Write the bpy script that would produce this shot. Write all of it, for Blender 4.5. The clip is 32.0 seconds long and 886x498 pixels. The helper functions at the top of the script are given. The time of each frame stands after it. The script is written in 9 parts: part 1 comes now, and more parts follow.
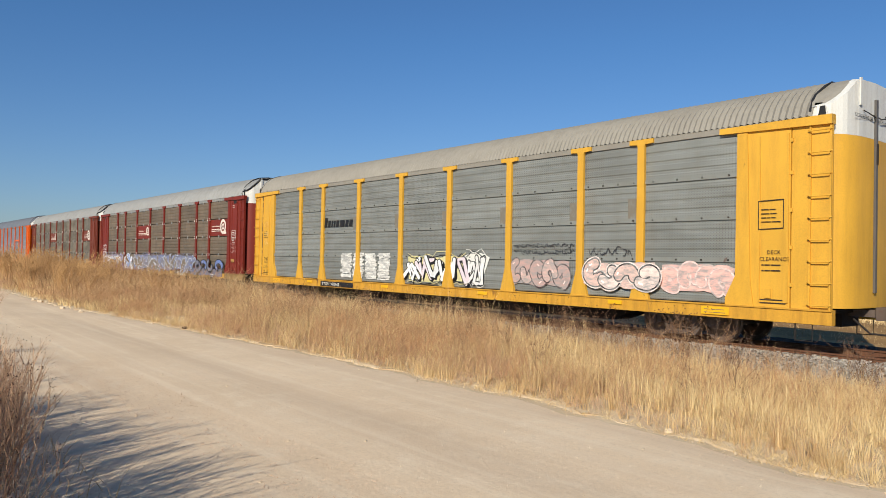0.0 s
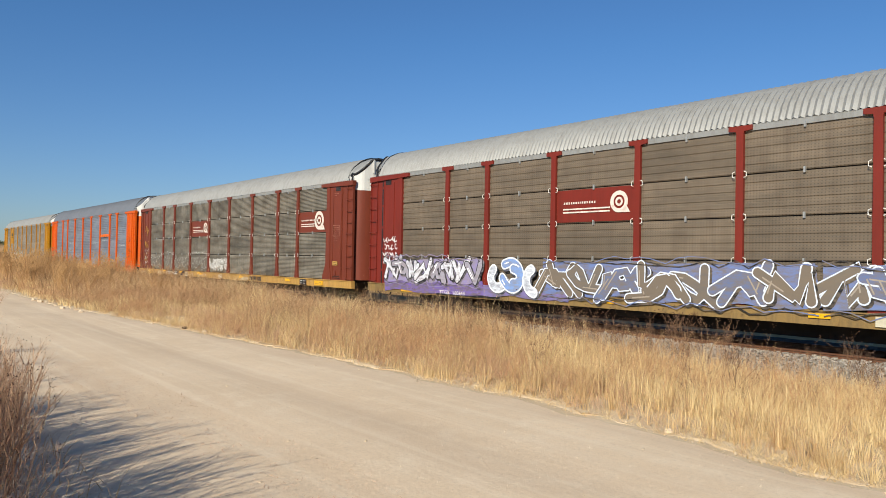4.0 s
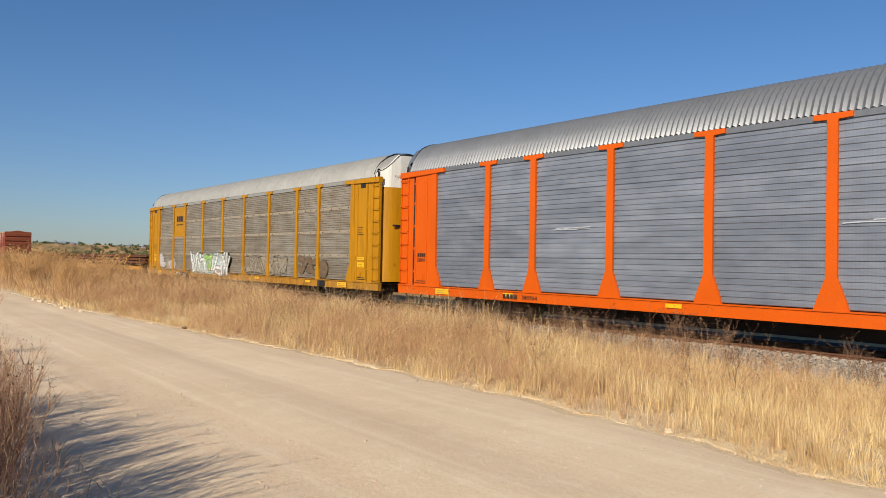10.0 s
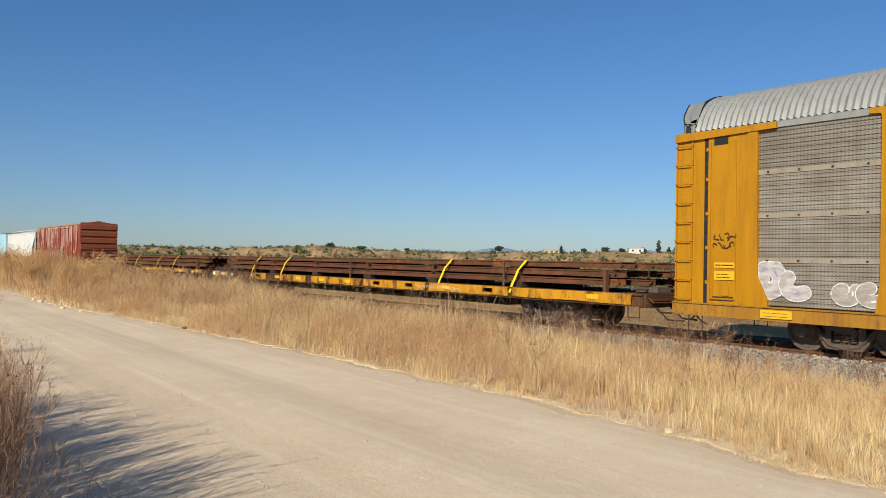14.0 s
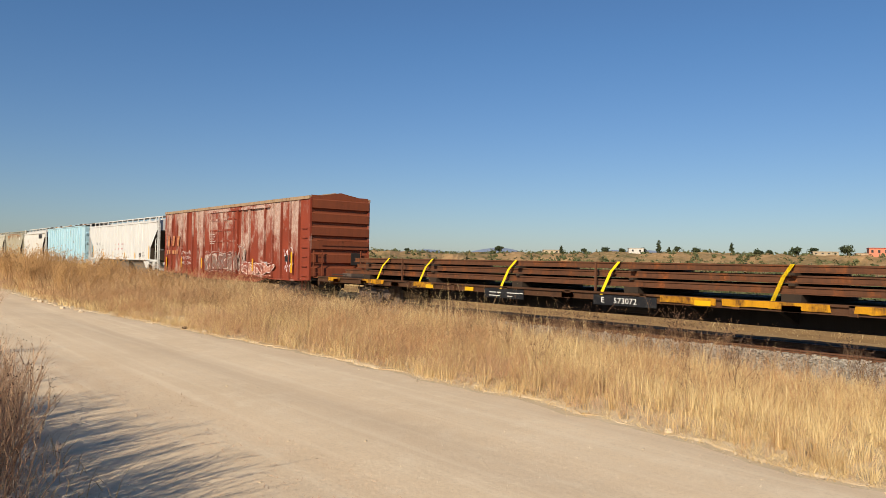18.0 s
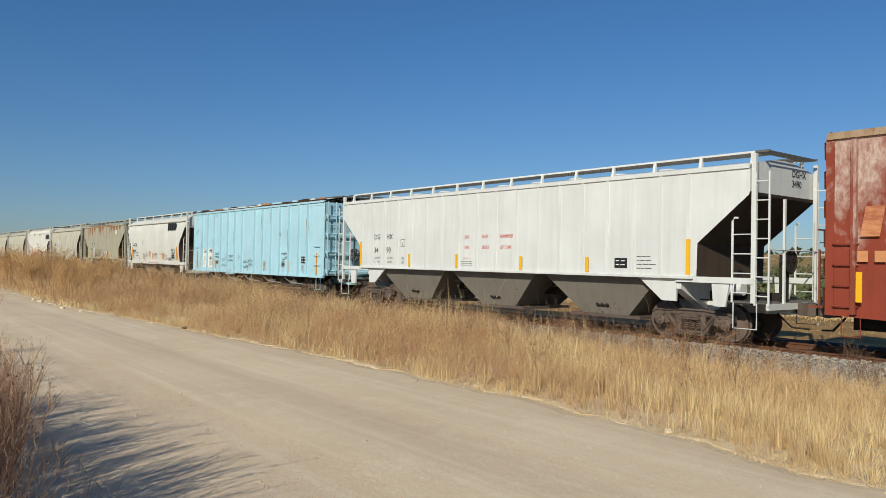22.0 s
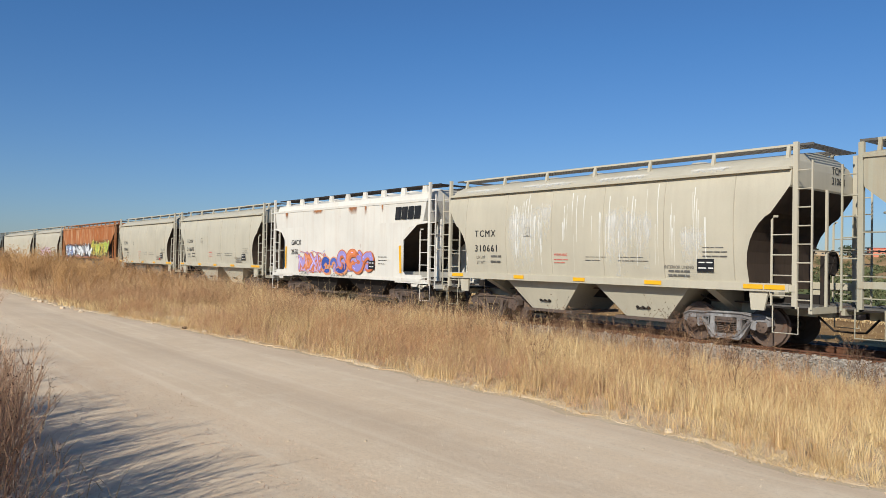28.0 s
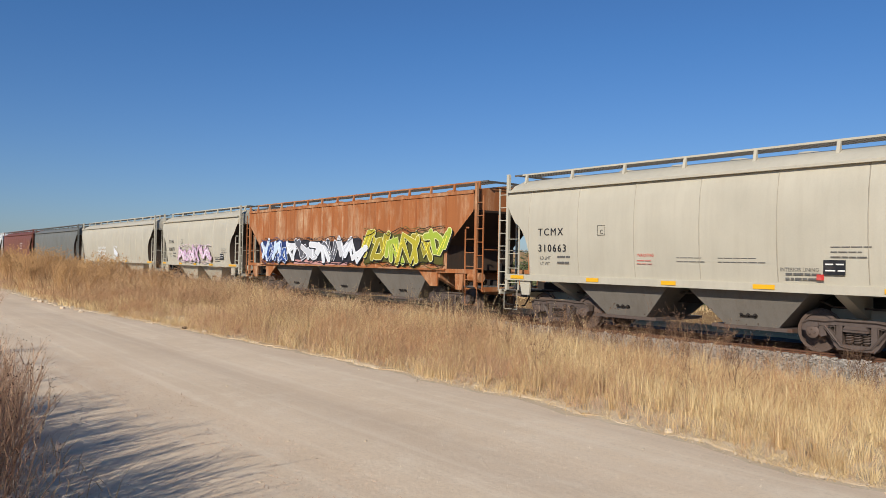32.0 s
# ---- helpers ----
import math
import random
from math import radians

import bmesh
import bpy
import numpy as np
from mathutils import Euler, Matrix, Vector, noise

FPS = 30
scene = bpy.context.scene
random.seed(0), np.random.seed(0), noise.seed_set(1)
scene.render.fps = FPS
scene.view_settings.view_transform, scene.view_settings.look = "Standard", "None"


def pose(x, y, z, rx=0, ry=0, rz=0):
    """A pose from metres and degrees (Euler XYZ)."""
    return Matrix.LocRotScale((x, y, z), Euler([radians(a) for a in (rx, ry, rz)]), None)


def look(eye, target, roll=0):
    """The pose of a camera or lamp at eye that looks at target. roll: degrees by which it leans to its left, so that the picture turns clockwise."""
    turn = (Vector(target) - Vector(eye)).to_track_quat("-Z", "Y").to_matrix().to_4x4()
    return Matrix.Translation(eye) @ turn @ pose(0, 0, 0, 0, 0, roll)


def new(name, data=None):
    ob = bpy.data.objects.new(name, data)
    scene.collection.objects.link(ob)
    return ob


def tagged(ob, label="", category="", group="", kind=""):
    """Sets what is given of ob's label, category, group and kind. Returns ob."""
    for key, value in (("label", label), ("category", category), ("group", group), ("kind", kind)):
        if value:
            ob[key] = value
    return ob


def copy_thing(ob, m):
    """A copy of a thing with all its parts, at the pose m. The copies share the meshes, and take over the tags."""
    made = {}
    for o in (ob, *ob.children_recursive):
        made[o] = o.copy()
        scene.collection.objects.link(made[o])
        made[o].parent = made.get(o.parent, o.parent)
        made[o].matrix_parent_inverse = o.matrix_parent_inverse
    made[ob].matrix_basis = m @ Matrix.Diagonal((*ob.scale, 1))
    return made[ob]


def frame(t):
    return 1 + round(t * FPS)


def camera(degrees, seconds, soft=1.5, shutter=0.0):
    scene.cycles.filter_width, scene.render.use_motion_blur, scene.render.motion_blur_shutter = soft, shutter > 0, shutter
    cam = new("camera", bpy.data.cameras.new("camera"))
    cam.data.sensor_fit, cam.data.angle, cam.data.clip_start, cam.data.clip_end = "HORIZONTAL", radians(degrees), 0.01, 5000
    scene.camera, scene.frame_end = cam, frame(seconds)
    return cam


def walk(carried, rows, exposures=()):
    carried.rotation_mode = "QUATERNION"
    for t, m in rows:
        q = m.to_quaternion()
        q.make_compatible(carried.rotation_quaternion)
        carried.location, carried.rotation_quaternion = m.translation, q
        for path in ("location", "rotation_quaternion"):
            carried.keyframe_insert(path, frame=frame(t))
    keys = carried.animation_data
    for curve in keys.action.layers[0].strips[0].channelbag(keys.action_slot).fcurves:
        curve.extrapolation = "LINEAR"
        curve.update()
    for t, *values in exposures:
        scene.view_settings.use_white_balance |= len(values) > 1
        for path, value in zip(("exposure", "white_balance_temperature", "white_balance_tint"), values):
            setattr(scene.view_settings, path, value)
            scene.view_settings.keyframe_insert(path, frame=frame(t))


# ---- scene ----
# The track runs along X, the train rolls towards +X; rail tops are z = 0.
cam = camera(61.4, 32.0, soft=0.65)
EYE = (0.0, 0.0, 1.80)
HEAD = (EYE[0] - 0.7831, EYE[1] + 0.6219, EYE[2] + 0.0167)
walk(cam, [(0, look(EYE, HEAD, 1.1)), (32, look(EYE, HEAD, 1.1))], exposures=[(0, 0.0, 6440, 10), (3, 0.05, 6440, 10), (6, 0.12, 6320, 6), (9, 0.12, 6560, 9), (10, 0.06, 6820, 12), (11, 0.03, 6860, 13), (12, 0.10, 6640, 11), (13, 0.06, 6400, 8), (17, 0.0, 7120, 12), (18, 0.0, 7180, 12), (20, -0.03, 6840, 11), (21, 0.02, 6500, 8), (22, -0.26, 6230, 5), (24, -0.33, 6480, 16), (25, -0.33, 6520, 17), (26, -0.28, 6450, 14), (27.5, -0.08, 6160, 9), (28, -0.11, 6120, 10), (29, -0.30, 6080, 11), (30, -0.28, 6080, 12), (31, -0.20, 6090, 13), (32, -0.17, 6100, 13)])

# ---- daylight ----
SUN_AZ, SUN_EL = 154.0, 30.0          # degrees: clockwise from +Y, above the horizon
world = bpy.data.worlds.new("sky")
scene.world = world
world.use_nodes = True
_n = world.node_tree.nodes
_sky = _n.new("ShaderNodeTexSky")
_sky.sky_type, _sky.sun_disc = "NISHITA", False
_sky.sun_elevation, _sky.sun_rotation = radians(SUN_EL), radians(SUN_AZ)
_sky.air_density, _sky.dust_density, _sky.ozone_density = 1.0, 0.3, 1.2
_n["Background"].inputs["Strength"].default_value = 0.068
_air = _n.new("ShaderNodeMix")
_air.data_type, _air.blend_type = "RGBA", "MULTIPLY"
_air.inputs[0].default_value = 1.0
# the low sky is paler: dry haze over the plain
_dir, _axes, _up, _haze = _n.new("ShaderNodeTexCoord"), _n.new("ShaderNodeSeparateXYZ"), _n.new("ShaderNodeMapRange"), _n.new("ShaderNodeMix")
_up.inputs[1].default_value, _up.inputs[2].default_value = 0.0, 0.28
_haze.data_type = "RGBA"
_haze.inputs[6].default_value, _haze.inputs[7].default_value = (0.69, 0.87, 1.24, 1.0), (0.56, 0.95, 1.40, 1.0)
world.node_tree.links.new(_dir.outputs["Generated"], _axes.inputs[0])
world.node_tree.links.new(_axes.outputs[2], _up.inputs[0])
world.node_tree.links.new(_up.outputs[0], _haze.inputs[0])
world.node_tree.links.new(_haze.outputs[2], _air.inputs[7])
world.node_tree.links.new(_sky.outputs[0], _air.inputs[6])
world.node_tree.links.new(_air.outputs[2], _n["Background"].inputs["Color"])
_lamp = bpy.data.lights.new("sun", "SUN")
_lamp.energy, _lamp.angle, _lamp.color = 4.9, radians(0.53), (1.0, 0.93, 0.79)
sun = new("sun", _lamp)
_toward = Vector((math.sin(radians(SUN_AZ)) * math.cos(radians(SUN_EL)), math.cos(radians(SUN_AZ)) * math.cos(radians(SUN_EL)), math.sin(radians(SUN_EL))))
sun.matrix_world = look(_toward * 60, (0, 0, 0))


# ---- materials ----
def rgb(r, g, b):
    return tuple((c / 255 / 12.92) if c <= 10 else ((c / 255 + 0.055) / 1.055) ** 2.4 for c in (r, g, b)) + (1.0,)


class Nodes:
    """A small wrapper round one material's node tree."""

    def __init__(self, name, rough=0.6, metal=0.0):
        self.m = bpy.data.materials.new(name)
        self.m.use_nodes = True
        self.t = self.m.node_tree
        self.b = self.t.nodes["Principled BSDF"]
        self.b.inputs["Roughness"].default_value, self.b.inputs["Metallic"].default_value = rough, metal
        self.co = self.t.nodes.new("ShaderNodeTexCoord")

    def put(self, socket, value):
        if hasattr(value, "is_output"):
            self.t.links.new(value, socket)
        else:
            socket.default_value = value

    def noise(self, scale, stretch=(1, 1, 1), detail=4, rough=0.55, distort=0.0, coord="Object"):
        mp = self.t.nodes.new("ShaderNodeMapping")
        mp.inputs["Scale"].default_value = stretch
        self.t.links.new(self.co.outputs[coord], mp.inputs["Vector"])
        info = self.t.nodes.new("ShaderNodeObjectInfo")
        shift = self.t.nodes.new("ShaderNodeVectorMath")
        shift.operation = "SCALE"
        shift.inputs[0].default_value = (37.0, 11.0, 23.0)
        self.t.links.new(info.outputs["Random"], shift.inputs["Scale"])
        self.t.links.new(shift.outputs[0], mp.inputs["Location"])
        n = self.t.nodes.new("ShaderNodeTexNoise")
        n.inputs["Scale"].default_value, n.inputs["Detail"].default_value = scale, detail
        n.inputs["Roughness"].default_value, n.inputs["Distortion"].default_value = rough, distort
        self.t.links.new(mp.outputs[0], n.inputs["Vector"])
        return n.outputs["Fac"]

    def ramp(self, fac, lo, hi):
        r = self.t.nodes.new("ShaderNodeMapRange")
        r.inputs["From Min"].default_value, r.inputs["From Max"].default_value = lo, hi
        r.clamp = True
        self.t.links.new(fac, r.inputs["Value"])
        return r.outputs[0]

    def mix(self, fac, a, b, mode="MIX"):
        n = self.t.nodes.new("ShaderNodeMix")
        n.data_type, n.blend_type = "RGBA", mode
        self.put(n.inputs[0], fac)
        self.put(n.inputs[6], a)
        self.put(n.inputs[7], b)
        return n.outputs[2]

    def math(self, op, a, b=0.0):
        n = self.t.nodes.new("ShaderNodeMath")
        n.operation = op
        self.put(n.inputs[0], a)
        self.put(n.inputs[1], b)
        return n.outputs[0]

    def axis(self, k, coord="Object"):
        sp = self.t.nodes.new("ShaderNodeSeparateXYZ")
        self.t.links.new(self.co.outputs[coord], sp.inputs[0])
        return sp.outputs[k]

    def island(self):
        return self.t.nodes.new("ShaderNodeNewGeometry").outputs["Random Per Island"]

    def single(self):
        return self.t.nodes.new("ShaderNodeObjectInfo").outputs["Random"]

    def bump(self, height, strength=0.3, distance=0.01):
        n = self.t.nodes.new("ShaderNodeBump")
        n.inputs["Strength"].default_value, n.inputs["Distance"].default_value = strength, distance
        self.t.links.new(height, n.inputs["Height"])
        self.t.links.new(n.outputs[0], self.b.inputs["Normal"])

    def done(self, color, rough=None):
        self.put(self.b.inputs["Base Color"], color)
        if rough is not None:
            self.put(self.b.inputs["Roughness"], rough)
        return self.m


def paint(name, col, dirt=(95, 82, 66), amount=0.35, rust=0.0, rustcol=(112, 62, 36), rough=0.5, metal=0.0, streak=0.22, fade=None, fade_amount=0.0, grain=0.16):
    """Weathered paint: large stains, rain streaks, rust spots and fine grain."""
    n = Nodes(name, rough, metal)
    n.b.inputs["Specular IOR Level"].default_value = 0.28
    c = rgb(*col)
    base = n.mix(n.ramp(n.noise(0.7), 0.3, 0.75), c, tuple(x * 0.86 for x in c[:3]) + (1,))
    if fade:
        base = n.mix(n.math("MULTIPLY", n.math("MULTIPLY", n.ramp(n.noise(0.95, (1.25, 1.25, 0.42), 9, 0.66, 0.3), 0.46, 0.66), n.ramp(n.noise(9.0, (1.0, 1.0, 0.35), 6, 0.7), 0.25, 0.6)), fade_amount), base, rgb(*fade))
    run = n.ramp(n.noise(2.6, (2.2, 2.2, streak), 6, 0.62), 0.45, 0.8)
    base = n.mix(n.math("MULTIPLY", run, amount), base, rgb(*dirt))
    if rust > 0:
        spots = n.ramp(n.noise(1.9, (1, 1, 0.45), 8, 0.68), 0.66 - 0.3 * rust, 0.78 - 0.22 * rust)
        base = n.mix(spots, base, rgb(*rustcol))
        base = n.mix(n.math("MULTIPLY", spots, n.ramp(n.noise(9.0), 0.45, 0.6)), base, rgb(*(x * 0.6 for x in rustcol)))
    base = n.mix(n.math("MULTIPLY", n.ramp(n.noise(38.0, (1, 1, 1), 3), 0.4, 0.75), grain), base, rgb(60, 52, 44))
    n.bump(n.noise(11.0, (1, 1, 1), 5), grain * 0.75, 0.01)
    return n.done(base, rough)


def stain_paint(name, col, deep, reach=0.62, fine=7.0, soft=False):
    """A thin stain that is dense along its upper edge and thins out into ragged runs."""
    n = Nodes(name, 0.85)
    tone = n.mix(n.ramp(n.noise(3.0, (1, 1, 0.4), 6, 0.65), 0.35, 0.7), rgb(*col), rgb(*deep))
    u, v = n.axis(0, "Generated"), n.axis(2, "Generated")
    side = n.ramp(n.math("MULTIPLY", u, n.math("SUBTRACT", 1.0, u)), 0.0, 0.2)
    if soft:
        side = n.math("MULTIPLY", side, n.ramp(n.math("SUBTRACT", 1.0, v), 0.0, 0.35))
    dense = n.math("MULTIPLY", side, n.math("MULTIPLY", v, reach))
    cloud = n.noise(fine, (1.0, 1.0, 0.16), 7, 0.7)
    cover = n.ramp(n.math("ADD", n.math("MULTIPLY", cloud, side), dense), 0.52, 1.02)
    n.put(n.b.inputs["Alpha"], n.math("MULTIPLY", cover, 0.85))
    return n.done(tone)


def flat_paint(name, col, rough=0.6, wear=0.25, under=(120, 110, 100)):
    n = Nodes(name, rough)
    w = n.math("MULTIPLY", n.ramp(n.noise(6.0, (1, 1, 1), 7, 0.7), 0.5, 0.72), wear)
    return n.done(n.mix(w, rgb(*col), rgb(*under)))


def panel_paint(name, col, dark, dots=0.35, streak=0.5, stain=(88, 78, 62), rough=0.55, metal=0.15):
    """Galvanised or painted steel sheet full of small punched holes."""
    n = Nodes(name, rough, metal)
    base = n.mix(n.ramp(n.noise(1.1, (0.7, 1, 2.2), 5), 0.3, 0.7), rgb(*col), rgb(*dark))
    sx = n.math("SINE", n.math("MULTIPLY", n.axis(0), 6.2832 / 0.075))
    sz = n.math("SINE", n.math("MULTIPLY", n.axis(2), 6.2832 / 0.062))
    hole = n.math("MULTIPLY", n.ramp(sx, 0.1, 0.6), n.ramp(sz, 0.1, 0.6))
    base = n.mix(n.math("MULTIPLY", hole, dots), base, rgb(34, 32, 30))
    run = n.ramp(n.noise(2.0, (2.4, 2.4, 0.3), 6, 0.62), 0.46, 0.78)
    base = n.mix(n.math("MULTIPLY", run, streak), base, rgb(*stain))
    tone = n.math("ADD", 0.86, n.math("MULTIPLY", n.single(), 0.22))
    v = n.t.nodes.new("ShaderNodeHueSaturation")
    n.put(v.inputs["Value"], tone)
    n.put(v.inputs["Color"], base)
    n.bump(n.noise(16.0), 0.15, 0.008)
    return n.done(v.outputs[0])


def earth(name, tones, rough=0.95, fine=26.0, bump=0.5, scale=0.5, tracks=None, beyond=None):
    """Loose mineral ground: three tones mixed at three sizes, with relief."""
    n = Nodes(name, rough)
    n.b.inputs["Specular IOR Level"].default_value = 0.12
    base = n.mix(n.ramp(n.noise(scale, (1, 1, 1), 6, 0.6), 0.32, 0.68), rgb(*tones[0]), rgb(*tones[1]))
    base = n.mix(n.math("MULTIPLY", n.ramp(n.noise(scale * 9, (1, 1, 1), 6, 0.65), 0.5, 0.72), 0.5), base, rgb(*tones[2]))
    base = n.mix(n.math("MULTIPLY", n.ramp(n.noise(fine, (1, 1, 1), 5, 0.7), 0.5, 0.75), 0.35), base, rgb(*(c * 0.72 for c in tones[0])))
    if tracks:
        # wheel-worn bands along the road
        worn = n.ramp(n.noise(1.0, (0.05, 1.5, 1), 5, 0.6), 0.42, 0.62)
        base = n.mix(n.math("MULTIPLY", worn, 0.42), base, rgb(*tracks))
        lane = n.ramp(n.noise(1.0, (0.12, 5.5, 1), 4, 0.6), 0.52, 0.68)
        base = n.mix(n.math("MULTIPLY", lane, 0.35), base, rgb(*tones[2]))
    if beyond:
        # tan earth under dead grass on the far side of the track
        tan = n.mix(n.ramp(n.noise(0.6, (1, 1, 1), 6, 0.65), 0.35, 0.65), rgb(*beyond[0]), rgb(*beyond[1]))
        base = n.mix(n.ramp(n.axis(1), 21.0, 22.5), base, tan)
    n.bump(n.noise(fine * 0.6, (1, 1, 1), 8, 0.7), bump, 0.02)
    return n.done(base)


def plant(name, a, b, c, rough=0.85, patch=0.25):
    """Dry stalks or leaves: every stalk has its own tone, and patches differ."""
    n = Nodes(name, rough)
    base = n.mix(n.island(), rgb(*a), rgb(*b))
    base = n.mix(n.math("MULTIPLY", n.ramp(n.noise(patch, (1, 1, 1), 3), 0.42, 0.62), 0.8), base, rgb(*c))
    return n.done(base)


M = {}
M["road"] = earth("road_dust", ((234, 209, 175), (221, 195, 161), (240, 221, 191)), fine=30, bump=0.35, scale=0.35, tracks=(211, 184, 152))
M["soil"] = earth("dry_soil", ((212, 190, 157), (194, 170, 137), (222, 204, 173)), fine=18, bump=0.7, beyond=((168, 132, 84), (140, 108, 68)))
M["ballast"] = earth("ballast_bed", ((172, 161, 146), (140, 131, 118), (190, 180, 164)), fine=12, bump=1.0, scale=3)
# ballast under the train: its shade is put into this near-black colour
M["shaded_bed"] = earth("shade_dark_ballast", ((27, 20, 14), (18, 13, 10), (38, 28, 20)), fine=12, bump=1.0, scale=3)
M["stone"] = earth("crushed_stone", ((184, 174, 160), (150, 141, 128), (200, 190, 176)), fine=20, bump=0.3, scale=6)
M["berm"] = earth("crumbly_pale_dust", ((228, 204, 168), (198, 170, 132), (236, 214, 180)), fine=14, bump=1.0, scale=3)
M["pebble"] = earth("pale_pebble", ((220, 198, 166), (204, 180, 148), (230, 212, 184)), fine=40, bump=0.2, scale=8)
M["railsteel"] = paint("rusty_rail_steel", (112, 74, 52), (70, 46, 34), 0.6, 0.25, (128, 76, 44), 0.7)
M["tie"] = paint("creosoted_timber", (62, 50, 40), (42, 35, 29), 0.6, 0, rough=0.9)
M["straw"] = plant("dry_grass", (242, 218, 164), (206, 174, 120), (188, 150, 104), patch=0.45)
M["brownweed"] = plant("brown_weed", (209, 170, 122), (155, 115, 82), (188, 143, 101), patch=0.4)
M["twig"] = plant("dry_twig", (206, 168, 132), (156, 118, 90), (214, 174, 138))
M["plume"] = plant("golden_brown_plume", (188, 148, 96), (146, 106, 68), (196, 154, 100))
M["weedstalk"] = plant("dark_weed_stalk", (134, 102, 74), (92, 68, 50), (148, 112, 82))
M["seed"] = plant("seed_head", (96, 66, 44), (64, 46, 34), (84, 58, 40))
M["scrub"] = plant("olive_scrub", (92, 98, 58), (64, 74, 44), (112, 108, 70), patch=0.05)
M["leaf"] = plant("dark_leaves", (62, 74, 44), (44, 56, 34), (74, 80, 50), patch=0.1)
M["bench"] = earth("bare_bench_earth", ((188, 150, 98), (158, 124, 80), (200, 164, 112)), fine=18, bump=0.7)
M["bark"] = earth("grey_bark", ((98, 82, 66), (76, 62, 50), (112, 96, 80)), fine=14, bump=0.8, scale=3)
M["hill"] = earth("dry_hillside", ((190, 150, 106), (108, 98, 64), (214, 180, 138)), fine=0.35, bump=0.8, scale=0.05)
# distance haze is put into the mountains' base colour
M["far"] = earth("haze_blue_mountain", ((142, 154, 172), (132, 146, 166), (146, 156, 172)), fine=0.05, bump=0.1, scale=0.004)
M["black"] = flat_paint("black_paint", (26, 26, 28), 0.6, 0.2)
M["white"] = flat_paint("white_lettering", (232, 228, 218), 0.6, 0.22)
M["oldwhite"] = flat_paint("faded_white_mark", (224, 212, 198), 0.7, 0.75, (168, 120, 104))
M["reflector"] = flat_paint("yellow_reflective_tape", (238, 178, 24), 0.4, 0.15)
M["redink"] = flat_paint("red_lettering", (198, 52, 40), 0.6, 0.2, (220, 216, 204))
M["steel"] = paint("grimy_cast_steel", (104, 90, 81), (66, 55, 47), 0.6, 0.12, (116, 78, 54), 0.6)
M["wheel"] = paint("wheel_steel", (112, 94, 82), (66, 54, 46), 0.55, 0.14, (122, 82, 58), 0.55)
M["grating"] = paint("grey_steel_grating", (104, 100, 94), (76, 70, 62), 0.4, 0.02, rough=0.6)
M["smalltext"] = flat_paint("faint_small_lettering", (92, 88, 82), 0.7, 0.5, (150, 146, 136))
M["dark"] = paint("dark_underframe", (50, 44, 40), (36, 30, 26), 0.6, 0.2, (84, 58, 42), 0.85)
M["galv"] = paint("galvanised_roof", (178, 178, 174), (128, 124, 116), 0.45, 0, rough=0.45, metal=0.35)
# hopper slope sheets: shade put into a grimy, rust-spotted colour
M["shade_grime"] = paint("shaded_grimy_slope_sheet", (78, 64, 52), (50, 42, 36), 0.6, 0.15, (96, 66, 46), 0.85)
M["splashed"] = paint("splashed_cast_steel", (112, 104, 100), (74, 66, 60), 0.4, 0.0, fade=(220, 220, 218), fade_amount=0.5)
M["strap"] = flat_paint("yellow_strap", (244, 206, 20), 0.6, 0.1)


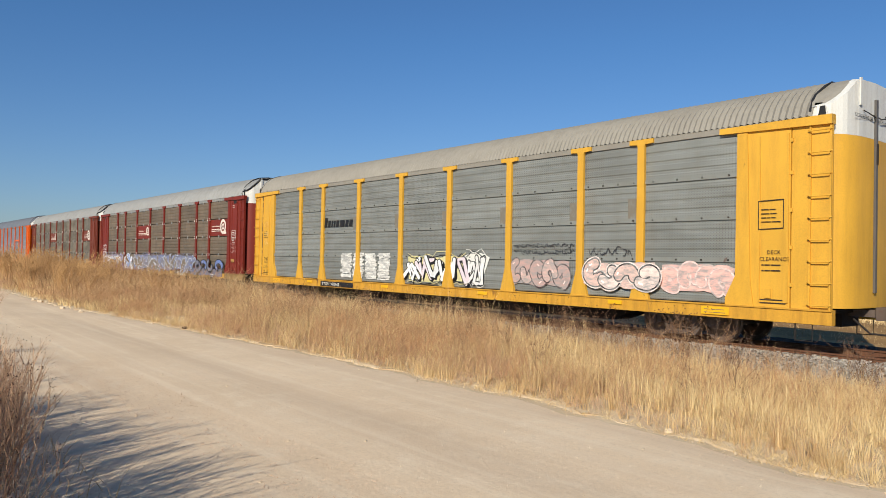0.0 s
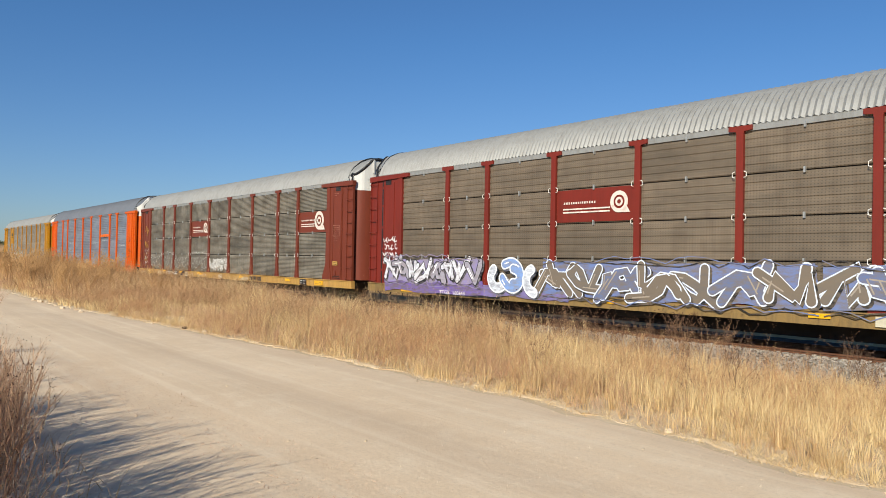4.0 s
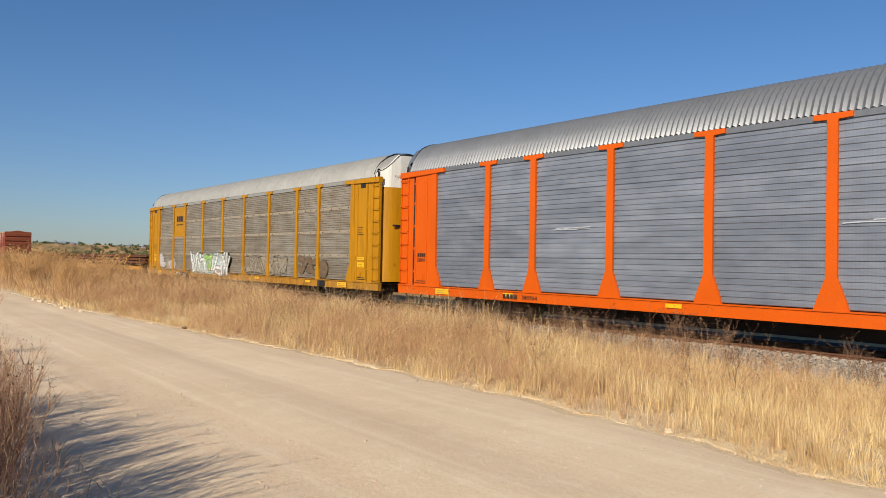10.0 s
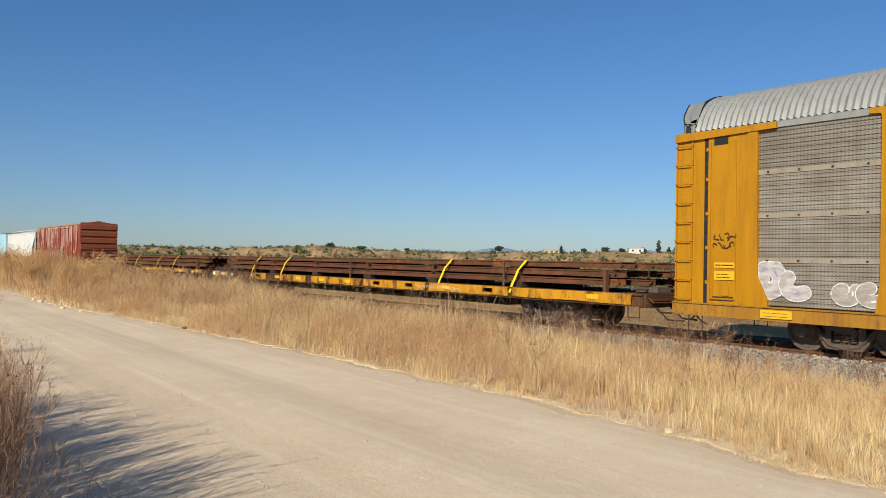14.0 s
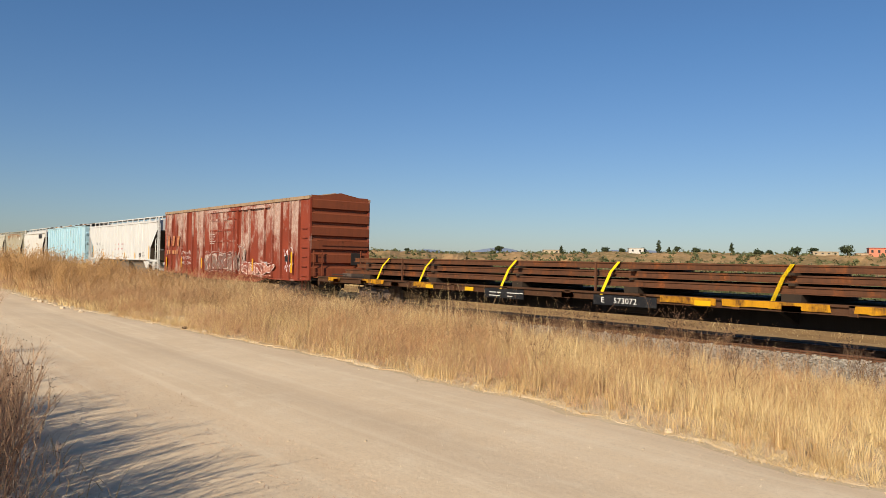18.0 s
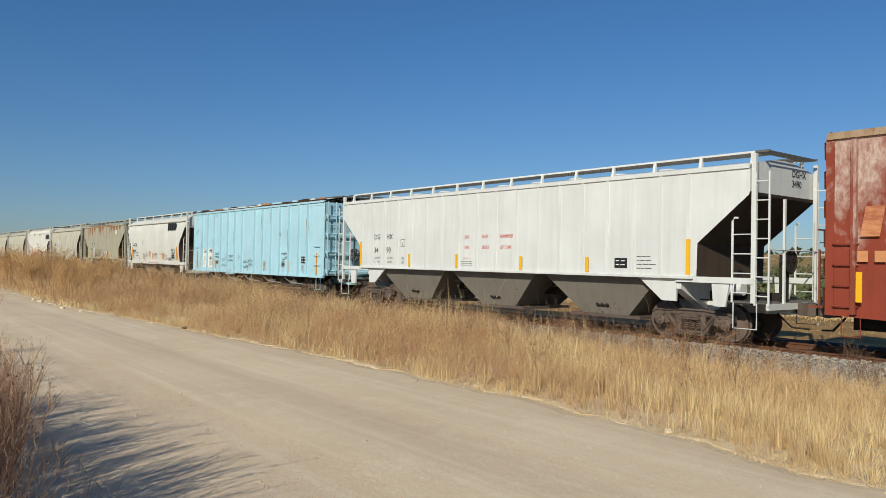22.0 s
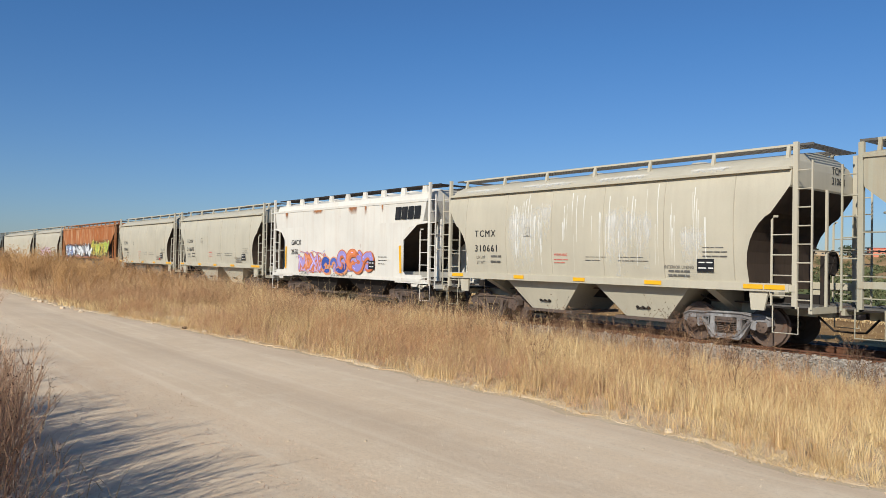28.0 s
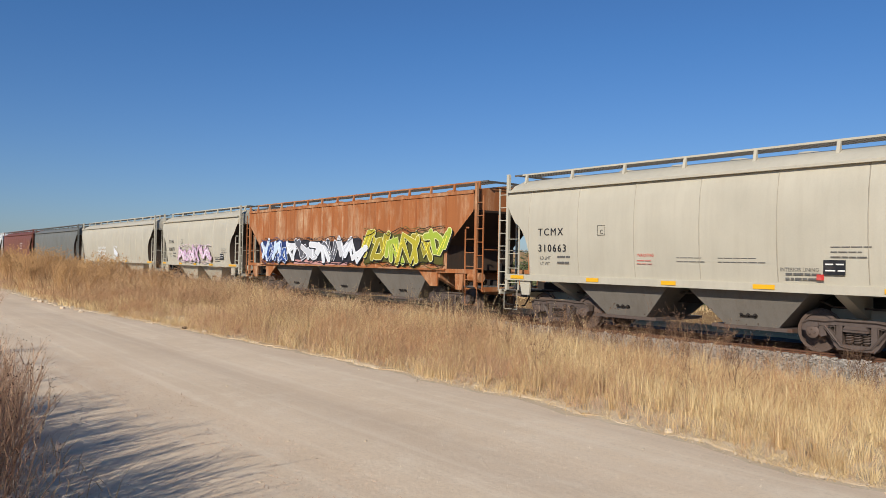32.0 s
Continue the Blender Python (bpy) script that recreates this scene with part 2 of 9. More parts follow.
# ---- mesh helpers ----
class Geo:
    """Collects the vertices and faces of one part."""

    def __init__(self):
        self.v, self.f = [], []

    def add(self, verts, faces):
        k = len(self.v)
        self.v.extend(tuple(p) for p in verts)
        self.f.extend(tuple(k + i for i in q) for q in faces)
        return self

    def box(self, x0, x1, y0, y1, z0, z1):
        return self.add([(x, y, z) for x in (x0, x1) for y in (y0, y1) for z in (z0, z1)],
                        [(0, 1, 3, 2), (4, 6, 7, 5), (0, 4, 5, 1), (2, 3, 7, 6), (0, 2, 6, 4), (1, 5, 7, 3)])

    def plate(self, poly, axis, lo, hi):
        """A polygon drawn in the other two axes (x,y,z order), given thickness along axis."""
        n = len(poly)
        put = {"x": lambda a, p: (a, p[0], p[1]), "y": lambda a, p: (p[0], a, p[1]), "z": lambda a, p: (p[0], p[1], a)}[axis]
        vs = [put(lo, p) for p in poly] + [put(hi, p) for p in poly]
        fs = [tuple(range(n)), tuple(range(2 * n - 1, n - 1, -1))] + [(i, (i + 1) % n, n + (i + 1) % n, n + i) for i in range(n)]
        return self.add(vs, fs)

    def tube(self, pts, r, n=6):
        pts = [Vector(p) for p in pts]
        k = len(self.v)
        for i, p in enumerate(pts):
            d = (pts[min(i + 1, len(pts) - 1)] - pts[max(i - 1, 0)]).normalized()
            a = (d.cross(Vector((0, 0, 1))) if abs(d.z) < 0.9 else d.cross(Vector((1, 0, 0)))).normalized()
            b = d.cross(a)
            rr = r[i] if isinstance(r, (list, tuple)) else r
            for j in range(n):
                w = 2 * math.pi * j / n
                self.v.append(tuple(p + a * (math.cos(w) * rr) + b * (math.sin(w) * rr)))
        for i in range(len(pts) - 1):
            for j in range(n):
                q = (j + 1) % n
                self.f.append((k + i * n + j, k + i * n + q, k + (i + 1) * n + q, k + (i + 1) * n + j))
        if n > 3:
            self.f.append(tuple(k + j for j in range(n - 1, -1, -1)))
            self.f.append(tuple(k + (len(pts) - 1) * n + j for j in range(n)))
        return self

    def lathe(self, prof, n=24, y0=0.0):
        """Profile of (radius, y) turned round the y axis."""
        k = len(self.v)
        for r, y in prof:
            for j in range(n):
                w = 2 * math.pi * j / n
                self.v.append((r * math.cos(w), y + y0, r * math.sin(w)))
        m = len(prof)
        for i in range(m - 1):
            for j in range(n):
                q = (j + 1) % n
                self.f.append((k + i * n + j, k + (i + 1) * n + j, k + (i + 1) * n + q, k + i * n + q))
        self.f.append(tuple(k + j for j in range(n)))
        self.f.append(tuple(k + (m - 1) * n + j for j in range(n - 1, -1, -1)))
        return self

    def grid(self, rows):
        k, w = len(self.v), len(rows[0])
        for r in rows:
            self.v.extend(tuple(p) for p in r)
        for i in range(len(rows) - 1):
            for j in range(w - 1):
                a = k + i * w + j
                self.f.append((a, a + 1, a + w + 1, a + w))
        return self

    def mesh(self, name, smooth=False):
        me = bpy.data.meshes.new(name)
        me.from_pydata(self.v, [], self.f)
        if smooth:
            me.polygons.foreach_set("use_smooth", [True] * len(me.polygons))
            me.set_sharp_from_angle(angle=radians(38))
        me.update()
        return me


def as_mesh(name, g, smooth=False):
    return g if isinstance(g, bpy.types.Mesh) else g.mesh(name, smooth)


def part(name, g, material, parent, label="", at=None, smooth=False):
    """ONE mesh object under a thing or under a part."""
    me = as_mesh(name, g, smooth)
    if not me.materials:
        me.materials.append(material)
    ob = new(name, me)
    ob.parent = parent
    if at is not None:
        ob.matrix_basis = at
    return tagged(ob, label) if label else ob


def thing(name, label, category, group="", kind="", g=None, material=None, at=None, smooth=False):
    ob = new(name, None if g is None else as_mesh(name, g, smooth))
    if g is not None and not ob.data.materials:
        ob.data.materials.append(material)
    if at is not None:
        ob.matrix_basis = at
    return tagged(ob, label, category, group, kind)


def soup(name, V, F, material):
    """A mesh of many triangles from arrays."""
    me = bpy.data.meshes.new(name)
    V, F = np.asarray(V, np.float32), np.asarray(F, np.int32)
    me.vertices.add(len(V))
    me.vertices.foreach_set("co", V.ravel())
    me.loops.add(F.size)
    me.loops.foreach_set("vertex_index", F.ravel())
    me.polygons.add(len(F))
    me.polygons.foreach_set("loop_start", np.arange(0, F.size, 3, dtype=np.int32))
    me.polygons.foreach_set("loop_total", np.full(len(F), 3, np.int32))
    me.update(calc_edges=True)
    me.materials.append(material)
    return me


_words = {}


def word(text, size, bold=0.0, slant=0.0, squeeze=1.0, spread=1.0):
    """The mesh of a line of block lettering, upright in XZ, facing -Y, from its lower left corner."""
    key = (text, size, bold, slant, squeeze, spread)
    if key not in _words:
        cu = bpy.data.curves.new("lettering", "FONT")
        cu.body, cu.size, cu.extrude, cu.resolution_u, cu.space_character = text, 1.38, 0.0, 2, spread
        ob = bpy.data.objects.new("lettering", cu)
        me = bpy.data.meshes.new_from_object(ob)
        bpy.data.objects.remove(ob)
        bpy.data.curves.remove(cu)
        me.transform(Matrix(((size * squeeze, size * slant, 0, 0), (0, 0, -1, 0), (0, size, 0, 0), (0, 0, 0, 1))))
        if bold:
            # heavier strokes: the same outline laid three times, side by side and a hair apart
            g = Geo()
            vs, fs = [tuple(v.co) for v in me.vertices], [tuple(q.vertices) for q in me.polygons]
            for k in (-1, 0, 1):
                g.add([(x + k * bold, y - 0.0005 * (k + 1), z) for x, y, z in vs], fs)
            bpy.data.meshes.remove(me)
            me = g.mesh("lettering")
        _words[key] = me
    return _words[key].copy()


def letters(parent, text, x, z, size, material, y, name="lettering", bold=0.0, slant=0.0, squeeze=1.0, spread=1.0):
    return part(name, word(text, size, bold, slant, squeeze, spread), material, parent, at=pose(x, y, z))


def rng(seed):
    return random.Random(seed)


# ---- ground, road and track ----
YC = 17.215           # middle of the track


def height(x, y):
    """The lie of the land: road at 0.05, a dip before the track, bare earth behind it, then a plain that falls gently away."""
    pts = ((-60, 0.4), (-6, 0.15), (1.0, 0.08), (6.9, 0.05), (7.3, 0.10), (9.5, -0.05), (12.5, -0.30), (14.0, -0.42), (20.5, -0.42), (34, -0.45), (48, -1.3), (120, -2.6), (400, -3.5), (4000, -6.0))
    if y <= pts[0][0]:
        return pts[0][1]
    for (a, za), (b, zb) in zip(pts, pts[1:]):
        if y <= b:
            k = (y - a) / (b - a)
            k = k * k * (3 - 2 * k)
            return za + (zb - za) * k
    return pts[-1][1]


def land(x, y):
    z = height(x, y)
    if 0.2 < y < 6.9:
        rut = sum(math.exp(-((y - c) / 0.28) ** 2) for c in (3.0, 4.8))
        return z - 0.022 * rut + 0.008 * noise.noise((x * 0.9, y * 2.2, 0))
    if 14.3 < y < 20.2:
        return z
    return z + 0.05 * noise.noise((x * 0.5, y * 0.5, 3)) + 0.03 * noise.noise((x * 2.1, y * 2.1, 7))


def far_edge(x):
    pts = ((-400, 5.6), (-60, 5.65), (-39, 5.65), (-27.7, 5.55), (-21, 6.2), (-15, 6.5), (-12.4, 6.75), (-7.2, 6.85), (-4.6, 6.75), (-3.4, 6.5), (-2.5, 6.5), (2, 6.5), (400, 6.5))
    for (a, u), (b, w) in zip(pts, pts[1:]):
        if x <= b:
            return u + (w - u) * (x - a) / (b - a) + 0.16 * noise.noise((x * 1.1, 0, 5)) + 0.08 * noise.noise((x * 3.5, 0, 9))
    return 6.5


def near_edge(x):
    return 0.55 + 0.35 * noise.noise((x * 0.4, 4, 0)) + 0.1 * noise.noise((x * 2.0, 8, 0)) + (0.25 if x < -12 else 0.0)


def steps(*spans):
    out = []
    for a, b, d in spans:
        k = max(1, round((b - a) / d))
        out += [a + (b - a) * i / k for i in range(k)]
    return out + [spans[-1][1]]


def build_ground():
    xs = steps((-3000, -600, 300), (-600, -120, 30), (-120, -40, 4), (-40, -22, 1.0), (-22, 2, 0.4), (2, 40, 4), (40, 600, 40), (600, 3000, 300))
    ys = steps((-3000, -200, 400), (-200, -20, 20), (-20, 0, 2), (0, 14, 0.35), (14, 20, 0.5), (20, 24, 0.3), (24, 30, 1.0), (30, 120, 8), (120, 500, 40), (500, 3500, 300))
    g = Geo().grid([[(x, y, land(x, y)) for x in xs] for y in ys])
    thing("ground", "dry tan soil with straw and pebbles", "ground", kind="structure", g=g, material=M["soil"], smooth=True)
    xs = steps((-420, -60, 10), (-60, -24, 1.0), (-24, 2, 0.22), (2, 60, 4), (60, 420, 20))
    rows = []
    for i in range(23):
        k = i / 22
        rows.append([(x, near_edge(x) + (far_edge(x) - near_edge(x)) * k, land(x, near_edge(x) + (far_edge(x) - near_edge(x)) * k) + 0.012 - (0.03 if i in (0, 22) else 0)) for x in xs])
    thing("road", "pale dusty dirt road with faint wheel ruts", "road", kind="structure", g=Geo().grid(rows), material=M["road"], smooth=True)


def build_track():
    xs = steps((-650, -60, 20), (-60, 10, 0.5), (10, 650, 20))
    prof = ((14.1, -0.5), (15.1, -0.20), (15.6, -0.10), (16.36, -0.10), (16.6, -0.19), (17.2, -0.19), (18.8, -0.2), (19.2, -0.24), (22.4, -0.34), (23.3, -0.35), (23.8, -0.55))
    rows = [[(x, y, z + (0.03 * noise.noise((x * 3, y * 3, 1)) if abs(x) < 62 else 0)) for x in xs] for y, z in prof]
    thing("ballast", "grey crushed stone ballast shoulder", "ballast", kind="structure", g=Geo().grid(rows[:5]), material=M["ballast"], smooth=True)
    thing("ballast", "ballast between the rails, with the train's shade in its colour", "ballast", kind="structure", g=Geo().grid(rows[4:9]), material=M["shaded_bed"], smooth=True)
    thing("track_bench", "bare pale earth bench beyond the rails", "ground", kind="structure", g=Geo().grid(rows[8:]), material=M["bench"], smooth=True)
    half = [(0.0, -0.172), (0.07, -0.172), (0.07, -0.158), (0.012, -0.135), (0.009, -0.045), (0.036, -0.034), (0.036, -0.004), (0.03, 0.0), (0.0, 0.0)]
    prof = half + [(-a, b) for a, b in reversed(half[1:-1])]
    for side in (-0.7525, 0.7525):
        g = Geo().plate([(YC + side + a, b) for a, b in prof], "x", -650, 650)
        thing("rail", "brown rusted steel running rail on timber ties", "rail", "running rails", "structure", g, M["railsteel"])
    tie = Geo().box(-0.115, 0.115, -1.28, 1.28, -0.17, 0.0).mesh("sleeper")
    tie.materials.append(M["tie"])
    bed = thing("sleepers", "dark weathered timber railway ties", "railway ties", kind="structure")
    r, x = rng(5), -120.0
    far = Geo()
    while x < 40:
        if -62 < x < 4:
            part("sleeper", tie, None, bed, at=pose(x, YC + r.uniform(-0.03, 0.03), -0.176, 0, 0, r.uniform(-1, 1)))
        else:
            far.box(x - 0.115, x + 0.115, YC - 1.28, YC + 1.28, -0.34, -0.177)
        x += 0.54
    tagged(part("sleepers_beyond", far, M["tie"], bed), kind="stuff")


def pebbles(name, count, area, size, material, label, category, seed, sink=0.3):
    """Small angular stones strewn over the ground."""
    r = np.random.RandomState(seed)
    cube = np.array([(x, y, z) for x in (-1, 1) for y in (-1, 1) for z in (-1, 1)], float)
    quads = [(0, 1, 3, 2), (4, 6, 7, 5), (0, 4, 5, 1), (2, 3, 7, 6), (0, 2, 6, 4), (1, 5, 7, 3)]
    tris = np.array([t for q in quads for t in ((q[0], q[1], q[2]), (q[0], q[2], q[3]))])
    V, F = [], []
    for i in range(count):
        x, y, z = area(r)
        s = size * r.uniform(0.5, 1.0) * (2.2 if r.rand() < 0.06 else 1.0)
        p = cube * np.array((1, r.uniform(0.6, 1), r.uniform(0.5, 0.9))) * s + r.uniform(-0.35, 0.35, (8, 3)) * s
        a = r.uniform(0, 6.28)
        rot = np.array(((math.cos(a), -math.sin(a), 0), (math.sin(a), math.cos(a), 0), (0, 0, 1)))
        V.append(p @ rot.T + (x, y, z + s * (0.5 - sink)))
        F.append(tris + 8 * i)
    ob = new(name, soup(name, np.concatenate(V), np.concatenate(F), material))
    return tagged(ob, label, category, kind="stuff")


def on_ballast(r):
    x, y = r.uniform(-1, 1), r.uniform(14.4, 16.36)
    x = -2.5 - 42 * (r.rand() ** 1.6)
    prof = ((14.1, -0.5), (15.1, -0.20), (15.6, -0.10), (16.4, -0.10))
    return x, y, float(np.interp(y, [p[0] for p in prof], [p[1] for p in prof])) + 0.012


def on_road(r):
    x = -2 - 32 * (r.rand() ** 1.5)
    y = r.uniform(near_edge(x), far_edge(x))
    return x, y, land(x, y) + 0.012


def on_verge(r):
    x = -2 - 45 * (r.rand() ** 1.3)
    y = far_edge(x) + r.normal(0.10, 0.20)
    return x, y, land(x, y) + 0.012


def build_berm():
    """Low crumbly ridge of pale dust that the traffic throws up along the road."""
    xs = steps((-46, -24, 0.4), (-24, -1.4, 0.09))
    rows = []
    for k in range(7):
        row = []
        for x in xs:
            a, b = noise.noise((x * 0.9, 3.1, 0.0)), noise.noise((x * 5.0, k * 0.7, 7.0))
            w = 0.20 + 0.12 * a
            y = far_edge(x) - 0.06 + w * k / 6 + 0.09 * noise.noise((x * 2.6, 0.5 * k, 2.0)) + 0.04 * noise.noise((x * 9.0, k * 1.0, 5.0))
            row.append((x, y, land(x, y) + 0.004 + (0.012 + 0.02 * a + 0.022 * b) * math.sin(math.pi * k / 6) - (0.03 if k in (0, 6) else 0)))
        rows.append(row)
    thing("road_berm", "low crumbly ridge of pale dust along the road edge", "berm", kind="structure", g=Geo().grid(rows), material=M["berm"], smooth=True)


build_ground()
build_berm()
build_track()
pebbles("ballast_stones", 8000, on_ballast, 0.03, M["stone"], "loose grey crushed stones of the ballast", "crushed stone", 3)
pebbles("road_pebbles", 900, on_road, 0.005, M["pebble"], "pale pebbles scattered over the dirt road", "pebbles", 4)
pebbles("verge_rubble", 3200, on_verge, 0.0065, M["pebble"], "pale clods and pebbles along the road edge", "rubble", 6)


# ---- parts shared by the railway cars ----
BASE = {}


def base_mesh(name, make, material, smooth=False):
    if name not in BASE:
        BASE[name] = as_mesh(name, make(), smooth)
        BASE[name].materials.append(material)
    return BASE[name]


WHEEL_R = 0.457
SPINNING = []


def wheelset_mesh():
    g = Geo()
    for s in (-1, 1):
        pr = [(0.10, 0.62), (0.13, 0.66), (0.16, 0.70), (0.30, 0.715), (0.37, 0.70), (0.38, 0.668), (0.485, 0.668), (0.492, 0.685), (0.482, 0.70), (0.457, 0.712), (0.453, 0.80), (0.38, 0.80), (0.375, 0.765), (0.20, 0.785), (0.15, 0.82), (0.10, 0.82)]
        h = Geo().lathe([(a, s * b) for a, b in pr], 18)
        g.add(h.v, h.f)
        for k in range(4):
            w = math.pi * k / 2 + 0.4
            g.tube([(0.27 * math.cos(w), s * 0.765, 0.27 * math.sin(w)), (0.27 * math.cos(w), s * 0.79, 0.27 * math.sin(w))], 0.035, 6)
    h = Geo().lathe([(0.085, -0.98), (0.085, 0.98)], 12)
    g.add(h.v, h.f)
    for s in (-1, 1):
        h = Geo().lathe([(0.13, s * 0.90), (0.14, s * 0.96), (0.14, s * 1.08), (0.09, s * 1.10)], 16)
        g.add(h.v, h.f)
        for k in range(3):
            w = 2.094 * k
            g.tube([(0.06 * math.cos(w), s * 1.09, 0.06 * math.sin(w)), (0.06 * math.cos(w), s * 1.125, 0.06 * math.sin(w))], 0.02, 6)
    return g


def side_frame_mesh():
    """A cast truck side frame with its two windows, pedestals and spring opening."""
    top = [(-1.12, 0.52), (-1.12, 0.64), (-0.98, 0.70), (-0.62, 0.70), (-0.40, 0.74), (0.40, 0.74), (0.62, 0.70), (0.98, 0.70), (1.12, 0.64), (1.12, 0.52)]
    g = Geo()
    g.plate([(-1.12, 0.50), (-1.10, 0.66), (-0.95, 0.72), (-0.62, 0.71), (-0.40, 0.74), (0.40, 0.74), (0.62, 0.71), (0.95, 0.72), (1.10, 0.66), (1.12, 0.50), (0.98, 0.44), (0.95, 0.60), (0.66, 0.60), (0.40, 0.63), (-0.40, 0.63), (-0.66, 0.60), (-0.95, 0.60), (-0.98, 0.44)], "y", -0.09, 0.09)
    for s in (-1, 1):
        g.plate([(s * 0.70, 0.64), (s * 0.60, 0.64), (s * 0.24, 0.20), (s * 0.40, 0.16)], "y", -0.08, 0.08)
        g.plate([(s * 0.40, 0.66), (s * 0.28, 0.66), (s * 0.28, 0.20), (s * 0.40, 0.20)], "y", -0.085, 0.085)
        g.plate([(s * 0.74, 0.62), (s * 0.66, 0.62), (s * 0.60, 0.40), (s * 0.72, 0.36), (s * 0.80, 0.46)], "y", -0.07, 0.07)
        g.box(s * 0.89 - 0.13, s * 0.89 + 0.13, -0.11, 0.11, 0.57, 0.66)
    g.plate([(-0.46, 0.24), (0.46, 0.24), (0.36, 0.12), (-0.36, 0.12)], "y", -0.10, 0.10)
    # flanges cast round the edges and the two windows
    rim = [(-1.10, 0.64), (-0.95, 0.71), (-0.62, 0.70), (-0.40, 0.73), (0.40, 0.73), (0.62, 0.70), (0.95, 0.71), (1.10, 0.64)]
    for y in (-0.115, 0.115):
        g.tube([(a, y, b) for a, b in rim], 0.022, 4)
        for s in (-1, 1):
            g.tube([(s * 0.62, y, 0.60), (s * 0.30, y, 0.20), (-s * 0.02, y, 0.14)], 0.022, 4)
            g.tube([(s * 0.42, y, 0.61), (s * 0.42, y, 0.30), (s * 0.64, y, 0.57), (s * 0.42, y, 0.61)], 0.016, 4)
    return g


def spring_mesh():
    """One coil spring: a rod wound round five times."""
    n = 32
    return Geo().tube([(0.07 * math.cos(2 * math.pi * i / 7), 0.07 * math.sin(2 * math.pi * i / 7), 0.25 + 0.25 * i / n) for i in range(n + 1)], 0.019, 4)


def bolster_end_mesh():
    g = Geo().box(-0.25, 0.25, -0.14, 0.14, 0.505, 0.56)
    g.plate([(-0.24, 0.56), (0.24, 0.56), (0.20, 0.63), (-0.20, 0.63)], "y", -0.16, 0.13)
    return g


def brake_beam_mesh():
    g = Geo().tube([(0.0, -0.8, 0.34), (0.0, 0.8, 0.34)], 0.03, 6)
    for y in (-0.76, 0.76):
        g.plate([(-0.05, 0.22), (0.05, 0.22), (0.08, 0.46), (0.02, 0.46)], "y", y - 0.06, y + 0.06)
    return g


def bolster_mesh():
    g = Geo().plate([(-1.05, 0.46), (-0.7, 0.42), (-0.4, 0.34), (0.4, 0.34), (0.7, 0.42), (1.05, 0.46), (1.05, 0.62), (-1.05, 0.62)], "x", -0.2, 0.2)
    h = Geo().lathe([(0.2, 0), (0.2, 0.09)], 16)
    g.add([(x, z, 0.62 + y) for x, y, z in h.v], h.f)
    g.box(-0.72, -0.62, -0.8, 0.8, 0.30, 0.42).box(0.62, 0.72, -0.8, 0.8, 0.30, 0.42)
    return g


def truck(car, x, spin=True, splashed=False):
    """A cast truck: bolster, side frames, coil springs, wheelsets with bearing caps, and brake beams."""
    t = part("truck", base_mesh("truck_bolster", bolster_mesh, M["steel"]), None, car, "grimy cast steel two-axle truck", at=pose(x, 0, 0))
    for s in (-1, 1):
        if splashed and s < 0:
            part("side_frame", base_mesh("side_frame_splashed", side_frame_mesh, M["splashed"]), None, t, "side frame splashed with white", at=pose(0, s * 0.99, 0))
        else:
            part("side_frame", base_mesh("side_frame", side_frame_mesh, M["steel"]), None, t, at=pose(0, s * 0.99, 0))
        for k in (-0.17, 0.0, 0.17):
            part("coil_spring", base_mesh("coil_spring", spring_mesh, M["steel"], True), None, t, at=pose(k, s * 0.99, 0))
        part("bolster_end", base_mesh("bolster_end", bolster_end_mesh, M["steel"]), None, t, at=pose(0, s * 0.99, 0))
        part("brake_beam", base_mesh("brake_beam", brake_beam_mesh, M["steel"]), None, t, at=pose(s * 0.36, 0, 0))
        w = part("wheelset", base_mesh("wheelset", wheelset_mesh, M["wheel"], True), None, t, at=pose(s * 0.89, 0, WHEEL_R))
        if spin:
            SPINNING.append((w, s * 0.89, x, car))


def coupler_mesh():
    g = Geo().box(-0.55, 0.1, -0.09, 0.09, 0.78, 0.94)
    g.plate([(0.05, -0.16), (0.30, -0.20), (0.42, -0.12), (0.38, -0.04), (0.26, -0.03), (0.24, 0.08), (0.40, 0.10), (0.40, 0.17), (0.10, 0.18)], "z", 0.72, 1.0)
    g.box(0.20, 0.32, 0.02, 0.14, 0.70, 1.02)
    return g


def couplers(car, half):
    for s in (-1, 1):
        part("coupler", base_mesh("coupler", coupler_mesh, M["steel"]), None, car, at=pose(s * (half + 0.28), 0, 0, 0, 0, 0 if s > 0 else 180))
        g = Geo().tube([(s * half, -0.45, 0.75), (s * (half + 0.3), -0.35, 0.45), (s * (half + 0.62), -0.15, 0.42)], 0.025)
        part("brake_hose", g, M["dark"], car)


def ladder(car, x, y, z0, z1, material, width=0.42, axis="x", name="ladder", step=0.38, r=0.014, stiles=True):
    g = Geo()
    ends = [(x - width / 2, y), (x + width / 2, y)] if axis == "x" else [(x, y - width / 2), (x, y + width / 2)]
    if stiles:
        for a, b in ends:
            g.box(a - 0.018, a + 0.018, b - 0.018, b + 0.018, z0, z1)
    k = max(1, round((z1 - z0) / step))
    for i in range(k):
        z = z0 + (i + 0.5) * (z1 - z0) / k
        g.tube([(*ends[0], z), (*ends[1], z)], r, 5)
    return part(name, g, material, car)


def grab(car, pts, material, r=0.013, name="grab_iron"):
    return part(name, Geo().tube(pts, r, 5), material, car)


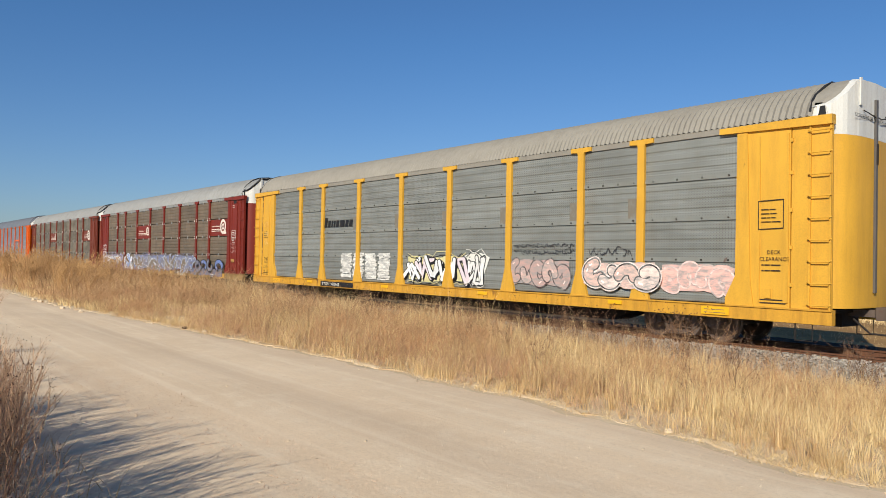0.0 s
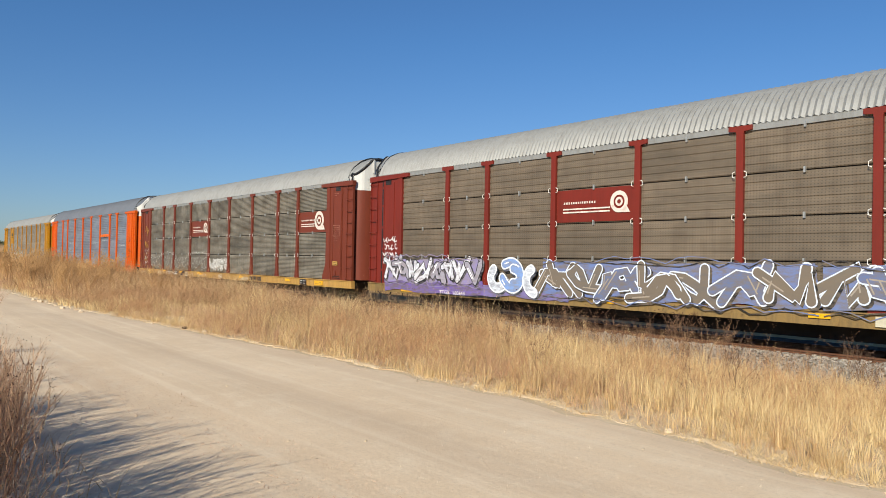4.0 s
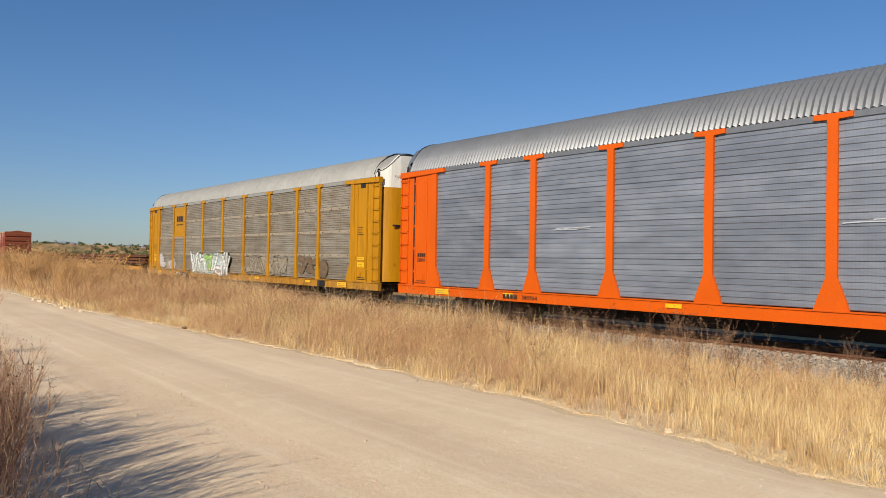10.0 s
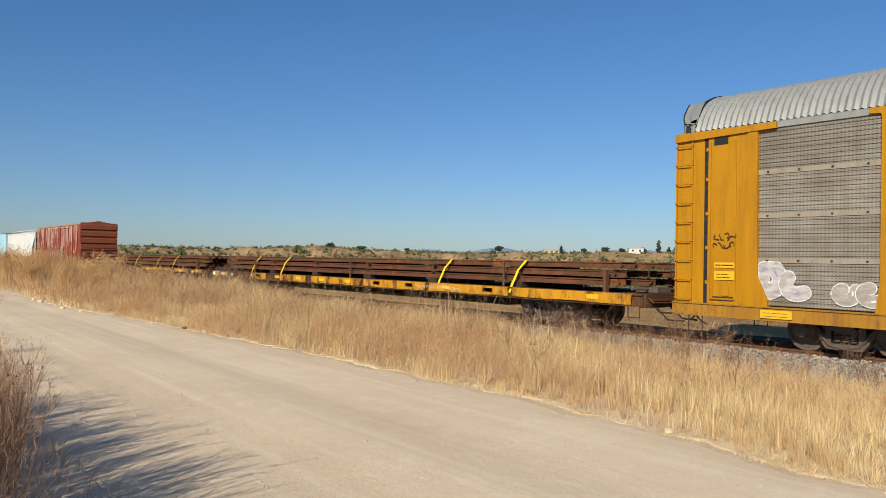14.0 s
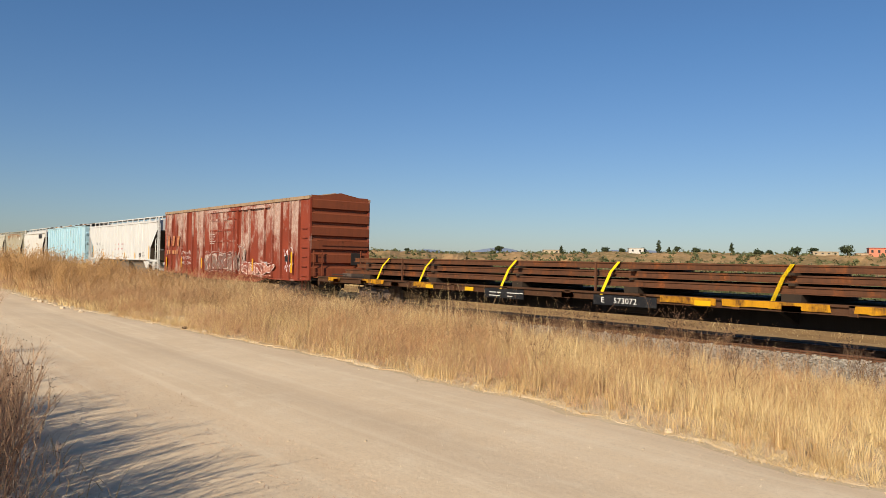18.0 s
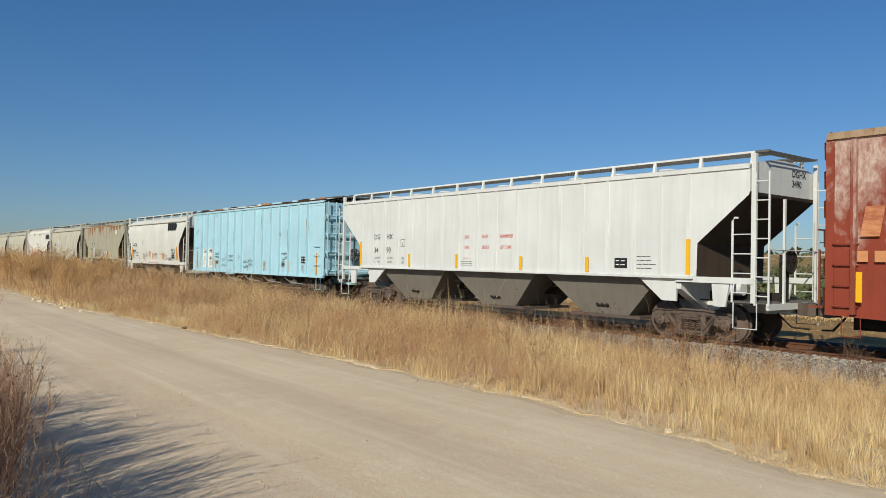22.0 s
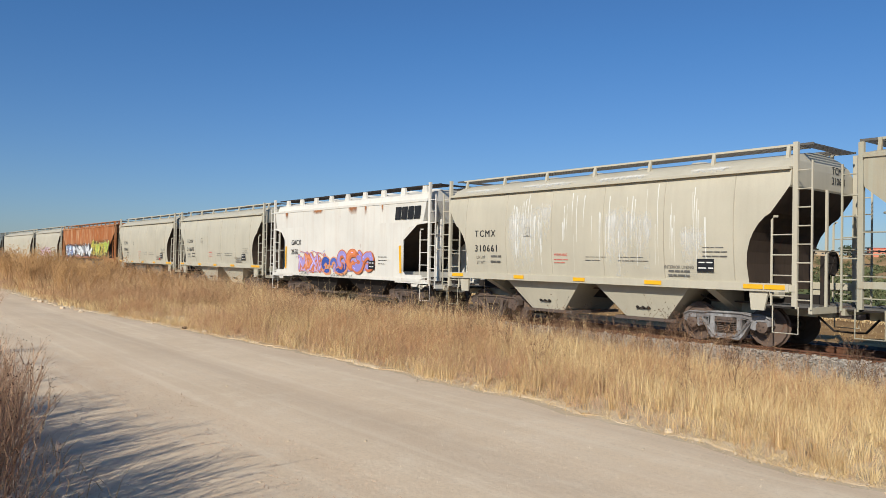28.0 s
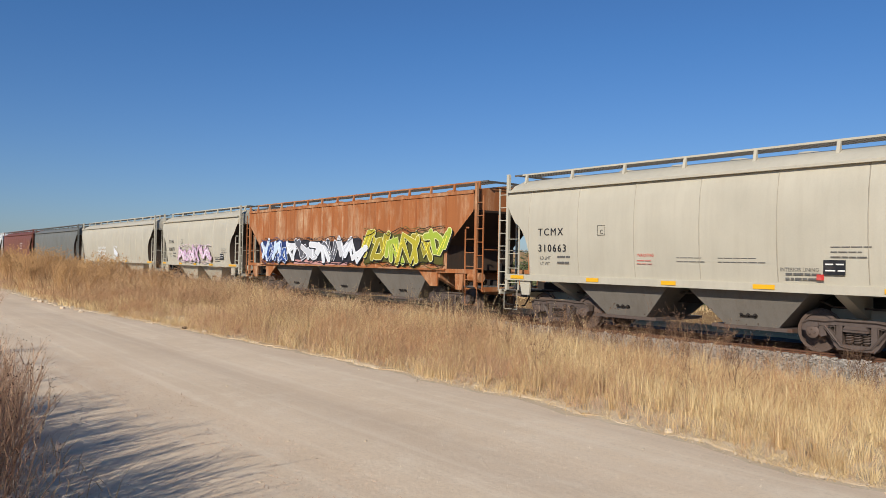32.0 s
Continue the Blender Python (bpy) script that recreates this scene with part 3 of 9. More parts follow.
def stirrup(car, x, y, z, material, drop=0.42, w=0.36):
    g = Geo().tube([(x - w / 2, y, z), (x - w / 2, y, z - drop), (x + w / 2, y, z - drop), (x + w / 2, y, z)], 0.016, 5)
    return part("stirrup_step", g, material, car)


def plank_rows(parent, rows, x, y, z, material, pitch=0.075, h=0.04, gap=0.02, name="data_block"):
    """Small writing that cannot be read: rows of short bars. rows: list of lists of bar lengths."""
    if name == "data_block":
        h, z = h * 0.42, z + h * 0.27
        material = M["smalltext"] if material is M["black"] else material
    g = Geo()
    for i, row in enumerate(rows):
        xx = x
        for w in row:
            g.add([(xx, y, z - i * pitch), (xx + w, y, z - i * pitch), (xx + w, y, z - i * pitch + h), (xx, y, z - i * pitch + h)], [(0, 1, 2, 3)])
            xx += w + gap
    return tagged(part(name, g, material, parent), kind="stuff" if name == "data_block" and sum(map(len, rows)) > 1 else "")


def sheet(parent, name, x0, x1, z0, z1, y, material, label="", thick=0.004):
    return part(name, Geo().box(x0, x1, y - thick, y, z0, z1), material, parent, label)


def random_rows(seed, n, length):
    r = rng(seed)
    out = []
    for _ in range(n):
        row, k = [], 0.0
        while k < length * r.uniform(0.7, 1.0):
            w = r.uniform(0.06, 0.22)
            row.append(w)
            k += w + 0.03
        out.append(row)
    return out


def ribbon(g, pts, w, y, closed_ends=True, rounds=2):
    """A painted line of width w along pts (x, z), corners eased, ends round; it rises a hair along its length."""
    for _ in range(rounds):
        out = [pts[0]]
        for (a, b), (c, d) in zip(pts, pts[1:]):
            out += [(a * 0.75 + c * 0.25, b * 0.75 + d * 0.25), (a * 0.25 + c * 0.75, b * 0.25 + d * 0.75)]
        pts = out + [pts[-1]]
    n, k = len(pts), len(g.v)
    for i, (a, b) in enumerate(pts):
        (pa, pb), (qa, qb) = pts[max(i - 1, 0)], pts[min(i + 1, n - 1)]
        d = math.hypot(qa - pa, qb - pb) or 1
        nx, nz = -(qb - pb) / d * w / 2, (qa - pa) / d * w / 2
        yy = y - 0.0008 * i / n
        g.v += [(a - nx, yy, b - nz), (a + nx, yy, b + nz)]
        if i:
            g.f.append((k + 2 * i - 2, k + 2 * i, k + 2 * i + 1, k + 2 * i - 1))
    if closed_ends and w > 0.05:
        for (a, b), (c, d), yy in ((pts[0], pts[1], y), (pts[-1], pts[-2], y - 0.0008)):
            t = math.atan2(b - d, a - c)
            g.add([(a + w / 2 * math.cos(t + (i / 6 - 0.5) * math.pi), yy, b + w / 2 * math.sin(t + (i / 6 - 0.5) * math.pi)) for i in range(7)], [tuple(range(7))])


def stroke(g, pts, w, y):
    """A flat painted line of width w along pts (x, z), with sharp corners."""
    for i, ((ax, az), (bx, bz)) in enumerate(zip(pts, pts[1:])):
        d = math.hypot(bx - ax, bz - az) or 1
        nx, nz = -(bz - az) / d * w / 2, (bx - ax) / d * w / 2
        ex, ez = (bx - ax) / d * w * 0.3, (bz - az) / d * w * 0.3
        yy = y - 0.0003 * (i % 3)
        g.add([(ax - nx - ex, yy, az - nz - ez), (bx - nx + ex, yy, bz - nz + ez), (bx + nx + ex, yy, bz + nz + ez), (ax + nx - ex, yy, az + nz - ez)], [(0, 1, 2, 3)])


SPRAY = {}


def spray(col, under=None):
    """Spray paint; with under given, a thin old coat through which that colour shows."""
    key = (col, under)
    if key not in SPRAY:
        if under is None:
            SPRAY[key] = flat_paint("spray_paint", col, 0.5, 0.3, tuple(c * 0.72 for c in col))
        else:
            n = Nodes("thin_spray_paint", 0.6)
            thin = n.ramp(n.noise(3.0, (1, 1, 3.2), 7, 0.72), 0.40, 0.62)
            SPRAY[key] = n.done(n.mix(n.math("MULTIPLY", thin, 0.85), rgb(*col), rgb(*under)))
    return SPRAY[key]


def shards(r):
    """Angular sprayed bars that cross one another: no letters, only slanted zigzags with hooked ends."""
    out = []
    for _ in range(r.choice((2, 2, 3))):
        n, v, pts = r.randint(3, 4), r.choice((0.0, 1.0)), []
        for i in range(n):
            pts.append((i / (n - 1) * r.uniform(0.8, 1.2) + r.uniform(-0.28, 0.28), v + (0.5 - v) * r.uniform(0.0, 0.7)))
            v = 1.0 - v if r.random() < 0.8 else v
        out.append(pts)
    return out


def swirls(r):
    """Loops and commas of spray paint, each an arc that winds inwards."""
    out = []
    for _ in range(r.choice((1, 2))):
        a, turn, c = r.uniform(0, 6.28), r.choice((-1, 1)) * r.uniform(2.6, 5.2), r.uniform(0.35, 0.65)
        out.append([(c + 0.55 * (1 - 0.09 * i) * math.cos(a + turn * i / 6), 0.5 + 0.5 * (1 - 0.09 * i) * math.sin(a + turn * i / 6)) for i in range(7)])
    return out


def graffiti(car, x0, x1, z0, z1, y, fill, line, n, seed, glow=None, marks=None, label="spray-painted bent bars", style="piece", worn=None, ground=True, rim=None):
    """Abstract spray-can bars in coats: halo, outline, fill and highlights. piece: angular; bubble: fat and round; curl: flowing loops; ghost: outlines only."""
    r = rng(seed)
    w, h = (x1 - x0) / n, z1 - z0
    wide = {"piece": 0.21, "ghost": 0.2, "bubble": 0.40, "curl": 0.24}[style] * min(w * 1.2, h * 0.8)
    edge = {"piece": 0.04, "ghost": 0.03, "bubble": 0.04 if ground else 0.022, "curl": 0.055}[style]
    if (glow and style == "piece") or (style == "bubble" and ground):
        # the first coat: a rough cloud under the bars
        g = Geo()
        ribbon(g, [(x0 + (x1 - x0) * i / (2 * n), (z0 + z1) / 2 + r.uniform(-0.07, 0.07) * h) for i in range(2 * n + 1)], h * 0.74, y + 0.0030, False, 1)
        part("graffiti_ground", g, spray(glow if style == "piece" else fill[0], worn), car)
    for i in range(n):
        pick, flip = (swirls(r) if style in ("curl", "bubble") else shards(r)), r.random() < 0.4
        a, sx = x0 + w * i - 0.02 * w, w * r.uniform(0.92, 1.12)
        b, sz = z0 + wide / 2 + r.uniform(0, 0.06) * h, h * r.uniform(0.86, 1.0) - wide
        lift, tilt = 0.0030 * (i % 4) + 0.001, r.uniform(-0.08, 0.08) * h
        paths = [[(a + sx * ((1 - u) if flip else u) + tilt * v, b + sz * v) for u, v in p] for p in pick]
        rounds = 2 if style in ("curl", "bubble") else r.choice((0, 1))
        g = Geo()
        for k, p in enumerate(paths):
            if glow and style != "piece":
                ribbon(g, p, wide + 3.6 * edge, y - lift + 0.0022 - 0.0004 * k, rounds=rounds)
        if glow and style != "piece":
            part("graffiti_halo", g, spray(glow, worn), car)
        g, f = Geo(), Geo()
        for k, p in enumerate(paths):
            if rim:
                ribbon(g, [(u + 0.055, v - 0.05) for u, v in p], wide + 2 * edge, y - lift - 0.0004 * k, rounds=rounds)
            else:
                ribbon(g, p, wide + 2 * edge, y - lift - 0.0004 * k, rounds=rounds)
            ribbon(f, p, wide, y - lift - 0.0016 - 0.0004 * k, rounds=rounds)
        if rim:
            q = Geo()
            for k, p in enumerate(paths):
                ribbon(q, p, wide + 1.7 * edge, y - lift - 0.0009 - 0.0004 * k, rounds=rounds)
            part("graffiti_rim", q, spray(rim), car)
        part("graffiti_outline", g, spray(line, worn), car)
        part("graffiti", f, spray(fill[i % len(fill)], worn), car, label)
        g = Geo()
        for p in paths:
            (ax, az), (bx, bz) = p[0], p[1]
            q = wide * 0.24
            ribbon(g, [(ax * 0.8 + bx * 0.2 - q, az * 0.8 + bz * 0.2), (ax * 0.2 + bx * 0.8 - q, az * 0.2 + bz * 0.8)], wide * 0.16, y - lift - 0.0030, False, 0)
        part("graffiti_highlight", g, spray(marks or tuple(min(255, int(c * 1.2) + 24) for c in fill[0])), car)
    if style == "piece":
        # jagged contour lines thrown over the whole piece
        for k, (col, w, dz) in enumerate(((line, 0.028, 0.0), (glow or fill[0], 0.022, 0.05))):
            g = Geo()
            for top in (True, False):
                pts = []
                for i in range(3 * n + 1):
                    u = x0 + (x1 - x0) * i / (3 * n)
                    v = (z1 - r.uniform(0.0, 0.20) * h + dz) if top else (z0 + r.uniform(0.0, 0.16) * h - dz * 0.5)
                    pts.append((u + r.uniform(-0.05, 0.05), v))
                ribbon(g, pts, w, y - 0.0145 - 0.001 * k, False, 0)
            part("graffiti_contour", g, spray(col, worn), car)


def scrawl(car, x0, x1, z0, z1, y, col, seed, n=2, w=0.03, name="graffiti_tag"):
    """A quick tag of loose bent strokes, not lettered."""
    r = rng(seed)
    rows = max(1, min(n + 1, round((z1 - z0) / 0.22)))
    h = (z1 - z0) / rows
    m = max(3, round((x1 - x0) / (h * 0.62)))
    for j in range(rows):
        g = Geo()
        for i in range(m):
            a, b, k = x0 + (x1 - x0) * i / m, z0 + h * j, (x1 - x0) / m
            path = r.choice((shards, swirls))(r)[0]
            ribbon(g, [(a + k * (1.15 * u + r.uniform(-0.2, 0.2)), b + h * (0.1 + 0.8 * v + r.uniform(-0.12, 0.12))) for u, v in path], w * 0.7, y - 0.001 * (i % 3), False)
        tagged(part(name, g, spray(col), car), kind="stuff" if n > 1 else "")


# ---- autoracks ----
HALF = 13.85
EDGES = (-11.9, -9.15, -7.15, -4.3, -1.4, 1.4, 4.3, 7.15, 9.15, 11.9)
ROWS = ((0.97, 1.929), (1.956, 2.909), (2.936, 3.874), (3.901, 4.86))


def panel_mesh(w, h, ridges, depth):
    """A steel sheet pressed into horizontal ridges."""
    rows = []
    for i in range(ridges):
        for k, d in ((0.0, 0.0), (0.12, 1.0), (0.62, 1.0), (0.74, 0.0)):
            z = h * (i + k) / ridges
            rows.append([(0, -d * depth, z), (w, -d * depth, z)])
    rows.append([(0, 0, h), (w, 0, h)])
    g = Geo().grid(rows)
    g.add([(0, 0.02, 0), (w, 0.02, 0), (w, 0.02, h), (0, 0.02, h)], [(0, 3, 2, 1)])
    return g


def post_mesh(cap, foot, w=0.105):
    g = Geo()
    g.plate([(-foot, 0.94), (foot, 0.94), (foot * 0.8, 1.16), (w + 0.01, 1.62), (w, 4.8), (w + 0.015, 4.86), (cap, 4.88), (cap, 4.99), (-cap, 4.99), (-cap, 4.88), (-w - 0.015, 4.86), (-w, 4.8), (-w - 0.01, 1.62), (-foot * 0.8, 1.16)], "y", -0.055, 0.02)
    return g


def arch(k, top=6.0):
    """The roof's cross section, k from -1 (near eave) to 1."""
    a, q = abs(k), (top - 4.98) / 1.02
    pts = [(u, v, 4.98 + (w - 4.98) * q) for u, v, w in ((0.0, 0.0, 6.0), (0.35, 0.55, 5.95), (0.6, 0.95, 5.78), (0.8, 1.25, 5.5), (0.92, 1.42, 5.22), (1.0, 1.5, 4.98))]
    for (ka, ya, za), (kb, yb, zb) in zip(pts, pts[1:]):
        if a <= kb:
            m = (a - ka) / (kb - ka)
            return math.copysign(ya + (yb - ya) * m, k), za + (zb - za) * m
    return math.copysign(1.5, k), 4.98


def autorack(label, xc, key, body, post, panel, sill, roof, ridges, depth, cap=0.36, foot=0.30, trim=None, clips=False, top=6.0, band=None, slim=0.105, notch=True, rubber=0.0, pull=False, tight=False):
    car = thing("autorack_car", label, "railway car", "train cars")
    pm = {}
    courses = [(a, b + (0.022 if tight else 0.0)) for a, b in ROWS]
    for w in sorted({round(b - a - 0.1, 3) for a, b in zip(EDGES, EDGES[1:])}):
        for z0, z1 in courses:
            kk = (w, round(z1 - z0, 3))
            if kk not in pm:
                pm[kk] = panel_mesh(w, z1 - z0, ridges, depth).mesh("side_panel")
                pm[kk].materials.append(panel)
    for s in (-1, 1):
        for a, b in zip(EDGES, EDGES[1:]):
            for z0, z1 in courses:
                me = pm[(round(b - a - 0.1, 3), round(z1 - z0, 3))]
                if s < 0:
                    part("side_panel", me, None, car, at=pose(a + 0.05, -1.46, z0))
                else:
                    part("side_panel", me, None, car, at=pose(b - 0.05, 1.46, z0, 0, 0, 180))
        pmsh = post_mesh(cap, foot, slim)
        for x in EDGES[1:-1]:
            part("side_post", base_mesh("side_post_" + key, lambda: pmsh, post), None, car, at=pose(x, s * 1.5, 0, 0, 0, 0 if s < 0 else 180))
        # added dark sheet that gives the gaps between panels their shade
        lo, hi = (-1.42, -1.38) if s < 0 else (1.38, 1.42)
        part("liner", Geo().box(-11.9, 11.9, lo, hi, 0.95, 4.9), M["dark"], car, "dark backing sheet, added as shade behind the panels")
        y0, y1 = (-1.56, -1.40) if s < 0 else (1.40, 1.56)
        part("side_sill", Geo().box(-13.9, 13.9, y0, y1, 0.64, 0.92).box(-13.9, 13.9, y0 - (0.03 if s < 0 else 0), y1 + (0.03 if s > 0 else 0), 0.92, 0.95), sill, car)
        part("roof_rail", Geo().box(-13.5, 13.5, s * 1.47 - 0.03, s * 1.47 + 0.03, 4.86, 5.0), trim or roof, car)
        # closed end bays with their doors' frames, header, ladder and step
        for e in (-1, 1):
            g = Geo()
            x0, x1 = sorted((e * 11.9, e * 13.0))
            yo = s * 1.49
            g.box(x0, x1, yo - 0.03, yo + 0.03, 0.95, 4.85)
            part("end_panel", g, body, car)
            g = Geo().plate([(e * (11.9 + 0.12), 4.85), (e * (11.9 - 0.12), 4.85), (e * (11.9 - 0.14), 1.6), (e * (11.9 - 0.38), 1.1), (e * (11.9 - 0.38), 0.95), (e * (11.9 + 0.30), 0.95), (e * (11.9 + 0.22), 1.5)], "y", yo - 0.06, yo + 0.06)
            part("end_post", g, post, car)
            g = Geo()
            for xx in (12.28, 12.92):
                g.box(*sorted((e * xx, e * (xx + 0.05))), yo - 0.05, yo + 0.05, 1.05, 4.7)
            part("door_rib", g, body, car)
            x0, x1 = sorted((e * (13.10 if e < 0 else 13.02), e * 13.86))
            part("ladder_panel", Geo().box(x0, x1, yo - 0.01, yo + 0.05, 0.95, 4.8), body, car)
            for xx in (13.40, 13.82):
                part("ladder_stile", Geo().box(*sorted((e * xx, e * (xx + 0.035))), yo - 0.05, yo + 0.02, 0.95, 4.85), body, car)
            for i in range(9):
                z = 1.05 + i * 0.455
                grab(car, [(e * 13.38, yo - s * -0.05, z), (e * 13.44, yo + s * 0.10, z - 0.02), (e * 13.82, yo + s * 0.10, z - 0.02), (e * 13.87, yo + s * 0.05, z)], body, 0.014, "rung")
            x0, x1 = sorted((e * 11.35, e * 13.87))
            g = Geo().plate([(x0 if e > 0 else x1, 4.84), (x1 if e > 0 else x0, 4.78), (x1 if e > 0 else x0, 4.98), (x0 if e > 0 else x1, 4.97)], "y", yo - 0.09, yo + 0.09)
            part("header", g, body, car)
            stirrup(car, e * 13.3, s * 1.5, 0.66, M["dark"], 0.38)
            # solid black plate drawn for the shade inside the latch opening
            if notch:
                part("door_notch", Geo().box(*sorted((e * 12.5, e * 12.85)), yo - 0.04, yo + 0.04, 4.62, 4.80), M["black"], car, "black plate standing in for the shaded latch opening")
            part("door_latch", Geo().box(*sorted((e * 12.45, e * 12.60)), yo + s * 0.02 - 0.04, yo + s * 0.02 + 0.04, 1.14, 1.34), body, car)
            for zz in (1.02, 1.09):
                part("drain_slot", Geo().box(*sorted((e * 12.34, e * (12.92 - (zz - 1.02)))), yo + s * 0.03 - 0.012, yo + s * 0.03 + 0.012, zz, zz + 0.025), M["dark"], car)
            for zz in (1.4, 2.2, 3.0, 3.8, 4.5):
                part("hinge", Geo().box(*sorted((e * 12.98, e * 13.05)), yo - 0.04, yo + 0.04, zz, zz + 0.08), body, car)
            # black strip added where the gap behind the ladder is only shaded
            if e < 0:
                part("ladder_gap", Geo().box(-13.10, -13.0, yo - 0.02, yo + 0.02, 0.95, 4.8), M["black"], car, "black strip standing in for the shaded gap behind the ladder")
        if band:
            for a, b in zip(EDGES, EDGES[1:]):
                for z in (1.94, 2.92, 3.885):
                    g = Geo().box(a + 0.06, b - 0.06, s * 1.485 - 0.012, s * 1.485 + 0.012, z - 0.035, z + 0.075)
                    part("panel_band", g, band, car)
                    g = Geo()
                    for q in range(4):
                        xx = a + (b - a) * (q + 0.5) / 4
                        g.box(xx - 0.02, xx + 0.02, s * 1.5 - 0.012, s * 1.5 + 0.012, z, z + 0.035)
                    tagged(part("bolt_row", g, M["dark"], car), kind="stuff")
    # roof of ribbed sheet
    n = 720
    rows = []
    for j in range(17):
        k = -1 + j / 8
        y, z = arch(k, top)
        row = []
        for i in range(n + 1):
            x = -13.42 + 26.84 * i / n
            d = 0.040 * (0.0, 0.55, 1.0, 0.55)[i % 4]
            row.append((x, y * (1 + d * 0.5), z + d))
        rows.append(row)
    part("roof", Geo().grid(rows), roof, car, smooth=True)
    for e in (-1, 1):
        # end doors: rounded corner below, white hood above
        plan = [(12.98, -1.44), (13.42, -1.44), (13.74, -1.36), (13.95, -1.12), (14.05, -0.7), (14.07, 0.0), (14.05, 0.7), (13.95, 1.12), (13.74, 1.36), (13.42, 1.44), (12.98, 1.44)]
        g = Geo().plate([(e * a, b) for a, b in plan], "z", 0.98, 4.60)
        part("end_door", g, body, car, smooth=True)
        # hood: the door's curved plan carried up to a chamfered top, with a smooth sheet back to the roof
        wall, back = [[], [], []], [[], [], []]
        crown = 5.86 + (top - 6.0) * 0.5
        for j in range(33):
            y = -1.44 + 2.88 * j / 32
            out = float(np.interp(abs(y), (0, 0.7, 1.12, 1.36, 1.44), (14.07, 14.05, 13.95, 13.74, 13.5)))
            zt = float(np.interp(abs(y), (0, 0.75, 1.30, 1.44), (crown + 0.02, crown, 5.28, 5.20)))
            wall[0].append((e * out, y, 4.602))
            wall[1].append((e * out, y, zt))
            wall[2].append((e * (out - 0.16), y * 0.99, zt + 0.015))
            if abs(y) < 1.38:
                ya, za = min(((abs(arch(q / 60, top)[0] - y), arch(q / 60, top)) for q in range(-60, 61)))[1]
                back[0].append((e * 13.40, ya, max(za, zt + 0.01)))
                back[1].append((e * (13.40 + (out - 13.40) * 0.5), y, max(za * 0.5 + zt * 0.5, zt + 0.005) + 0.01))
                back[2].append((e * (out - 0.14), y, zt + 0.006))
        white = e > 0
        part("end_hood", Geo().grid(wall), M["hood"] if white else roof, car, "white painted chamfered end hood" if white else "")
        part("hood_sheet", Geo().grid(back), roof, car, "smooth sheet between roof and hood")
        if rubber:
            part("hood_rubber", Geo().tube([p for p in wall[1]], rubber, 5), M["black"], car, "black rubber edge")
        part("roof_seam", Geo().tube([(e * (13.40 + 0.05 * math.sin(9 * q)), arch(q, top)[0], arch(q, top)[1] + 0.035) for q in [-0.97 + i * 0.097 for i in range(21)]], 0.028, 5), M["black"], car, "black torn seam strip")
        for sy in (-1, 1):
            part("eave_plate", Geo().plate([(e * 13.2, 4.97), (e * 13.72, 4.97), (e * 13.66, 5.22), (e * 13.5, 5.24)], "y", sy * 1.40 - 0.015, sy * 1.40 + 0.015), M["hood"] if white else roof, car)
            # this black plate is painted shade for the gap under the hood
            part("eave_gap", Geo().plate([(e * 13.52, 5.0), (e * 13.68, 5.0), (e * 13.66, 5.20), (e * 13.56, 5.20)], "y", sy * 1.42 - 0.012, sy * 1.42 + 0.012), M["black"], car, "black plate standing in for the shaded gap under the hood")
            part("hood_grab", Geo().tube([(e * 14.06, sy * 0.55, 5.16), (e * 14.14, sy * 0.5, 5.10), (e * 14.14, sy * 0.12, 5.04), (e * 14.07, sy * 0.08, 5.12)], 0.012, 5), M["dark"], car)
        if white and not pull:
            part("hood_flap", Geo().box(14.05, 14.085, -0.74, -0.66, crown - 0.55, crown + 0.03), M["hood"], car)
            part("hood_flap", Geo().box(14.05, 14.085, 0.70, 0.78, crown - 0.55, crown + 0.03), M["hood"], car)
        part("lock_rod", Geo().box(*sorted((e * 14.07, e * 14.12)), -0.045, 0.045, 1.3, 5.45) if not pull else Geo().tube([(e * 14.1, -0.02, 1.05), (e * 14.1, -0.02, 4.6)], 0.014, 6), M["lockbar"], car, "grey upright lock bar")
        part("lock_hook", Geo().box(*sorted((e * 14.11, e * 14.14)), -0.03, 0.03, 4.05, 4.5), M["dark"], car)
        if pull:
            for yy in (-0.75, 0.62):
                part("end_handle", Geo().box(*sorted((e * 14.06, e * 14.1)), yy - 0.3, yy + 0.3, 3.10, 3.17), M["black"], car)
    part("underframe", Geo().plate([(-13.6, 0.55), (-8.2, 0.55), (-7.4, 0.26), (7.4, 0.26), (8.2, 0.55), (13.6, 0.55), (13.6, 0.92), (-13.6, 0.92)], "y", -0.42, 0.42).box(-13.7, 13.7, -1.45, 1.45, 0.86, 0.94), M["dark"], car, "dark underframe and deck")
    r = rng(int(xc * 10))
    for i in range(8):
        x = -8 + i * 2.3
        part("cross_bearer", Geo().plate([(-1.4, 0.86), (-0.3, 0.52), (0.3, 0.52), (1.4, 0.86)], "x", x - 0.06, x + 0.06), M["dark"], car)
    part("brake_reservoir", Geo().tube([(-2.4, -0.9, 0.62), (-1.2, -0.9, 0.62)], 0.2, 12), M["dark"], car, smooth=True)
    part("brake_pipe", Geo().tube([(-13, -0.7, 0.6), (13, -0.7, 0.6)], 0.025, 5), M["dark"], car)
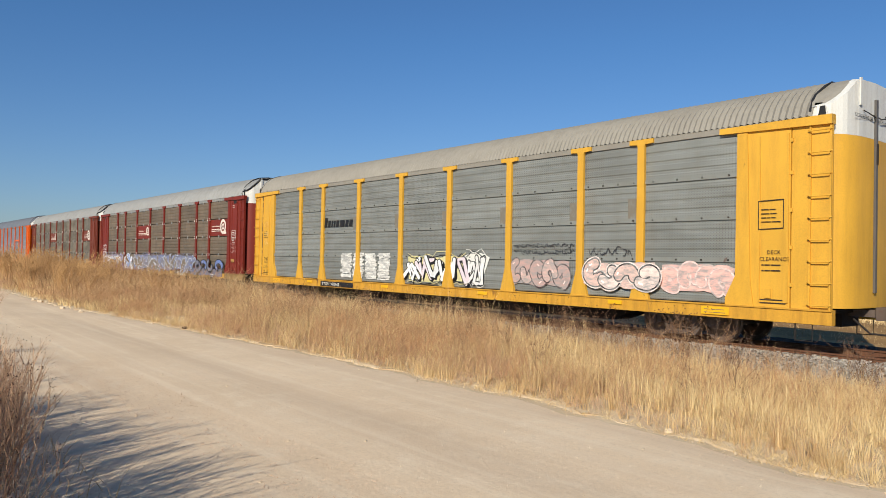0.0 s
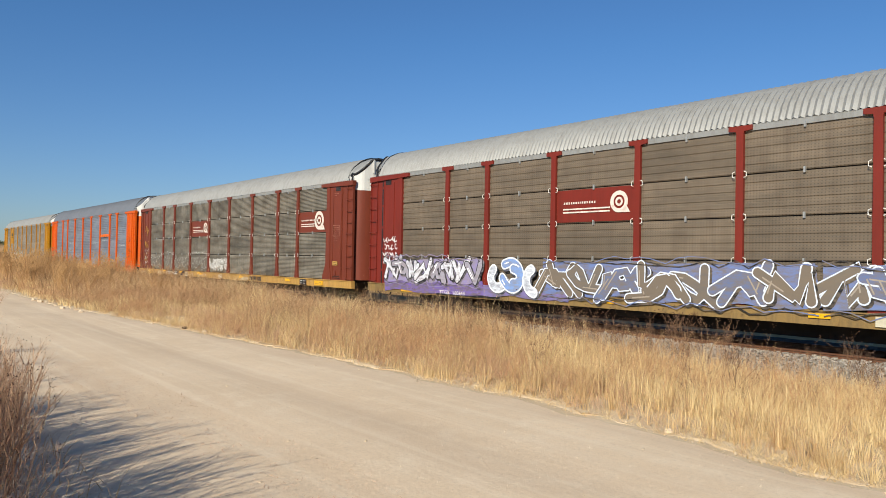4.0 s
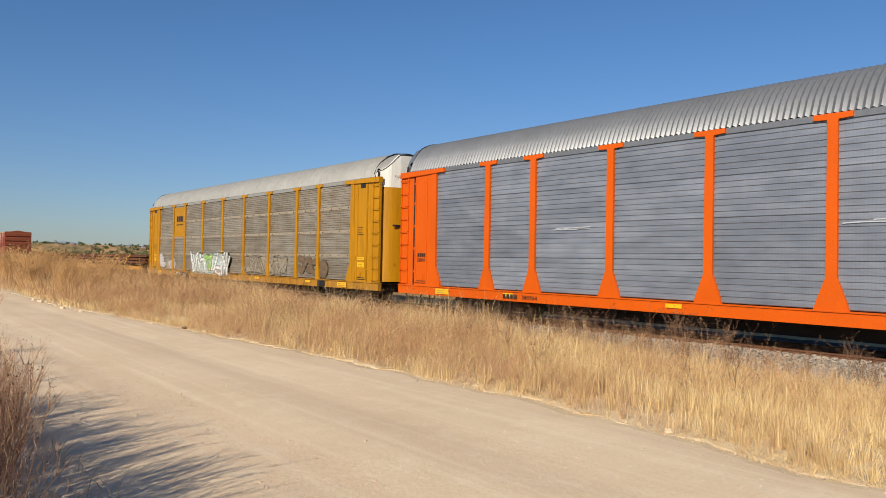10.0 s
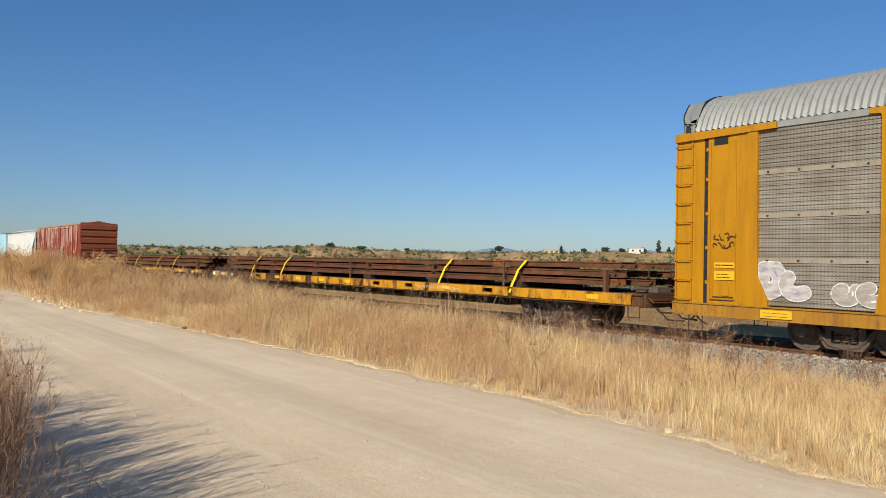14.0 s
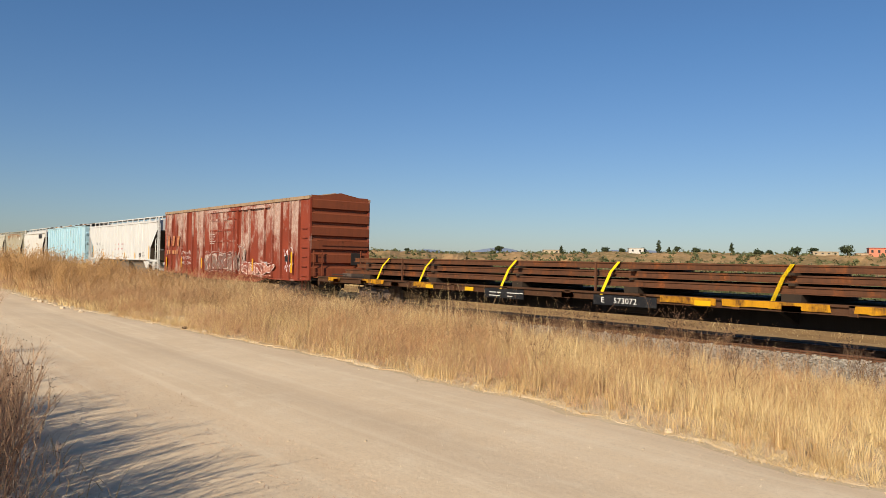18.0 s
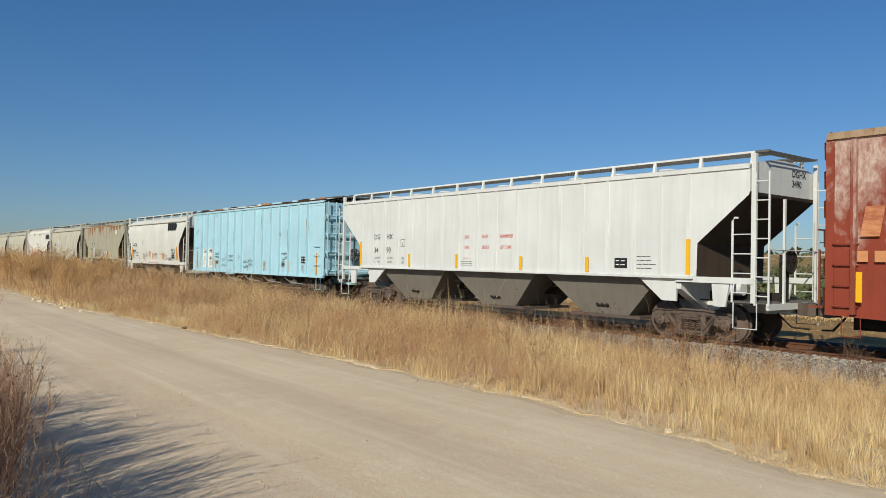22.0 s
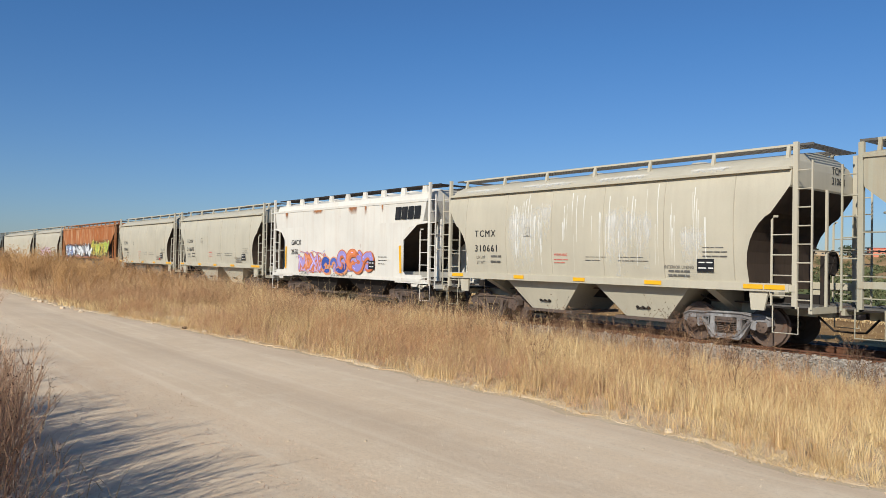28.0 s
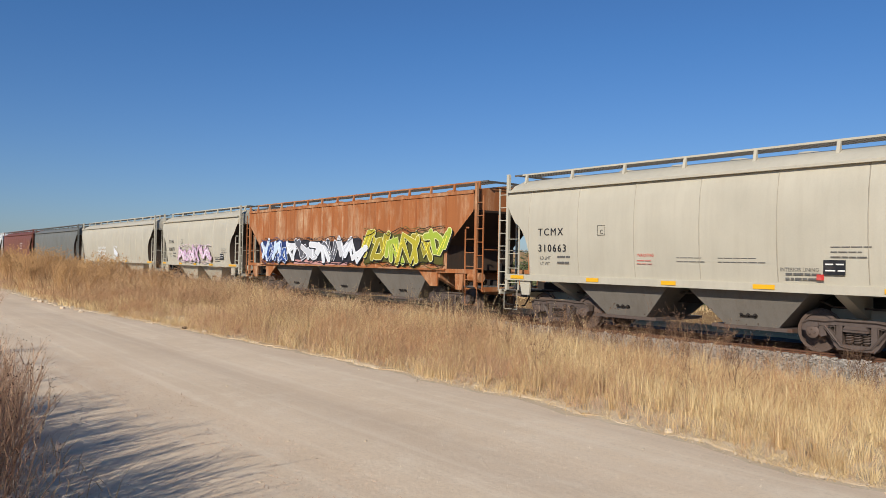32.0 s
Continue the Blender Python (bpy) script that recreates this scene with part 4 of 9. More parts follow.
    if clips:
        for a, b in zip(EDGES, EDGES[1:]):
            for z in (1.945, 2.925, 3.885, 4.85):
                part("panel_latch", Geo().box((a + b) / 2 - 0.02, (a + b) / 2 + 0.02, -1.53, -1.47, z - 0.06, z + 0.07), M["galv"], car)
        for x in EDGES[1:-1]:
            for z in (1.945, 2.925, 3.885):
                for sx in (-1, 1):
                    g = Geo().tube([(x + sx * 0.11, -1.56, z - 0.07), (x + sx * 0.17, -1.56, z - 0.045), (x + sx * 0.17, -1.56, z + 0.045), (x + sx * 0.11, -1.56, z + 0.07)], 0.012, 4)
                    part("panel_clip", g, M["white"], car, "chipped white panel clip")
    for x in (-11.3, 11.3):
        sheet(car, "excess_height_plate", x - 0.35, x + 0.35, 0.70, 0.88, -1.592, M["reflector"])
        plank_rows(car, [[0.16, 0.12, 0.2], [0.22, 0.3]], x - 0.28, -1.598, 0.80, M["black"], 0.07, 0.035)
    for x in (-8.3, -2.5, 3.0, 8.2):
        sheet(car, "reflector", x, x + 0.45, 0.78, 0.88, -1.592, M["reflector"])
    for s in (-1, 1):
        truck(car, s * 10.1)
    couplers(car, HALF)
    return car


M["lockbar"] = paint("grey_lock_bar", (98, 94, 90), (70, 62, 54), 0.4, 0.05)
M["hood"] = paint("white_hood_paint", (226, 224, 216), (150, 136, 112), 0.35, 0.0, rough=0.5)
ferro_b = paint("grey_sheet_band", (138, 140, 134), (112, 100, 82), 0.35, 0.02)
woven_b = paint("rust_stained_grey_band", (160, 148, 130), (118, 94, 68), 0.55, 0.06, (128, 86, 54))
ferro_y = paint("yellow_car_paint", (224, 170, 60), (150, 106, 48), 0.3, 0.02)
ferro_s = paint("stained_yellow_sill_paint", (216, 160, 56), (136, 92, 40), 0.6, 0.14, (128, 84, 48))
ferro_p = panel_paint("grey_punched_panel", (146, 148, 142), (126, 128, 122), 0.5, 0.25, (104, 92, 74))
ferro_r = paint("dull_grey_roof", (150, 144, 132), (112, 104, 92), 0.4, 0, rough=0.6)
maroon = paint("maroon_car_paint", (128, 44, 32), (74, 36, 28), 0.4, 0.06)
oxide = paint("oxide_red_car_paint", (122, 56, 38), (92, 48, 34), 0.45, 0.08)
brown_p = panel_paint("brown_stained_panel", (134, 118, 98), (108, 96, 80), 0.45, 0.5, (86, 72, 56))
weath_p = panel_paint("weathered_ribbed_panel", (156, 148, 132), (104, 96, 82), 0.10, 0.55, (84, 70, 52))
pale_r = paint("pale_ribbed_roof", (160, 159, 154), (116, 110, 100), 0.5, 0, rough=0.45, metal=0.2)
sill_y = paint("stained_yellow_sill", (196, 152, 80), (122, 98, 66), 0.6, 0.22, (116, 78, 46))
sill_d = paint("grimy_yellow_sill", (150, 122, 74), (84, 74, 62), 0.7, 0.2, (110, 80, 52))
orange = paint("bright_orange_car_paint", (216, 90, 0), (180, 74, 4), 0.14, 0.0)
steel_p = panel_paint("galvanised_wave_panel", (152, 158, 168), (120, 127, 138), 0.12, 0.25, (116, 118, 122), 0.40, 0.35)
silver_r = paint("silver_ribbed_roof", (142, 144, 146), (108, 108, 108), 0.35, 0, rough=0.35, metal=0.5)
amber = paint("weathered_amber_paint", (188, 130, 8), (118, 80, 28), 0.55, 0.08)
woven_p = panel_paint("rust_stained_grey_panel", (158, 152, 140), (127, 116, 100), 0.65, 0.5, (118, 92, 64))
sill_a = paint("amber_sill", (176, 124, 40), (92, 68, 42), 0.75, 0.3, (96, 66, 44))

CARS = []          # (thing, place along the train)


def first_autorack():
    c = autorack("yellow autorack with grey punched side panels and one white hood", 140.27, "ferro", ferro_y, ferro_y, ferro_p, ferro_s, ferro_r, 4, 0.014, top=5.88, band=ferro_b, notch=False)
    CARS.append((c, 140.27))
    y = -1.50
    # company mark drawn as plain bars
    g, x = Geo(), -7.05
    for w, h in ((0.22, 0.40), (0.20, 0.27), (0.12, 0.27), (0.12, 0.27), (0.22, 0.27), (0.36, 0.27), (0.22, 0.27), (0.24, 0.27)):
        g.add([(x, y, 3.14), (x + w, y, 3.14), (x + w + 0.05, y, 3.14 + h), (x + 0.05, y, 3.14 + h)], [(0, 1, 2, 3)])
        x += w + 0.075
    part("company_mark", g, M["black"], c, "dark company mark of plain strokes")
    sheet(c, "number_board", -7.1, -4.5, 0.68, 0.88, -1.592, M["black"])
    letters(c, "TTGX  978642", -7.0, 0.71, 0.135, M["white"], -1.60, squeeze=1.25)
    r = rng(11)
    for k in range(4):
        a, b = -5.6 + 0.9 * k, -5.6 + 0.9 * k + 0.80
        g = Geo()
        for i in range(17):
            z = 1.1 + 0.058 * i + r.uniform(-0.01, 0.01)
            ribbon(g, [(a + r.uniform(-0.05, 0.1), z), ((a + b) / 2, z + r.uniform(-0.03, 0.03)), (b + r.uniform(-0.1, 0.05), z + 0.02)], r.uniform(0.05, 0.075), y - 0.001 * (i % 3), False, 1)
        part("graffiti_hatching", g, spray((232, 228, 218), (150, 150, 146)), c, "white sprayed hatching")
    graffiti(c, -0.9, 2.25, 1.0, 2.1, y, [(236, 234, 230), (226, 210, 214), (222, 222, 220)], (16, 16, 18), 5, 12, glow=(216, 206, 150), rim=(18, 18, 20))
    graffiti(c, 2.3, 3.25, 1.0, 2.2, y, [(228, 226, 220)], (20, 20, 22), 2, 13, glow=(226, 224, 214))
    graffiti(c, 4.45, 6.7, 1.05, 2.0, y, [(196, 158, 148), (212, 176, 164)], (70, 52, 52), 5, 14, style="bubble", worn=(150, 150, 146))
    graffiti(c, 7.45, 9.65, 1.1, 1.95, -1.57, [(244, 200, 184), (250, 222, 210)], (36, 26, 28), 4, 15, glow=(255, 236, 226), style="bubble", worn=(150, 150, 146))
    graffiti(c, 9.8, 11.65, 1.1, 1.95, y, [(246, 190, 176)], (250, 214, 204), 4, 16, marks=(236, 170, 158), style="bubble", worn=(150, 150, 146))
    scrawl(c, 4.5, 6.9, 2.05, 2.4, y, (30, 28, 30), 17)
    scrawl(c, 7.4, 8.9, 2.0, 2.3, y, (36, 34, 36), 18)
    for e, x in ((1, 12.36), (-1, -12.84)):
        plank_rows(c, random_rows(20 + e, 4, 0.40), x, -1.54, 3.05, M["dark"], 0.09, 0.045)
    g = Geo()
    for a, b in (((12.3, 3.26), (12.86, 3.28)), ((12.86, 3.28), (12.86, 2.66)), ((12.86, 2.66), (12.3, 2.64)), ((12.3, 2.64), (12.3, 3.26))):
        stroke(g, [a, b], 0.02, -1.542)
    part("data_frame", g, M["dark"], c)
    letters(c, "DECK", 12.50, 2.10, 0.085, M["dark"], -1.54)
    letters(c, "CLEARANCE", 12.33, 1.95, 0.085, M["dark"], -1.54)
    plank_rows(c, [[0.05, 0.12, 0.22], [0.05, 0.12, 0.22]], 12.38, -1.54, 1.83, M["dark"], 0.12, 0.06)
    letters(c, "TINX", -12.75, 1.72, 0.12, M["dark"], -1.545)
    letters(c, "5170", -12.72, 1.56, 0.12, M["dark"], -1.545)
    scrawl(c, -12.8, -12.4, 2.3, 3.7, -1.545, (240, 200, 110), 21, 2, 0.03)
    scrawl(c, -12.85, -12.35, 1.1, 1.5, -1.545, (40, 34, 30), 22, 1, 0.02)
    text_end(c)
    # rust stains at the panels' inner corners
    for x in EDGES[3:-1]:
        sheet(c, "stain_patch", x - 0.42, x - 0.16, 2.95, 3.5, -1.492, M["stain"])


def text_end(car, x=14.11):
    """Words on the white hood, facing forwards."""
    for yy, w in ((-1.0, "EXCESS HEIGHT CAR"), (0.15, "EXCESS HEIGHT CAR")):
        me = word(w, 0.085, squeeze=0.8)
        part("lettering", me, M["black"], car, at=pose(x - 0.03, yy, 4.98, 0, 0, 90))


def conrail(label, xc, panel, paintwork, seed, sill):
    c = autorack(label, xc, "conrail%d" % seed, paintwork, paintwork, panel, sill, pale_r, 5 if seed == 1 else 16, 0.014 if seed == 1 else 0.024, 0.28, 0.17, trim=pale_r, clips=True, slim=0.085, rubber=0.05)
    CARS.append((c, xc))
    y = -1.505
    # oxide red name boards with a round mark drawn as plain shapes
    for x0, x1, k in ((9.22, 11.75, 1.0), (-4.2, -1.5, 0.72)):
        z0 = 2.96
        sheet(c, "name_board", x0, x1, z0, z0 + 0.9, -1.482, paintwork, "painted name board across the panels")
        cx, cz, rr = x1 - 0.62 * k - 0.05, z0 + 0.5, 0.40 * k
        g = Geo()
        for ro, ri in ((1.0, 0.62), (0.42, 0.2)):
            n = 28
            ring = [(cx + rr * q * math.cos(6.2832 * i / n), y, cz + rr * q * math.sin(6.2832 * i / n)) for q in (ro, ri) for i in range(n)]
            g.add(ring, [(i, (i + 1) % n, n + (i + 1) % n, n + i) for i in range(n)])
        g.add([(cx + rr * 0.2, y - 0.003, cz - rr), (cx + rr * 1.25, y - 0.003, cz - rr), (cx + rr * 0.95, y - 0.003, cz - rr * 0.5), (cx + rr * 0.6, y - 0.003, cz - rr * 0.5)], [(0, 1, 2, 3)])
        part("round_mark", g, M["oldwhite"], c, "white round mark of plain rings")
        g = Geo()
        for i in range(2):
            g.add([(x0 + 0.25, y, cz - 0.16 - 0.09 * i), (cx - rr * 1.02, y, cz - 0.16 - 0.09 * i), (cx - rr * 1.02, y, cz - 0.12 - 0.09 * i), (x0 + 0.25, y, cz - 0.12 - 0.09 * i)], [(0, 1, 2, 3)])
        part("mark_stripe", g, M["oldwhite"], c)
        plank_rows(c, [[0.07 * k] * 7 + [0.02] + [0.07 * k] * 6], x0 + 0.28, y, cz + 0.0, M["oldwhite"], 0.1, 0.06, 0.035, "name_bars")
    if seed == 2:
        sheet(c, "number_board", -8.3, -4.94, 0.655, 0.945, -1.592, M["black"])
        letters(c, "TTGX", -8.22, 0.70, 0.19, M["white"], -1.60, squeeze=1.2, bold=0.003)
        letters(c, "159912", -7.27, 0.70, 0.19, M["white"], -1.60, squeeze=1.35, bold=0.003)
        for x in (-8.75, -5.83, -2.9):
            sheet(c, "reflector", x, x + 0.46, 0.83, 0.92, -1.604, M["reflector"])
        for k, (a, b) in enumerate(((-4.4, -3.4), (-2.85, -2.2), (-2.0, -1.45), (0.2, 0.7))):
            scrawl(c, a, b, 0.69, 0.86, -1.60, (226, 218, 200), 320 + k, 4, 0.02)
        for x, w, f in ((-13.2, 0.9, 0.5), (-9.9, 1.1, 0.7), (-4.9, 0.5, 0.9), (0.3, 0.5, 0.8), (3.2, 0.9, 0.6)):
            sheet(c, "primer_patch", x, x + w, 0.66, 0.66 + 0.27 * f, -1.586, spray((206, 192, 164), (150, 118, 70)), "faded pale primer patch")
    else:
        sheet(c, "number_board", -9.6, -6.4, 0.68, 0.88, -1.592, M["black"])
        letters(c, "TTGX  160644", -9.4, 0.71, 0.13, M["white"], -1.60, squeeze=1.2)
    plank_rows(c, [[0.36, 0.36, 0.42]], 4.3, -1.60, 0.69, spray((206, 196, 170) if seed == 1 else (60, 48, 36)), 0.1, 0.2, 0.1, "owner_bars")
    sheet(c, "consolidated_stencil", 9.6, 10.2, 0.66, 0.90, -1.593, M["black"], "black inspection stencil board")
    plank_rows(c, [[0.2, 0.22], [0.2, 0.22]], 9.66, -1.60, 0.81, M["white"], 0.1, 0.05, 0.06)
    sheet(c, "warning_plate", 12.35, 12.75, 1.55, 1.72, -1.545, sill_y)
    plank_rows(c, [[0.1, 0.14], [0.28]], 12.38, -1.552, 1.65, M["dark"], 0.07, 0.035)
    ink = M["white"] if seed == 1 else spray((176, 122, 100), (134, 66, 48))
    plank_rows(c, random_rows(seed, 3, 0.3), 12.4, -1.54, 2.75, ink, 0.09, 0.045)
    plank_rows(c, random_rows(seed + 7, 2, 0.24), 12.4, -1.54, 4.5, ink, 0.09, 0.045)
    plank_rows(c, random_rows(seed + 8, 4, 0.42), 12.38, -1.54, 3.08, ink, 0.085, 0.045)
    g = Geo()
    stroke(g, [(12.34, 3.2), (12.86, 3.2), (12.86, 2.76), (12.34, 2.76), (12.34, 3.2)], 0.018, -1.542)
    part("data_frame", g, ink, c)
    text_end(c)
    return c


def maroon_pair():
    c = conrail("maroon autorack with brown stained panels and long graffiti", 111.15, brown_p, maroon, 1, sill_d)
    for a, b, top, tone in ((-12.7, -7.2, 1.32, (122, 100, 172)), (-7.2, -3.6, 1.18, (128, 116, 170)), (6.6, 11.3, 1.26, (112, 118, 142))):
        g, r = Geo(), rng(int(a * 10) + 500)
        ribbon(g, [(a + (b - a) * i / 8, 0.95 + r.uniform(-0.06, 0.06)) for i in range(9)], (top - 0.7) * 0.72, -1.597, False, 1)
        part("graffiti_ground", g, spray(tone, (112, 100, 88)), c, "sprayed mist of colour over sill and panels")
    graffiti(c, -12.6, -7.3, 0.95, 2.0, -1.602, [(232, 232, 236), (168, 164, 176), (224, 226, 232)], (20, 20, 26), 8, 31, glow=(150, 138, 186), worn=(150, 140, 140), rim=(16, 16, 22))
    graffiti(c, -7.1, -4.7, 0.80, 2.15, -1.602, [(226, 230, 236), (128, 160, 214)], (18, 20, 28), 3, 32, worn=(140, 140, 150), style="curl", rim=(236, 238, 242))
    graffiti(c, -4.6, 3.2, 0.76, 2.0, -1.602, [(118, 106, 92), (112, 104, 96), (104, 116, 150)], (16, 18, 24), 7, 33, glow=(110, 128, 178), worn=(124, 110, 92), rim=(222, 228, 238))
    graffiti(c, 3.3, 6.9, 0.80, 1.98, -1.602, [(116, 106, 94), (100, 116, 158)], (16, 18, 24), 4, 34, glow=(112, 128, 172), worn=(124, 110, 92), rim=(214, 222, 234))
    graffiti(c, 7.2, 11.2, 0.86, 1.75, -1.602, [(112, 118, 140), (96, 130, 196)], (24, 26, 34), 4, 35, worn=(120, 110, 100), style="curl", rim=(26, 26, 34))
    scrawl(c, -12.9, -12.0, 1.6, 2.7, -1.55, (230, 226, 220), 36, 3, 0.05)
    scrawl(c, 12.2, 12.9, 2.0, 2.6, -1.545, (196, 160, 150), 37, 3, 0.02)
    c = conrail("red-brown autorack with weathered ribbed panels and white clips", 82.13, weath_p, oxide, 2, sill_y)
    for k, (a, b) in enumerate(((-11.7, -9.4), (-9.0, -7.3), (-7.0, -4.5), (-4.1, -1.6), (-1.2, 1.2))):
        graffiti(c, a, b, 1.05, 1.85, -1.50, [(214, 210, 202) if k == 4 else (104, 95, 82)], (216, 212, 203), 5, 41 + k, marks=(222, 218, 208), style="bubble", worn=(112, 103, 89), ground=False)
        if k in (1, 3):
            scrawl(c, a + 0.1, b - 0.1, 1.95, 2.12, -1.52, (220, 216, 206), 300 + k, 7, 0.018)
    scrawl(c, -12.85, -12.1, 1.4, 3.9, -1.545, (206, 160, 60), 47, 2, 0.05)
    scrawl(c, -12.85, -12.1, 1.2, 2.3, -1.548, (228, 224, 216), 48, 2, 0.04)


def orange_autorack():
    c = autorack("bright orange autorack with galvanised wave panels", 53.07, "orange", orange, orange, steel_p, orange, silver_r, 7, 0.02, 0.40, 0.36, trim=silver_r, top=6.1, notch=False, tight=True)
    CARS.append((c, 53.07))
    y = -1.53
    # railway's mark: a slanted orange bar with a dark swoosh under it
    g = Geo()
    for i in range(4):
        x = 4.52 + i * 0.62
        g.add([(x, y, 3.24), (x + 0.54, y, 3.24), (x + 0.62, y, 3.43), (x + 0.08, y, 3.43)], [(0, 1, 2, 3)])
    part("railway_mark", g, spray((246, 112, 20)), c, "orange slanted mark of plain bars")
    part("mark_swoosh", Geo().plate([(4.4, 3.06), (5.6, 3.18), (7.0, 3.20), (5.4, 3.13)], "y", y - 0.003, y), M["black"], c)
    r = rng(55)
    for a, b, z in ((1.5, 4.2, 2.74), (4.5, 6.9, 2.9), (9.4, 11.6, 2.52), (-6.8, -4.6, 2.76)):
        g = Geo()
        for k in range(3):
            u, v = a + r.uniform(0, 0.4) * (b - a), b - r.uniform(0, 0.4) * (b - a)
            ribbon(g, [(u + (v - u) * q / 5, z + 0.03 * k + r.uniform(-0.015, 0.015)) for q in range(6)], r.uniform(0.012, 0.03), -1.512 - 0.001 * k, False, 1)
        part("scuffed_rub", g, M["scuff"], c, "pale scuffed streak")
    letters(c, "380764", -7.5, 0.72, 0.13, M["dark"], -1.598, squeeze=1.2)
    plank_rows(c, [[0.12] * 4], -8.3, -1.598, 0.72, M["dark"], 0.1, 0.13, 0.04, "owner_bars")
    plank_rows(c, [[0.09] * 4], -12.78, -1.545, 1.95, M["dark"], 0.1, 0.13, 0.03, "owner_bars")
    letters(c, "28864", -12.8, 1.78, 0.13, M["dark"], -1.545)
    letters(c, "SPECIAL NO. 24", 8.9, 0.80, 0.07, M["dark"], -1.598, squeeze=1.2)
    letters(c, "28\" WHEELS", 10.2, 0.74, 0.07, M["dark"], -1.598, squeeze=1.2)
    plank_rows(c, random_rows(51, 4, 0.4), 12.36, -1.545, 3.05, M["dark"], 0.09, 0.04)
    letters(c, "DECK", 12.5, 2.2, 0.085, M["dark"], -1.545)
    letters(c, "CLEARANCE", 12.35, 2.06, 0.085, M["dark"], -1.545)
    plank_rows(c, random_rows(52, 3, 0.35), 12.4, -1.545, 1.9, M["dark"], 0.1, 0.05)
    text_end(c)


def amber_autorack():
    c = autorack("weathered amber autorack with grey rust-stained panels", 23.93, "amber", amber, amber, woven_p, sill_a, pale_r, 10, 0.02, 0.32, 0.18, band=woven_b, slim=0.085, rubber=0.018, pull=True)
    CARS.append((c, 23.93))
    y = -1.505
    sheet(c, "name_board", -9.03, -7.27, 3.0, 4.78, y, amber, "yellow painted name board")
    g = Geo()
    for i in range(3):
        x = -8.66 + i * 0.37
        g.add([(x + 0.05, y - 0.006, 3.9), (x + 0.25, y - 0.006, 3.9), (x + 0.31, y - 0.006, 3.96), (x + 0.31, y - 0.006, 4.2), (x + 0.25, y - 0.006, 4.26), (x + 0.05, y - 0.006, 4.26), (x, y - 0.006, 4.2), (x, y - 0.006, 3.96)], [tuple(range(8))])
    g.add([(-8.68, y - 0.006, 3.7), (-7.58, y - 0.006, 3.7), (-7.58, y - 0.006, 3.76), (-8.68, y - 0.006, 3.76)], [(0, 1, 2, 3)])
    part("railway_mark", g, M["black"], c, "dark mark of plain strokes over a bar")
    graffiti(c, -11.8, -10.6, 1.0, 2.0, -1.50, [(196, 190, 190)], (240, 240, 240), 2, 61, marks=(150, 140, 170), style="bubble", worn=(140, 128, 110), ground=False)
    graffiti(c, -10.1, -8.7, 1.0, 1.7, -1.505, [(176, 168, 160)], (234, 232, 228), 3, 62, style="bubble", worn=(140, 128, 110), ground=False)
    graffiti(c, -5.6, -0.35, 0.75, 2.15, -1.60, [(232, 236, 234), (214, 222, 218), (222, 230, 226), (140, 196, 76), (226, 230, 228)], (36, 46, 46), 7, 63, glow=(176, 200, 198), worn=(140, 128, 110))
    graffiti(c, 1.7, 6.2, 1.0, 1.95, -1.505, [(122, 108, 88), (140, 132, 116)], (58, 50, 42), 6, 64, glow=(150, 140, 122), worn=(140, 128, 110))
    scrawl(c, -5.9, -5.4, 1.5, 2.0, -1.61, (236, 236, 230), 65, 1, 0.03)
    graffiti(c, 7.3, 9.9, 1.0, 1.95, -1.51, [(104, 84, 62), (96, 78, 58)], (78, 58, 42), 4, 66, marks=(110, 90, 68), style="curl", worn=(118, 100, 78))
    letters(c, "TTGX    971101", -8.3, 0.70, 0.14, M["white"], -1.598, squeeze=1.2)
    sheet(c, "number_board", -8.4, -6.2, 0.67, 0.87, -1.592, M["black"])
    sheet(c, "consolidated_stencil", 9.3, 9.9, 0.66, 0.9, -1.593, M["black"])
    for x in (-12.8, 12.36):
        sheet(c, "serial_plate", x, x + 0.5, 1.78, 1.9, -1.542, M["reflector"])
        plank_rows(c, [[0.12, 0.3]], x + 0.03, -1.55, 1.81, M["dark"], 0.1, 0.06)
        sheet(c, "warning_plate", x, x + 0.5, 1.5, 1.7, -1.542, M["reflector"])
        plank_rows(c, [[0.1, 0.16], [0.12, 0.2]], x + 0.06, -1.55, 1.61, M["dark"], 0.075, 0.04)
    plank_rows(c, random_rows(67, 4, 0.36), 12.38, -1.545, 3.05, M["dark"], 0.09, 0.045)
    scrawl(c, -12.85, -12.3, 2.2, 2.6, -1.55, (60, 44, 30), 68, 1, 0.03)
    text_end(c)


M["stain"] = flat_paint("brown_stain", (120, 112, 98), 0.7, 0.9, (142, 142, 136))
M["scuff"] = flat_paint("pale_scuff", (176, 182, 186), 0.5, 0.8, (150, 156, 162))
first_autorack()
maroon_pair()
orange_autorack()
amber_autorack()


# ---- flat cars loaded with old rails ----
flat_y = paint("rusted_brown_sill", (92, 62, 42), (60, 44, 34), 0.7, 0.3, (150, 100, 44))
flat_p = paint("flaking_yellow_paint", (214, 150, 30), (112, 70, 38), 0.5, 0.62, (104, 62, 36))
old_rail = paint("old_rusty_rail", (104, 66, 44), (56, 40, 32), 0.6, 0.45, (152, 86, 44), 0.75)
LOADS = []


def rail_profile():
    half = [(0.0, 0.0), (0.07, 0.0), (0.07, 0.014), (0.012, 0.036), (0.009, 0.125), (0.036, 0.136), (0.036, 0.166), (0.03, 0.172), (0.0, 0.172)]
    return half + [(-a, b) for a, b in reversed(half[1:-1])]


